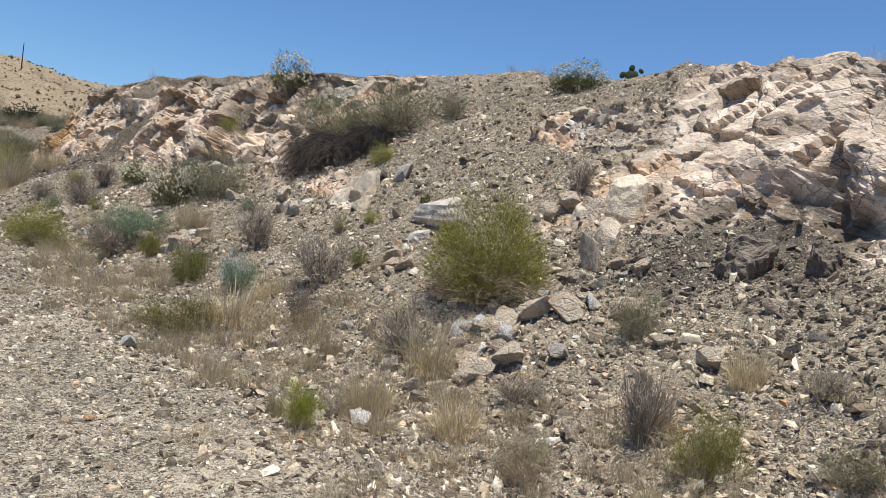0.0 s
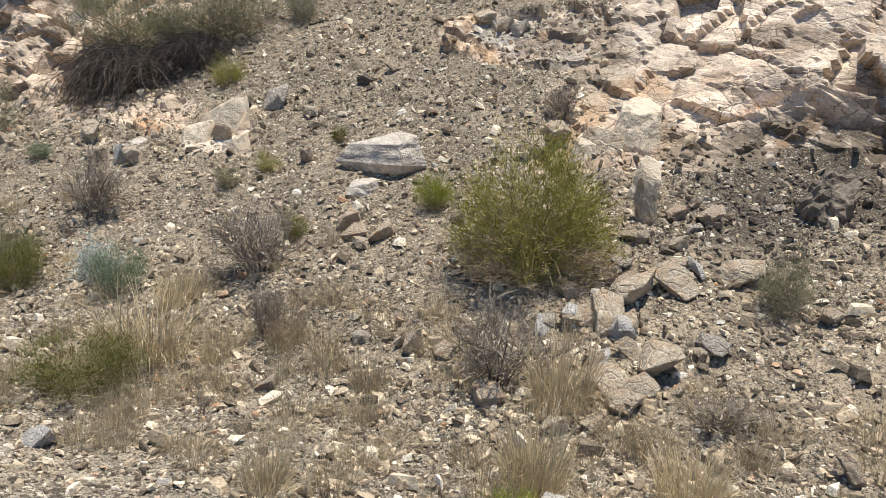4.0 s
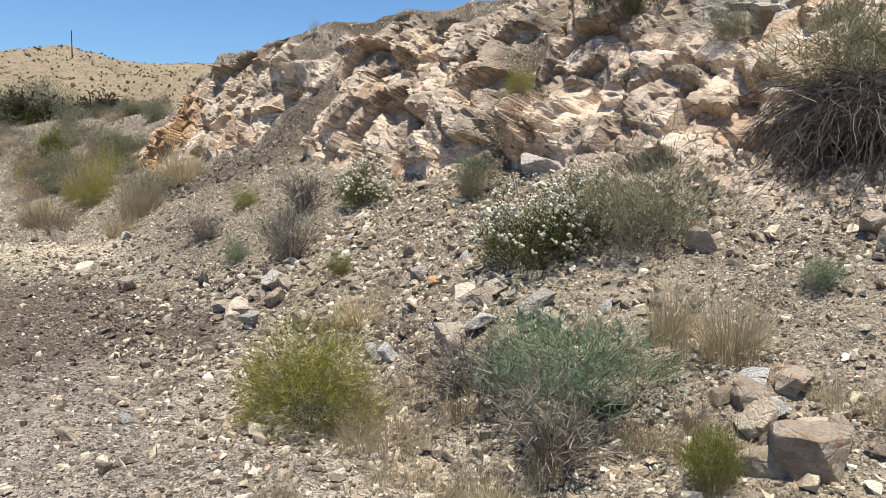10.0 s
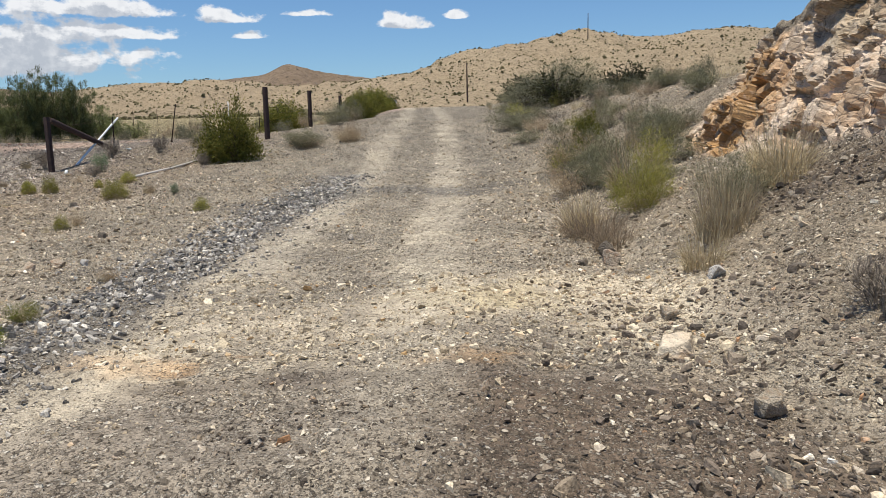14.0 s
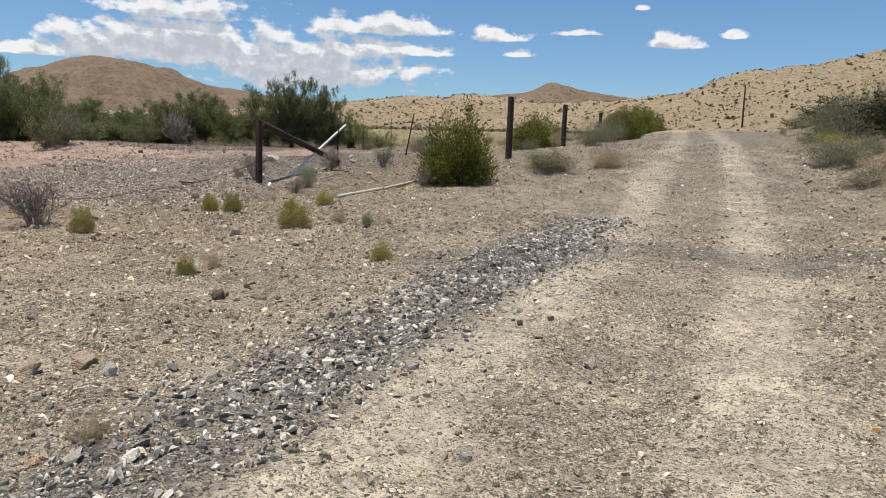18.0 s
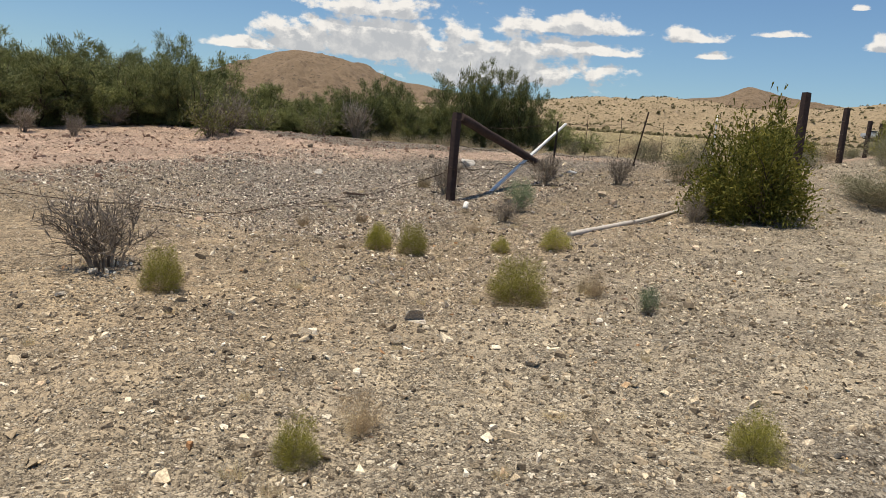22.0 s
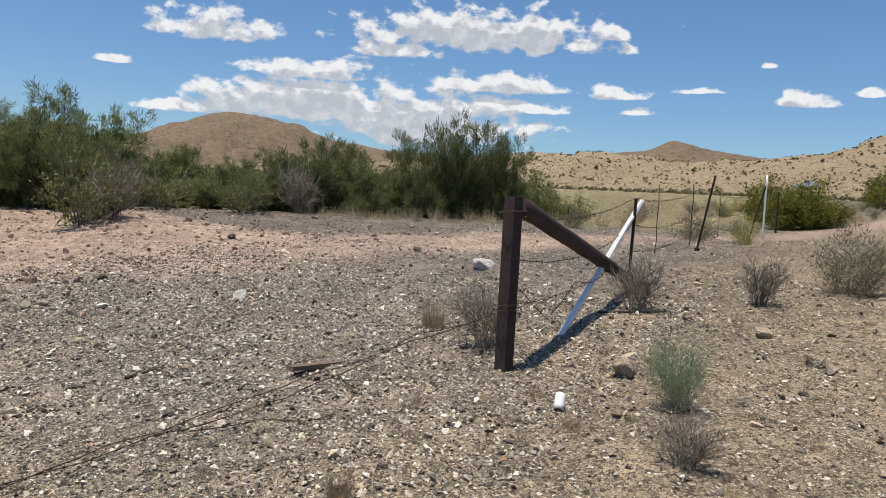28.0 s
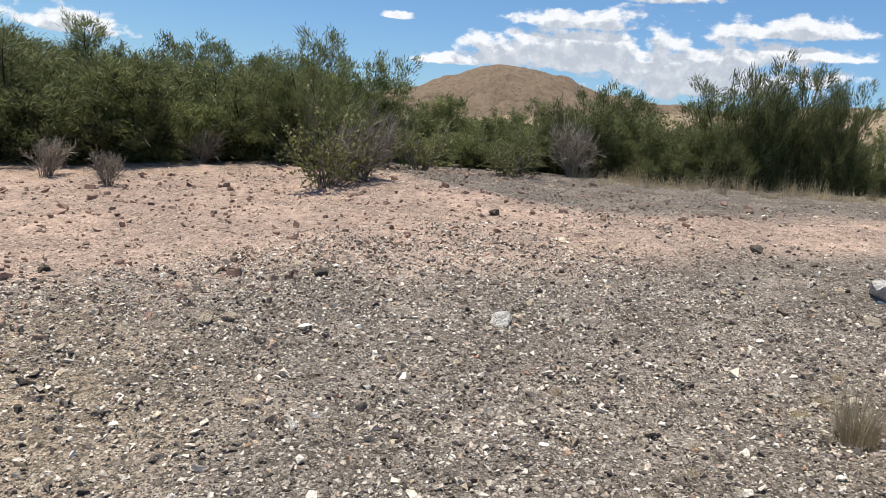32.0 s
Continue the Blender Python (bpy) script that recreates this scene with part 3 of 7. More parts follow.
U = np.concatenate([growing(-6, -3500, 0.2, 1.25)[::-1], spaced(-6, 0, 0.12), spaced(0.045, 24.5, 0.045), spaced(24.6, 26, 0.1), spaced(26.15, 40, 0.15), growing(40, 3500, 0.15, 1.12)])
side = growing(-9, -3500, 0.15, 1.1)[::-1]
flat_rows, talus_rows, cliff_rows, top_rows = 75, 56, 76, 24
vf, vm, zm, vt, zt = [np.interp(U, PROFILES[:, 0], PROFILES[:, k]) for k in range(1, 6)]
cols = [np.repeat(side[None, :], len(U), 0)]
for a, b, n in ((np.full(len(U), -9.0), vf, flat_rows), (vf, vm, talus_rows), (vm, vt, cliff_rows), (vt, vt + 3.0, top_rows)):
    cols.append(a[:, None] + (b - a)[:, None] * (np.arange(n) / n)[None, :])
cols.append((vt + 3.0)[:, None] + np.concatenate([[0], growing(0, 3500, 0.2, 1.35)])[None, :])
V = np.concatenate(cols, 1)
UU = np.repeat(U[:, None], V.shape[1], 1)
X, Y = to_xy(UU, V)
Z = land(UU, V)
shape = X.shape
P = np.stack([X, Y, Z], -1)
du, dv = np.gradient(P, axis=0), np.gradient(P, axis=1)
nrm = np.cross(dv, du)
nrm /= np.maximum(np.linalg.norm(nrm, axis=2, keepdims=True), 1e-9)
nrm[nrm[..., 2] < 0] *= -1
P, nrm, uu, vv = P.reshape(-1, 3), nrm.reshape(-1, 3), UU.ravel(), V.ravel()

pvf, pvm, pzm, pvt, pzt = [np.interp(uu, PROFILES[:, 0], PROFILES[:, k]) for k in range(1, 6)]
near = (np.abs(uu - 16) < 30) & (vv > -30) & (vv < 14)
edge_noise = np.zeros(len(P))
edge_noise[near] = fbm(P[near] * 0.8, 3, 3)
# where bare rock shows: along the cliff, not in the scree chute
rocky = np.interp(uu, [-8, 0, 4.5, 5.1, 8.0, 9.4, 10.3, 23.6, 24.6], [1, 1, 1, 0.0, 0.0, 0.2, 1, 1, 0.0])
t_face = (vv - pvm) / (pvt - pvm)
rock = rocky * smooth(-0.22, 0.0, t_face + 0.2 * edge_noise) * smooth(1.25, 0.98, t_face + 0.15 * edge_noise)


def patch(cu, cv, ru, rv):
    return np.exp(-(((uu - cu) / ru) ** 2 + ((vv - cv) / rv) ** 2))


outcrop = patch(7.66, 4.9, 0.42, 0.38)                       # white quartz showing through the scree
slabs = patch(5.25, 6.55, 0.85, 0.5) + patch(6.0, 6.75, 0.5, 0.35)
pocket = outcrop + 0.8 * slabs + 0.75 * patch(9.2, 5.25, 0.8, 0.3) + 0.6 * patch(8.5, 5.1, 0.3, 0.25)
rock = np.clip(np.maximum(rock, smooth(0.38, 0.55, pocket + 0.22 * edge_noise)), 0, 1)
chute = np.exp(-(((uu - 17.3 + 0.9 * (vv - 4.6) + 0.5 * edge_noise) / (0.85 - 0.35 * smooth(4.4, 5.6, vv))) ** 2)) * smooth(3.3, 4.2, vv) * smooth(5.6, 4.9, vv + 0.4 * edge_noise)
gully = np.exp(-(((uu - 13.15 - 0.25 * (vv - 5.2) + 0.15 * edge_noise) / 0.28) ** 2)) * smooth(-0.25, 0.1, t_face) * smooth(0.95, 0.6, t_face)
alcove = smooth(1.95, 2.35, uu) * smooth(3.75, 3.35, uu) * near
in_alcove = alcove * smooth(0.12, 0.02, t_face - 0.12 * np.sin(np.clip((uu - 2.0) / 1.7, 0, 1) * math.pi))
rock *= (1 - 0.95 * smooth(0.3, 0.6, chute)) * (1 - 0.9 * gully) * (1 - 0.45 * in_alcove)
shelf = np.zeros(len(P))
shelf[near] = fbm(P[near] * np.array([0.7, 0.7, 1.6]) + 9.3, 61, 4)
ragged = smooth(9.6, 10.4, uu) * smooth(13.0, 12.4, uu)       # broken ground between the two cliffs
rock *= 1 - ragged * smooth(0.15, 0.35, shelf) * 0.8
rock *= 1 - 0.95 * smooth(0.85, 1.02, t_face + 0.25 * shelf) * smooth(10, 13, uu)

disp = np.zeros(len(P))
idx = np.where((rock > 0.02) & near)[0]
tilt = Matrix.Rotation(radians(-24), 3, Vector((DV[0], DV[1], 0))) @ Matrix.Rotation(radians(18), 3, "Z")
Q = P[idx] @ np.array(tilt).T
bend = 0.05 * np.stack([fbm(Q * 1.5, s, 2) for s in (51, 52, 53)], 1)
calm = 1 - 0.38 * smooth(5.0, 4.2, uu[idx]) * smooth(0.1, 0.2, t_face[idx]) - 0.75 * smooth(0.3, 0.7, outcrop[idx])      # smooth faces on the spur and the outcrop
for size, aspect, amp, lean, gap, seed in ((1.0, (1, 1, 1.15), 0.30, 0.12, 0.05, 11), (0.36, (1, 1, 0.9), 0.20, 0.14, 0.03, 23), (0.15, (1, 1, 0.7), 0.032, 0.2, 0.0, 37)):
    f1, f2, off, rnd = cells(Q / size / np.array(aspect) + bend, seed)
    block = (rnd[:, 0] - 0.5) * amp + ((rnd - 0.5) * off).sum(1) * lean * size * 2
    if size == 0.36:                                            # some blocks have fallen out
        block -= 0.20 * smooth(0.86, 0.9, rnd[:, 2])
    crack = smooth(0.07, 0.0, f2 - f1)
    disp[idx] += rock[idx] * calm * (block - crack * gap)
disp[near] += (1 - rock[near]) * (0.05 * fbm(P[near] * 1.1, 7, 4) + 0.018 * fbm(P[near] * 7, 9, 2)) * smooth(-30, -20, vv[near])
# a ledge of white rock hangs over a hollow of dark schist at the spur
disp += alcove * (0.15 * np.exp(-((t_face - 0.32 + 0.1 * edge_noise) / 0.12) ** 2) - 0.13 * np.exp(-((t_face - 0.1 + 0.1 * edge_noise) / 0.09) ** 2))
disp += 0.10 * smooth(0.3, 0.6, outcrop) - 0.22 * gully * near
# the blocky cliff stands forward over a recess, a slab juts out beside it
bluff = smooth(13.2, 13.7, uu) * smooth(16.6, 16.0, uu) * near
disp += bluff * (0.24 * np.exp(-((t_face - 0.3) / 0.38) ** 2) - 0.16 * np.exp(-((t_face + 0.2) / 0.11) ** 2) * smooth(13.6, 14.0, uu) * smooth(15.9, 15.4, uu))
disp += 0.30 * np.exp(-(((uu - 12.7) / 0.45) ** 2)) * (np.exp(-((t_face - 0.22) / 0.14) ** 2) - 1.0 * np.exp(-((t_face + 0.02) / 0.08) ** 2))
disp += 0.22 * np.exp(-(((uu - 17.9) / 0.6) ** 2)) * (np.exp(-((t_face - 0.75) / 0.12) ** 2) - np.exp(-((t_face - 0.5) / 0.12) ** 2)) * near
fold = nrm.copy()
fold[:, 2] *= np.where(rock > 0.1, 0.6, 1.0)
P += fold * disp[:, None]
# washed crest
P[:, 2] += np.where(near & (t_face > 0.85) & (t_face < 4), 0.10 * edge_noise, 0)

# soil colours over the plan
soil = np.empty((len(P), 3))
soil[:] = (0.455, 0.39, 0.30)
peb = np.full(len(P), 0.75)


def tinted(mask, color):
    k = np.clip(mask, 0, 1)[:, None]
    soil[:] = soil * (1 - k) + np.array(color) * k


wob = np.zeros(len(P))
wob[near] = 0.6 * fbm(P[near] * 0.5, 71, 4)
tinted(smooth(-4.5, -7.5, vv + wob) * smooth(18, 23, uu), (0.46, 0.36, 0.25))
tinted(smooth(24, 28, uu + wob * 3) * smooth(-8, -11, vv + wob), (0.37, 0.315, 0.268))            # grey gravel pan
line = -14.4 + 0.42 * (uu - 28.7)
pink = smooth(0.5, -0.5, vv - line + 0.9 * wob) * smooth(0.6, -0.8, line - 2.6 - 9 * smooth(34, 30.5, uu) - vv + wob) * smooth(15, 22, uu)
tinted(pink, (0.55, 0.405, 0.325))
peb *= 1 + 0.35 * smooth(24, 27, uu) * smooth(-6, -9, vv)
peb *= 1 - 0.55 * pink
tinted(smooth(41, 47, uu) * smooth(-9, -13, vv) * (1 - 0.3 * wob), (0.66, 0.54, 0.27))            # dry meadow
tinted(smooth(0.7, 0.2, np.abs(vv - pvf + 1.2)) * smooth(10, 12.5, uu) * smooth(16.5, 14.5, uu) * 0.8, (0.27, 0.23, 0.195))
tinted(smooth(11, 13, uu + wob) * smooth(15.6, 14.6, uu + wob) * smooth(-7, -5, vv) * smooth(1, -1, vv) * 0.7, (0.33, 0.28, 0.23))
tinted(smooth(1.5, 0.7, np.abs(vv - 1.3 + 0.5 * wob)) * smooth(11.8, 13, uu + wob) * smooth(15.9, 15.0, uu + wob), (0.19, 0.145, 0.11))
tinted(0.75 * smooth(1.6, 0.6, np.abs(vv - 0.9)) * smooth(12.8, 12.0, uu) * smooth(8.5, 10.5, uu + wob) * smooth(15.2, 13.8, uu + wob), (0.40, 0.335, 0.28))  # dark gravel patch
crumbs = np.zeros(len(P))
band = near & (np.abs(vv) < 4) & (uu > 13) & (uu < 20)
crumbs[band] = fbm(P[band] * 4.5, 77, 3)
front = np.interp(vv, [-2.2, -1.7, -1.3, -0.1, 1.0, 2.3], [15.5, 16.4, 17.2, 17.6, 18.2, 17.9]) + 0.35 * wob
ledge = smooth(0.12, -0.08, uu - front) * smooth(-2.2, -1.0, uu - front + 0.8 * wob) * smooth(-2.4, -1.7, vv) * smooth(2.9, 2.2, vv)
tinted(ledge * np.clip(0.75 + 0.6 * wob + 0.7 * crumbs, 0, 1) * 0.8, (0.76, 0.65, 0.49))                                          # pale ledge crossing the road
peb *= 1 - 0.6 * ledge
for ru, rv, ra, rb, rc in ((15.6, -1.5, 0.2, 0.42, (0.46, 0.24, 0.085)), (15.65, 0.6, 0.16, 0.35, (0.46, 0.27, 0.12)), (17.3, 0.8, 0.45, 0.7, (0.55, 0.45, 0.25)), (15.25, -1.2, 0.16, 0.6, (0.15, 0.12, 0.10)), (16.2, 0.3, 0.1, 0.55, (0.19, 0.155, 0.13)), (15.3, -0.4, 0.14, 0.4, (0.16, 0.13, 0.11))):
    spot = np.exp(-(((uu - ru) / ra) ** 2 + ((vv - rv) / rb) ** 2))
    tinted(smooth(0.25, 0.6, spot + 0.55 * crumbs * (spot > 0.03)) * 0.55, rc)                       # rust and dark bedrock
    peb *= 1 - 0.5 * spot


def track(center, width):
    return smooth(width, width * 0.45, np.abs(vv - center + 0.12 * wob))


tinted(smooth(2.8, 1.8, np.abs(vv + 1.0 + 0.3 * wob)) * smooth(16.5, 18.5, uu) * 0.7, (0.46, 0.40, 0.315))
right_track = np.interp(uu, [8, 14, 18, 24, 32, 45, 60], [-0.6, 0.15, 0.1, 0.2, 0.0, -0.4, -1.4])
left_track = np.interp(uu, [8, 14, 16, 19.3, 22, 24, 32, 45, 60], [-2.7, -2.0, -1.75, -1.75, -1.7, -1.5, -1.7, -2.1, -3.1])
for c in (right_track, left_track):
    k = track(c, 0.5) * smooth(12, 17, uu) * (0.75 + 0.5 * wob)
    tinted(k * 0.8, (0.58, 0.51, 0.40))
    peb *= 1 - 0.55 * k
tinted(track(left_track - 0.8, 0.65) * smooth(13, 16, uu) * smooth(30, 24, uu) * 0.8, (0.22, 0.205, 0.185))   # windrow of grey stones
tinted(smooth(1.3, 0.5, np.abs(uu - 24.6 - 0.4 * (vv + 1) + 2.2 * wob)) * smooth(-4, -2.5, vv + wob) * smooth(2.2, 1.4, vv) * 0.6, (0.17, 0.17, 0.17))
# hill soils and rock kinds
on_hill = smooth(0.0, 0.8, vv - pvf) * near
tinted(on_hill * 0.85, (0.38, 0.312, 0.23))
tinted(on_hill * np.exp(-(((uu - 17.4 + 0.8 * (vv - 4.6)) / 0.85) ** 2)) * smooth(2.9, 3.6, vv), (0.17, 0.128, 0.092))   # brown chute
r3 = rock * near
tinted(r3, (0.60, 0.495, 0.39))
kinds = np.zeros(len(P))
kinds[near] = fbm(P[near] * 0.55, 91, 3)
tinted(r3 * smooth(0.1, 0.35, kinds), (0.61, 0.51, 0.41))
tinted(r3 * smooth(-0.05, -0.3, kinds), (0.44, 0.365, 0.27))
tinted(r3 * smooth(4.9, 4.2, uu + 0.4 * edge_noise) * 0.85, (0.66, 0.565, 0.47))
tinted(r3 * smooth(1.7, 0.9, np.abs(uu - 22.3 + edge_noise)) * smooth(1.0, 0.6, t_face) * 0.9, (0.38, 0.225, 0.085))      # rusty nose
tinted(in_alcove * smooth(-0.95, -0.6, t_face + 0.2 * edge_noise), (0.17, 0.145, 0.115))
# brown gully soil, darkened further so the slot's shade is in the colour
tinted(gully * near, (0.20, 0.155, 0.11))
tinted(near * (1 - rock) * ragged * smooth(-0.1, 0.2, t_face), (0.27, 0.22, 0.165))
tinted(np.clip(slabs, 0, 1) * r3, (0.37, 0.35, 0.32))
stain = np.zeros(len(P))
stain[near] = fbm(P[near] * 1.7, 131, 4)
tinted(r3 * smooth(0.3, 0.55, stain) * 0.6, (0.41, 0.26, 0.14))                                 # rust
tinted(r3 * smooth(-0.35, -0.6, stain) * 0.7, (0.20, 0.155, 0.115))                               # dark weathered rock
tinted(r3 * smooth(0.7, 0.3, np.abs(uu - 11.2)) * smooth(0.6, 0.8, t_face), (0.33, 0.32, 0.28))
tinted(r3 * smooth(0.75, 0.95, t_face) * 0.6, (0.34, 0.285, 0.225))
tinted(r3 * smooth(0.3, 0.6, outcrop), (0.70, 0.63, 0.53))

soil *= 0.8 + 0.2 * np.clip(r3, 0, 1)[:, None]
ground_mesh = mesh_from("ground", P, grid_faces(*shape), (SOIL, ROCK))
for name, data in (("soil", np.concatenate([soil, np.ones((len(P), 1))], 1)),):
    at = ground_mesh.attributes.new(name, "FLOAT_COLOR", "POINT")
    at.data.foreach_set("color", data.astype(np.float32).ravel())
at = ground_mesh.attributes.new("pebbles", "FLOAT", "POINT")
at.data.foreach_set("value", peb.astype(np.float32))
gf = grid_faces(*shape)
is_rock = rock[gf].mean(1) > 0.5
ground_mesh.polygons.foreach_set("material_index", is_rock.astype(np.int32))
ground_mesh.polygons.foreach_set("use_smooth", ~is_rock)
ground = tagged(new("ground", ground_mesh), "stony desert ground with a dirt road and a rocky cut bank", "ground", kind="structure")
from mathutils.bvhtree import BVHTree
keep = near[gf].all(1)
GROUND_TREE = BVHTree.FromPolygons(P.tolist(), gf[keep].tolist())


def height_at(x, y, z=None):
    z = float(land(*[np.array(c) for c in to_uv(x, y)])) if z is None else z
    best = None
    for top in (30, z + 0.35):
        hit = GROUND_TREE.ray_cast(Vector((x, y, top)), Vector((0, 0, -1)))
        if hit[0] is not None and (best is None or abs(hit[0].z - z) < abs(best[0].z - z)):
            best = hit
        if best is not None and abs(best[0].z - z) < 0.15:
            break
    return (z, Vector((0, 0, 1))) if best is None else (best[0].z, best[1] if best[1].z > 0 else -best[1])

# ---- far hills ----
CENTRE = (-14.0, 12.0)


def ridge(name, label, skyline, r0, r1, material, seed, relief, base=1.0, az_step=0.3):
    """A range of hills whose ridge stands r1 metres off; skyline: azimuth and elevation of its ridge in degrees."""
    az = np.arange(skyline[0][0], skyline[-1][0], az_step)
    el = np.interp(az, *zip(*skyline))
    el = np.convolve(np.pad(el, 4, "edge"), np.ones(5) / 5, "same")[4:-4]
    el[0] = el[-1] = -0.5
    k = np.linspace(0, 1.6, 60)
    A, K = np.meshgrid(np.radians(az), k, indexing="ij")
    R = r0 + (r1 - r0) * K
    top = (np.tan(np.radians(el)) * r1 + 2.4 - base)[:, None]
    prof = np.where(K <= 1, smooth(0, 1.0, K) * 0.55 + 0.45 * K, 1 - 0.5 * (K - 1))
    x, y = CENTRE[0] - np.sin(A) * R, CENTRE[1] + np.cos(A) * R
    pts = np.stack([x.ravel(), y.ravel(), np.zeros(x.size)], 1)
    s = r1 / 16.0
    n = fbm(pts / s, seed, 5).reshape(x.shape)
    gully = -np.abs(fbm(pts / (s * 0.8) + 31.7, seed + 9, 4)).reshape(x.shape)
    z = base + top * prof + (n * 0.6 + gully) * relief * np.sin(np.clip(K, 0, 1) * math.pi) + 0.25 * relief * n * (K > 0.7)
    me = mesh_from(name, np.stack([x, y, z], -1).reshape(-1, 3), grid_faces(*x.shape), (material,))
    me.polygons.foreach_set("use_smooth", np.ones(len(me.polygons), dtype=bool))
    return tagged(new(name, me), label, "hill", kind="structure")


YELLOW = far_material("yellow_hillside", (0.36, 0.285, 0.195), (0.15, 0.125, 0.08), 0.75, 0.7)
TAN = far_material("tan_mountain", (0.24, 0.18, 0.13), (0.11, 0.09, 0.07), 0.1, 0.6)
ridge("backdrop_mountain", "bare brown desert mountain on the skyline", [(60, 1.5), (66, 2.8), (71, 3.4), (74, 3.4), (76, 3.8), (79, 4.5), (82, 5.4), (84, 5.75), (86, 5.8), (87.5, 5.5), (90, 4.8), (92, 3.9), (95, 3.0), (100, 2.6), (112, 2.4), (125, 2.0), (150, 1.5)], 900, 1700, TAN, 5, 26)
ridge("backdrop_peak", "far brown desert peak behind the hills", [(36, 2.5), (42, 3.8), (46, 4.3), (48.5, 4.5), (50.5, 4.7), (51.6, 5.0), (52.4, 5.6), (53.4, 5.6), (54.4, 4.9), (57, 4.5), (60, 4.2), (66, 3.5), (72, 3.2), (78, 2.4)], 800, 1500, TAN, 15, 20)
ridge("backdrop_hill", "yellow desert hillside dotted with scrub", [(-10, 5.0), (5, 6.0), (15, 6.6), (21.5, 6.9), (26.1, 6.6), (29.7, 7.4), (32, 7.1), (35.7, 6.4), (39, 6.0), (41.7, 5.2), (45, 4.4), (48, 4.0), (52, 3.85), (57, 4.05), (60, 4.25), (63, 4.0), (70, 3.2), (80, 2.2), (96, 1.2)], 100, 340, YELLOW, 25, 5, 2.0)

# ---- a kit for plants, stones and posts ----
rng = np.random.default_rng(7)


def part(name, me, parent, label=""):
    ob = new(name, me)
    ob.parent = parent
    return tagged(ob, label)


def joined(chunks):
    """One vertex and face array from several of them."""
    vs, fs, n = [], [], 0
    if len({f.shape[1] for _, f in chunks}) > 1:
        chunks = [(v, f if f.shape[1] == 3 else np.concatenate([f[:, :3], f[:, [0, 2, 3]]])) for v, f in chunks]
    for v, f in chunks:
        vs.append(v)
        fs.append(f + n)
        n += len(v)
    return np.concatenate(vs), np.concatenate(fs)


def tubes(paths, radii, sides=3):
    """Tapering stems along paths (count, knots, 3) with radii (count, knots)."""
    n, k, _ = paths.shape
    d = np.gradient(paths, axis=1)
    d /= np.maximum(np.linalg.norm(d, axis=2, keepdims=True), 1e-9)
    ref = np.where(np.abs(d[..., 2:3]) < 0.9, np.array([0, 0, 1.0]), np.array([1.0, 0, 0]))
    a = np.cross(d, ref)
    a /= np.maximum(np.linalg.norm(a, axis=2, keepdims=True), 1e-9)
    b = np.cross(d, a)
    ang = np.arange(sides) * 2 * math.pi / sides
    ring = a[:, :, None, :] * np.cos(ang)[None, None, :, None] + b[:, :, None, :] * np.sin(ang)[None, None, :, None]
    v = paths[:, :, None, :] + ring * radii[:, :, None, None]
    i = np.arange(n * k * sides).reshape(n, k, sides)
    j = np.roll(i, -1, axis=2)
    f = np.stack([i[:, :-1], j[:, :-1], j[:, 1:], i[:, 1:]], -1).reshape(-1, 4)
    return v.reshape(-1, 3), f


def blades(paths, widths):
    """Narrow leaves along paths, folded along the middle so that they have a thickness of their own."""
    n, k, _ = paths.shape
    d = paths[:, -1] - paths[:, 0]
    side = np.cross(d, rng.normal(size=(n, 3)))
    side /= np.maximum(np.linalg.norm(side, axis=1, keepdims=True), 1e-9)
    up = np.cross(side, d)
    up /= np.maximum(np.linalg.norm(up, axis=1, keepdims=True), 1e-9)
    w = widths[:, :, None]
    v = np.stack([paths - side[:, None] * w, paths + up[:, None] * w * 0.5, paths + side[:, None] * w], 2)
    i = np.arange(n * k * 3).reshape(n, k, 3)
    f = np.concatenate([np.stack([i[:, :-1, c], i[:, :-1, c + 1], i[:, 1:, c + 1], i[:, 1:, c]], -1).reshape(-1, 4) for c in (0, 1)])
    return v.reshape(-1, 3), f


def ribbons(paths, widths):
    """Fine shoots and grass blades: one narrow strip each."""
    n, k, _ = paths.shape
    d = paths[:, -1] - paths[:, 0]
    side = np.cross(d, rng.normal(size=(n, 3)))
    side /= np.maximum(np.linalg.norm(side, axis=1, keepdims=True), 1e-9)
    w = widths[:, :, None]
    v = np.stack([paths - side[:, None] * w, paths + side[:, None] * w], 2)
    i = np.arange(n * k * 2).reshape(n, k, 2)
    f = np.stack([i[:, :-1, 0], i[:, :-1, 1], i[:, 1:, 1], i[:, 1:, 0]], -1).reshape(-1, 4)
    return v.reshape(-1, 3), f


def slivers(paths, widths):
    """Fine pointed shoots: one narrow triangle each."""
    d = paths[:, -1] - paths[:, 0]
    side = np.cross(d, rng.normal(size=d.shape))
    side /= np.maximum(np.linalg.norm(side, axis=1, keepdims=True), 1e-9)
    w = widths[:, :1]
    v = np.stack([paths[:, 0] - side * w, paths[:, 0] + side * w, paths[:, -1]], 1)
    return v.reshape(-1, 3), np.arange(len(v) * 3).reshape(-1, 3)


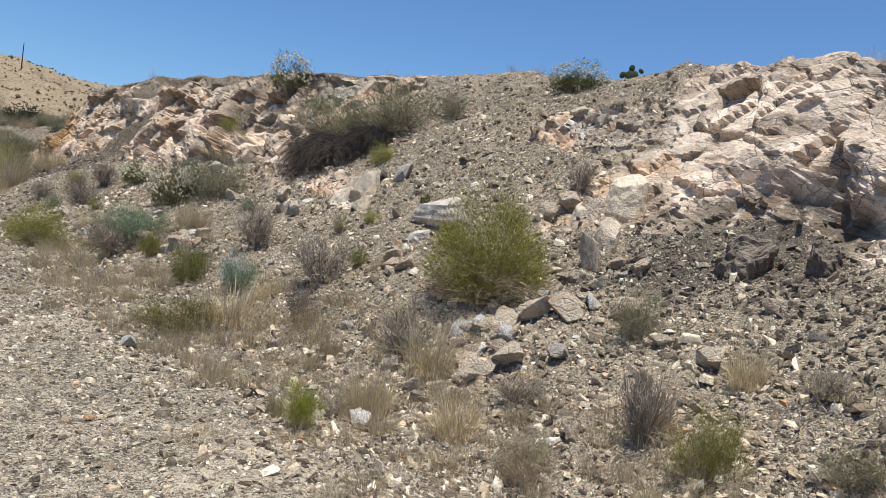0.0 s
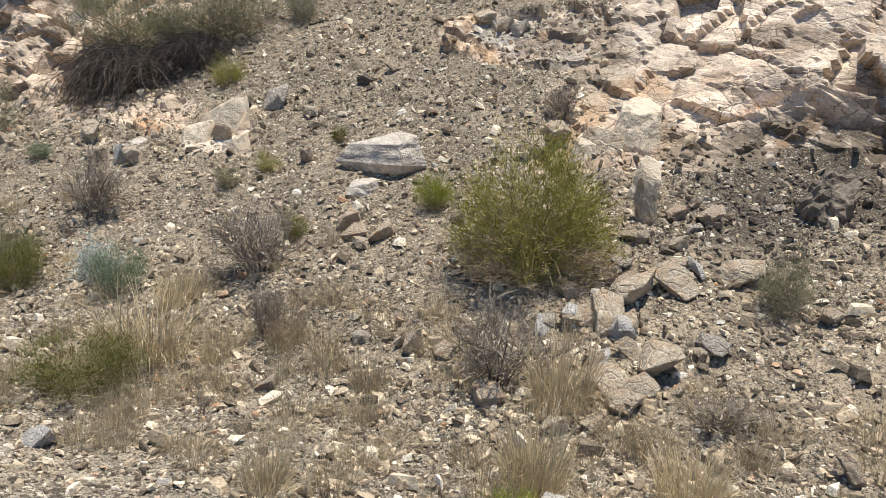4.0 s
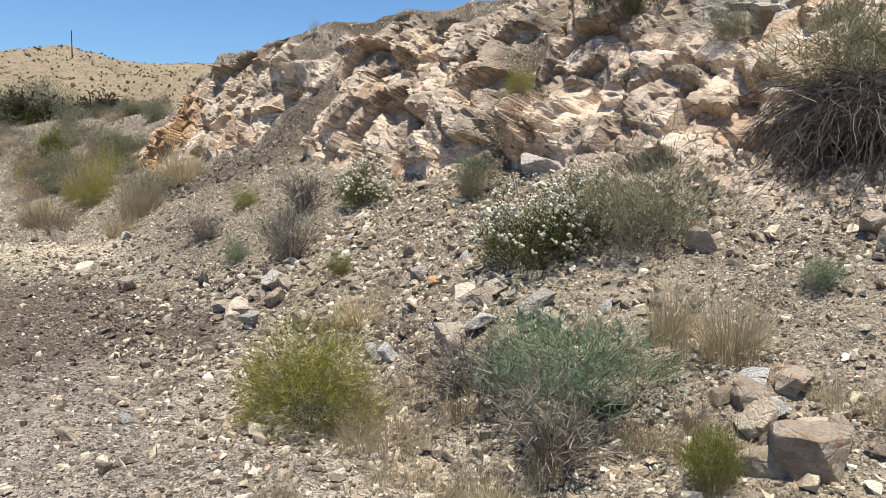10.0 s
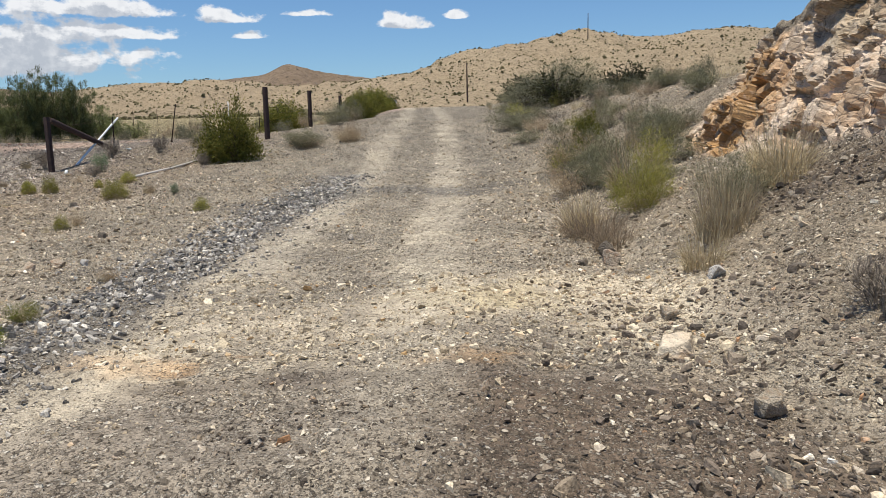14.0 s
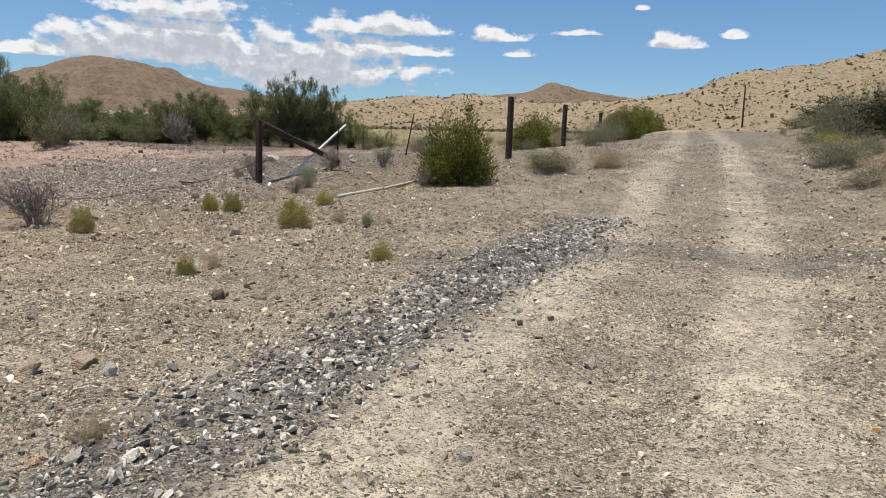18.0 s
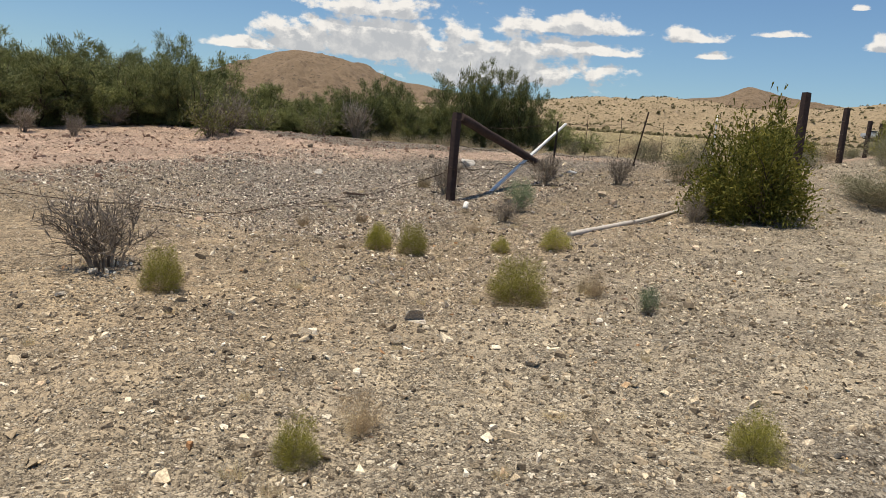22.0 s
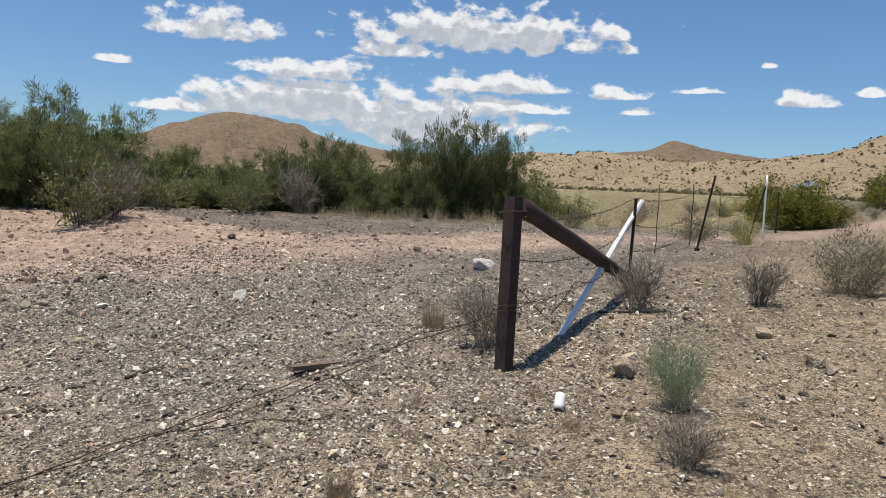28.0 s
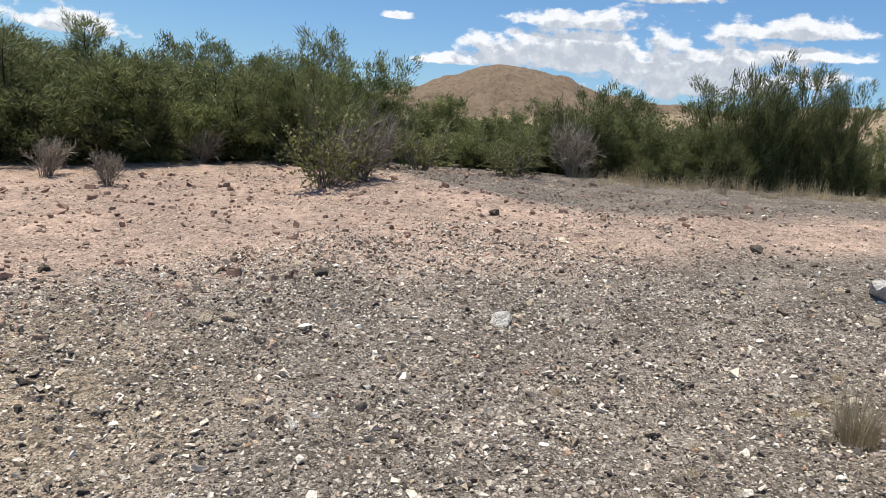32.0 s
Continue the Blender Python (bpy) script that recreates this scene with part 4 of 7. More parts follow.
def balls(places, sizes):
    """Small lumpy heads."""
    g = np.array([(1, 0, 0), (-1, 0, 0), (0, 1, 0), (0, -1, 0), (0, 0, 1), (0, 0, -1)], float)
    tri = np.array([(0, 2, 4), (2, 1, 4), (1, 3, 4), (3, 0, 4), (2, 0, 5), (1, 2, 5), (3, 1, 5), (0, 3, 5)])
    n = len(places)
    v = places[:, None, :] + g[None] * sizes[:, None, None] * rng.uniform(0.8, 1.35, (n, 6, 1))
    return v.reshape(-1, 3), (tri[None] + (np.arange(n) * 6)[:, None, None]).reshape(-1, 3)


def fan(n, spread, knots=4, curl=0.35, base=0.06, lo=0.6, hi=1.0, flop=0.0):
    """Stems that rise from one stool and bend outwards, in a unit plant (one high, one wide)."""
    az, th = rng.uniform(0, 2 * math.pi, n), spread * np.sqrt(rng.uniform(0, 1, n))
    ln = rng.uniform(lo, hi, n) * (1 - 0.25 * (th / max(spread, 1e-3)) ** 2)
    s = np.linspace(0, 1, knots)[None, :]
    lean = th[:, None] * (0.55 + curl * s * 1.3)
    out, up = np.sin(lean) * s * ln[:, None] * 0.62, np.cos(lean) * s * ln[:, None] - flop * (s * th[:, None]) ** 2
    wig = rng.normal(0, 0.025, (n, knots, 3)) * s[..., None]
    b0 = base * np.sqrt(rng.uniform(0, 1, n))
    p = np.stack([np.cos(az)[:, None] * (out + b0[:, None]), np.sin(az)[:, None] * (out + b0[:, None]), up], -1) + wig
    p[..., 2] = np.maximum(p[..., 2], 0.0)
    p[:, 0, 2] = -0.03
    return p


def taper(n, knots, r, tip=0.35):
    return np.repeat((r * np.linspace(1, tip, knots))[None, :], n, 0) * rng.uniform(0.7, 1.3, (n, 1))


def shoots(paths, per, length, spread, knots=3, start=0.35, gravity=0.0):
    """Side shoots that spring from the upper part of each stem."""
    n, k, _ = paths.shape
    out = []
    for _ in range(per):
        s = rng.uniform(start, 0.98, n) * (k - 1)
        i = np.minimum(s.astype(int), k - 2)
        fr = (s - i)[:, None]
        p0 = paths[np.arange(n), i] * (1 - fr) + paths[np.arange(n), i + 1] * fr
        d = paths[np.arange(n), i + 1] - paths[np.arange(n), i]
        d /= np.maximum(np.linalg.norm(d, axis=1, keepdims=True), 1e-9)
        d = d + rng.normal(0, spread, (n, 3))
        d[:, 2] += 0.15 - gravity
        d /= np.maximum(np.linalg.norm(d, axis=1, keepdims=True), 1e-9)
        ln = length * rng.uniform(0.5, 1.2, n)
        t = np.linspace(0, 1, knots)[None, :, None]
        q = p0[:, None] + d[:, None] * t * ln[:, None, None]
        q[..., 2] -= gravity * 0.5 * (t[..., 0] ** 2) * ln[:, None]
        q[:, 1:] += rng.normal(0, length * 0.07, (n, knots - 1, 3))
        out.append(q)
    return np.concatenate(out)


def leaves(paths, per, length, width, spread=0.9, start=0.3):
    """Small leaves set along stems."""
    q = shoots(paths, per, length, spread, 3, start)
    w = np.repeat(np.array([[0.25, 1.0, 0.1]]), len(q), 0) * width
    return ribbons(q, w)


def mesh_q(name, vf, mat, smooth_faces=False):
    me = mesh_from(name, vf[0], vf[1], (mat,))
    if smooth_faces:
        me.polygons.foreach_set("use_smooth", np.ones(len(me.polygons), dtype=bool))
    return me


YG = foliage("yellow_green_stems", (0.205, 0.20, 0.04), (0.43, 0.395, 0.11))
GREEN = foliage("green_stems", (0.095, 0.11, 0.022), (0.23, 0.22, 0.055))
BRIGHT = foliage("fresh_green_stems", (0.14, 0.17, 0.02), (0.28, 0.29, 0.04))
BLUE = foliage("blue_green_stems", (0.115, 0.16, 0.098), (0.26, 0.325, 0.205))
GREY = foliage("grey_green_stems", (0.13, 0.13, 0.08), (0.29, 0.275, 0.185))
STRAW = foliage("straw_blades", (0.44, 0.345, 0.22), (0.70, 0.60, 0.42))
DRY = foliage("dry_brown_stems", (0.27, 0.20, 0.14), (0.52, 0.415, 0.30))
TWIG = foliage("grey_twigs", (0.18, 0.15, 0.13), (0.40, 0.345, 0.30))
DARKTWIG = foliage("dark_twigs", (0.045, 0.036, 0.032), (0.11, 0.09, 0.08))
SILVER = foliage("silver_leaves", (0.42, 0.44, 0.42), (0.66, 0.68, 0.66))
FLOWER = foliage("cream_flowers", (0.62, 0.58, 0.47), (0.80, 0.77, 0.66), spread=0.1)
CREO = foliage("creosote_leaves", (0.10, 0.115, 0.02), (0.30, 0.275, 0.06), glow=0.35)
TAMAR = foliage("tamarisk_sprays", (0.10, 0.118, 0.046), (0.26, 0.275, 0.125), spread=0.25, glow=0.35)
BARK = foliage("brown_bark", (0.06, 0.045, 0.035), (0.13, 0.10, 0.08))
PADS = foliage("cactus_pads", (0.05, 0.07, 0.035), (0.09, 0.11, 0.05))


def thing(name):
    """An empty at the base of a thing that holds its parts; kept aside as the pattern for copies."""
    e = bpy.data.objects.new(name, None)
    e.empty_display_size = 0.1
    return e


def fitted(parts):
    """The meshes of one plant brought to one metre in height and width."""
    co = []
    for _, me, _ in parts:
        v = np.empty(len(me.vertices) * 3, dtype=np.float32)
        me.vertices.foreach_get("co", v)
        co.append(v.reshape(-1, 3))
    every = np.concatenate(co)
    r, z = np.percentile(np.hypot(every[:, 0], every[:, 1]), 96), np.percentile(every[:, 2], 98.5)
    for (_, me, _), v in zip(parts, co):
        me.vertices.foreach_set("co", (v * np.array([0.5 / r, 0.5 / r, 1 / z], dtype=np.float32)).ravel())
        me.update()
    return parts


# patterns: name -> list of [(part name, mesh, label)]
def clumped(n, clumps, spread, lo, hi, rise, length, tight=0.15):
    """Fine shoots in clumps over a dome: an uneven, rounded bush with gaps."""
    az, th = rng.uniform(0, 2 * math.pi, clumps), spread * rng.uniform(0, 1, clumps) ** 0.42
    r = rng.uniform(lo, hi, clumps)
    c = np.stack([np.sin(th) * np.cos(az) * 0.6, np.sin(th) * np.sin(az) * 0.6, np.cos(th) * 0.95 + 0.08], 1) * r[:, None]
    i = rng.integers(clumps, size=n)
    p = c[i] + rng.normal(0, tight, (n, 3)) * (0.75, 0.75, 1.0)
    d = p * (1.5, 1.5, 0.9) + (0, 0, rise) + rng.normal(0, 0.62, (n, 3))
    d /= np.maximum(np.linalg.norm(d, axis=1, keepdims=True), 1e-9)
    ln = length * rng.uniform(0.5, 1.25, n)
    mid = p + d * ln[:, None] * 0.5 + rng.normal(0, 0.012, (n, 3))
    q = np.stack([p - d * ln[:, None] * 0.5, mid, p + d * ln[:, None] * 0.5], 1)
    q[..., 2] = np.maximum(q[..., 2], 0.01)
    return q


def broom_pattern(mat, n, spread, width, side=2, dead=None):
    p = fan(n // 4, spread, 3, base=0.12, lo=0.3, hi=0.65)
    q = clumped(int(n * 27), 26 + n // 5, spread * 1.1, 0.3, 0.92, 0.45, 0.105, 0.1)
    out = [("stool", mesh_q("stool", tubes(p, taper(len(p), 3, width * 0.4)), dead or TWIG), "forking woody stems"), ("foliage", mesh_q("foliage", slivers(q, taper(len(q), 3, width * 0.45, 0.3)), mat), "")]
    if dead:
        d = fan(n // 4, spread * 1.15, 3, base=0.14, lo=0.3, hi=0.6)
        e = clumped(int(n * 3.5), 10 + n // 20, spread * 1.25, 0.2, 0.6, 0.35, 0.2)
        out.append(("dead_wood", mesh_q("dead_wood", joined([tubes(d, taper(len(d), 3, width * 0.32)), slivers(e, taper(len(e), 3, width * 0.42))]), dead), "dry brown dead stems"))
    return out


def dome_pattern(mat, dead):
    """A broad dome: woody stems from one stool, green whips over the top, bare brown whips low down."""
    p = fan(90, 1.45, 5, base=0.1, curl=0.5, lo=0.5, hi=0.9)
    w = shoots(p, 8, 0.16, 0.7, 3, 0.35)
    q = clumped(13000, 150, 1.5, 0.4, 0.92, 0.2, 0.075, 0.08)
    low = clumped(2600, 40, 1.65, 0.55, 0.9, 0.1, 0.13, 0.1)
    low[..., 2] *= 0.45
    return [("stool", mesh_q("stool", tubes(p, taper(len(p), 5, 0.0055)), dead), "forking woody stems"),
            ("foliage", mesh_q("foliage", joined([slivers(q, taper(len(q), 3, 0.0026, 0.3)), ribbons(w, taper(len(w), 3, 0.0011))]), mat), ""),
            ("dead_wood", mesh_q("dead_wood", slivers(low, taper(len(low), 3, 0.0028)), dead), "dry brown dead stems")]


def grass_pattern(mat, n, spread):
    n = int(n * 3.0)
    p = fan(n, spread, 4, curl=0.7, base=0.42, lo=0.2, hi=1.0, flop=0.12)
    p[:, 1:] += rng.normal(0, 0.05, (n, 1, 3)) * np.array([0.4, 0.8, 1.3])[None, :, None]
    p[..., 2] = np.maximum(p[..., 2], -0.03)
    w = np.repeat(np.array([[1.0, 0.85, 0.6, 0.12]]), n, 0) * 0.0048
    return [("foliage", mesh_q("foliage", ribbons(p, w), mat), "")]


def twig_pattern(mat, n, spread):
    p = fan(n, spread, 5, base=0.10, curl=0.3, lo=0.4, hi=0.9)
    q = shoots(p, 5, 0.28, 0.6, 3, 0.2)
    r = shoots(q, 8, 0.15, 0.65, 2, 0.15)
    return [("stool", mesh_q("stool", tubes(p, taper(n, 5, 0.008)), mat), ""),
            ("twig_crown", mesh_q("twig_crown", joined([tubes(q, taper(len(q), 3, 0.004)), slivers(r, taper(len(r), 2, 0.0045))]), mat), "")]


def rounded_pattern(mat, twig, n, count, size):
    """A rounded leafy bush: forking stems, small leaves in loose clusters with gaps."""
    p = fan(n, 1.25, 5, base=0.08, curl=0.4, lo=0.4, hi=0.75)
    q = shoots(p, 7, 0.24, 0.6, 3, 0.25)
    lf = clumped(count, 130, 1.5, 0.25, 0.86, 0.2, size * 2.2, 0.075)
    w = np.repeat(np.array([[0.3, 1.0, 0.1]]), len(lf), 0) * size * 0.42
    return [("stool", mesh_q("stool", joined([tubes(p, taper(n, 5, 0.011)), ribbons(q, taper(len(q), 3, 0.005))]), twig), ""),
            ("foliage", mesh_q("foliage", ribbons(lf, w), mat), "")]


def drooping_pattern():
    """A mat of dead strands in metres that spills to one side, arches over the edge and hangs."""
    n = 1100
    az, ln = rng.normal(0, 0.8, n), rng.uniform(0.3, 1.0, n)
    k = np.linspace(0, 1, 7)[None, :]
    rise, fall = rng.uniform(0.05, 0.4, n)[:, None], rng.uniform(0.35, 1.0, n)[:, None]
    out = k * ln[:, None] * (1 - 0.18 * k)
    bend = az[:, None] + rng.normal(0, 0.35, n)[:, None] * k
    z = rise * np.sin(k * 2.2) * 0.6 - fall * k ** 2 * ln[:, None] * 0.85
    p = np.stack([np.cos(bend) * out, np.sin(bend) * out, z + 0.12], -1)
    p += rng.normal(0, 0.16, (n, 1, 3)) * np.array([1.0, 1.3, 0.6]) + rng.normal(0, 0.028, (n, 7, 3)) * k[..., None]
    q = shoots(p, 5, 0.16, 0.8, 3, 0.2, 0.1)
    mat = foliage("dead_strands", (0.06, 0.05, 0.045), (0.22, 0.185, 0.165))
    return [("stool", mesh_q("stool", tubes(p, taper(len(p), 7, 0.0045)), mat), ""), ("dead_wood", mesh_q("dead_wood", ribbons(q, taper(len(q), 3, 0.0022)), mat), "")]


def buckwheat_pattern():
    p = fan(60, 1.25, 4, base=0.12, lo=0.4, hi=0.8)
    q = clumped(4200, 70, 1.4, 0.3, 0.9, 0.5, 0.09, 0.09)
    c = clumped(270, 150, 1.35, 0.84, 0.98, 0.5, 0.05, 0.03)[:, 2]
    heads = np.repeat(c, 3, 0) + rng.normal(0, 0.012, (len(c) * 3, 3))
    return [("stool", mesh_q("stool", tubes(p, taper(len(p), 4, 0.005)), TWIG), "forking woody stems"),
            ("foliage", mesh_q("foliage", slivers(q, taper(len(q), 3, 0.0046)), foliage("dark_green_leaves", (0.06, 0.075, 0.022), (0.17, 0.175, 0.06))), ""),
            ("bloom", mesh_q("bloom", balls(heads, rng.uniform(0.011, 0.021, len(heads))), FLOWER, True), "round cream-white flower heads")]


def leafy_pattern(mat, twig, n, per, size):
    p = fan(n, 1.25, 5, base=0.07, curl=0.3, lo=0.35, hi=0.9)
    q = shoots(p, 8, 0.26, 0.85, 4, 0.15)
    return [("stool", mesh_q("stool", joined([tubes(p, taper(n, 5, 0.007)), tubes(q, taper(len(q), 4, 0.0035))]), twig), ""),
            ("foliage", mesh_q("foliage", joined([leaves(q, per, size, size * 0.42, 0.8, 0.2), leaves(p, 3, size, size * 0.4, 0.8, 0.5)]), mat), "")]


PATTERNS = {
    "grey": [broom_pattern(GREY, 170, 1.1, 0.006, 3, TWIG), broom_pattern(GREY, 150, 1.0, 0.0065, 3, DRY)],
    "blue": [broom_pattern(BLUE, 190, 0.95, 0.006, 2, TWIG), broom_pattern(BLUE, 170, 1.1, 0.006, 3)],
    "yellow": [broom_pattern(YG, 260, 1.3, 0.0048, 3, DRY), broom_pattern(YG, 250, 1.25, 0.0048, 3, TWIG)],
    "dome": [dome_pattern(YG, DRY), dome_pattern(YG, TWIG)],
    "green": [broom_pattern(GREEN, 250, 1.1, 0.0052, 3, DRY), broom_pattern(BRIGHT, 250, 1.0, 0.0052, 2, DRY)],
    "straw": [grass_pattern(STRAW, 260, 0.75), grass_pattern(STRAW, 220, 0.95)],
    "dry": [grass_pattern(DRY, 230, 0.95), broom_pattern(DRY, 150, 1.1, 0.006, 3, STRAW)],
    "twig": [twig_pattern(TWIG, 34, 1.1), twig_pattern(TWIG, 28, 0.95)],
    "buckwheat": [buckwheat_pattern(), buckwheat_pattern()],
    "silver": [rounded_pattern(SILVER, SILVER, 34, 2600, 0.026)],
    "grey_far": [broom_pattern(GREY, 80, 1.15, 0.011, 3), broom_pattern(GREY, 80, 1.1, 0.011, 3, TWIG)],
    "yellow_far": [broom_pattern(YG, 60, 1.2, 0.013, 3, DRY)],
    "green_far": [broom_pattern(GREEN, 60, 1.1, 0.013, 3, DRY)],
    "dry_far": [broom_pattern(DRY, 60, 1.1, 0.012, 3)],
    "twig_far": [twig_pattern(TWIG, 9, 1.0)],
    "straw_far": [grass_pattern(STRAW, 70, 0.9)],
    "dry_tuft": [grass_pattern(DRY, 45, 1.0)],
    "leafy": [leafy_pattern(foliage("pale_leaves", (0.13, 0.14, 0.05), (0.30, 0.29, 0.13)), TWIG, 20, 12, 0.028)],
    "creosote": [rounded_pattern(CREO, BARK, 34, 15000, 0.0165), rounded_pattern(CREO, BARK, 32, 13000, 0.017)],
}
LABELS = {
    "grey": ("shrub", "grey-green broom-like desert shrub on stony soil", "shrub"),
    "blue": ("shrub", "blue-green fine-stemmed desert shrub on stony soil", "shrub"),
    "yellow": ("broom_shrub", "yellow-green broom shrub with dry lower stems", "shrub"),
    "dome": ("broom_shrub", "broad rounded yellow-green broom shrub with dry stems below", "shrub"),
    "green": ("broom_shrub", "fresh green broom shrub growing in gravel", "shrub"),
    "straw": ("grass_tuft", "tuft of dry straw-coloured bunch grass", "grass tuft"),
    "dry": ("dry_shrub", "small brown dried-out shrub on gravel", "shrub"),
    "twig": ("bare_shrub", "leafless grey twiggy shrub on stony ground", "shrub"),
    "fallen": ("bare_shrub", "dark drooping mat of dead twigs on the bank", "shrub"),
    "buckwheat": ("flowering_shrub", "dark green shrub covered in cream-white flower heads", "shrub"),
    "silver": ("silver_shrub", "silvery white leafy shrub on the stony slope", "shrub"),
    "creosote": ("creosote_bush", "leafy dark green creosote bush beside the fence", "shrub"),
}
for kind, like in (("grey_far", "grey"), ("yellow_far", "yellow"), ("green_far", "green"), ("dry_far", "dry"), ("twig_far", "twig"), ("straw_far", "straw")):
    LABELS[kind] = LABELS[like]
LABELS["leafy"] = ("leafy_bush", "open leafy green bush at the edge of the thicket", "shrub")
LABELS["dry_tuft"] = ("grass_tuft", "tiny tuft of dry brown grass in gravel", "grass tuft")
for kind in PATTERNS:
    PATTERNS[kind] = [fitted(p) for p in PATTERNS[kind]]
PATTERNS["fallen"] = [drooping_pattern()]
MADE = {}


def plant(kind, x, y, w, h, variant=None, sink=0.03, turn=None, label="", name=""):
    """A plant of that kind, w metres wide and h high, standing on the ground."""
    options = PATTERNS[kind]
    i = int(rng.integers(len(options))) if variant is None else variant
    z, nor = height_at(x, y)
    z = min(z, height_at(x + 0.1 * w, y)[0], height_at(x, y + 0.1 * w)[0], height_at(x - 0.1 * w, y)[0], height_at(x, y - 0.1 * w)[0])
    m = Matrix.Translation((x, y, z - sink * h)) @ Matrix.Rotation(rng.uniform(0, 6.28) if turn is None else turn, 4, "Z") @ Matrix.Diagonal((w, w, h, 1))
    if (kind, i, label) in MADE:
        ob = copy_thing(MADE[kind, i, label], m)
        ob.matrix_basis = m
    else:
        nm, lab, cat = LABELS[kind]
        ob = new(name or nm)
        for pn, me, pl in options[i]:
            p = part(pn, me, ob, pl)
            if pn in ("bloom", "dead_wood"):
                tagged(p, kind="stuff")
        tagged(ob, label or lab, cat, group=(name or nm).replace("_", " ") + "s")
        MADE[kind, i, label] = ob
        ob.matrix_basis = m
    return ob


# ---- stones ----
def hull(points):
    bm = bmesh.new()
    for p in points:
        bm.verts.new(p)
    res = bmesh.ops.convex_hull(bm, input=bm.verts)
    bmesh.ops.delete(bm, geom=[v for v in bm.verts if not v.link_faces], context="VERTS")
    bmesh.ops.triangulate(bm, faces=bm.faces)
    bm.verts.ensure_lookup_table()
    bm.verts.index_update()
    out = np.array([v.co[:] for v in bm.verts]), np.array([[v.index for v in f.verts] for f in bm.faces])
    bm.free()
    return out


def chip(n, flat):
    p = rng.normal(size=(n, 3))
    p /= np.linalg.norm(p, axis=1, keepdims=True)
    return hull(p * rng.uniform(0.75, 1.0, (n, 1)) * (1.0, rng.uniform(0.5, 0.85), flat))


def plate(flat):
    """A flat angular chip with a broken outline."""
    a = np.sort(rng.uniform(0, 2 * math.pi, 5)) + rng.normal(0, 0.1, 5)
    r = rng.uniform(0.65, 1.05, 5)
    ring = np.stack([np.cos(a) * r, np.sin(a) * r * rng.uniform(0.55, 0.95), np.zeros(5)], 1)
    top = ring * rng.uniform(0.6, 0.92, (5, 1)) + np.stack([rng.normal(0, 0.05, 5), rng.normal(0, 0.05, 5), flat * rng.uniform(0.5, 1.1, 5)], 1)
    return hull(np.concatenate([ring - (0, 0, flat * 0.5), top]))


CHIPS = [plate(rng.uniform(0.25, 0.5)) for _ in range(9)] + [chip(9, rng.uniform(0.45, 0.75)) for _ in range(7)]
GRIT = [chip(8, rng.uniform(0.45, 0.75)) for _ in range(10)]


def strew(name, label, us, vs, sizes, mat, shapes, lift=0.18):
    """Loose stones at (us, vs) joined into one object, each lying on the ground."""
    xs, ys = to_xy(us, vs)
    zs = np.array([height_at(x, y, z)[0] for x, y, z in zip(xs.tolist(), ys.tolist(), land(us, vs).tolist())])
    vert, face, n = [], [], 0
    pick = rng.integers(len(shapes), size=len(xs))
    for k, (v, f) in enumerate(shapes):
        sel = np.where(pick == k)[0]
        if not len(sel):
            continue
        a, tilt = rng.uniform(0, 2 * math.pi, len(sel)), rng.normal(0, 0.24, (len(sel), 2))
        c, s = np.cos(a), np.sin(a)
        p = v[None] * sizes[sel, None, None] * 0.5
        q = np.stack([p[..., 0] * c[:, None] - p[..., 1] * s[:, None], p[..., 0] * s[:, None] + p[..., 1] * c[:, None], p[..., 2]], -1)
        q[..., 2] += q[..., 0] * tilt[:, :1] + q[..., 1] * tilt[:, 1:]
        q += np.stack([xs[sel], ys[sel], zs[sel] + sizes[sel] * 0.5 * lift], -1)[:, None, :]
        vert.append(q.reshape(-1, 3))
        face.append((f[None] + (np.arange(len(sel)) * len(v))[:, None, None]).reshape(-1, 3) + n)
        n += len(sel) * len(v)
    me = mesh_from(name, np.concatenate(vert), np.concatenate(face), (mat,))
    return tagged(new(name, me), label, "stones", kind="stuff")


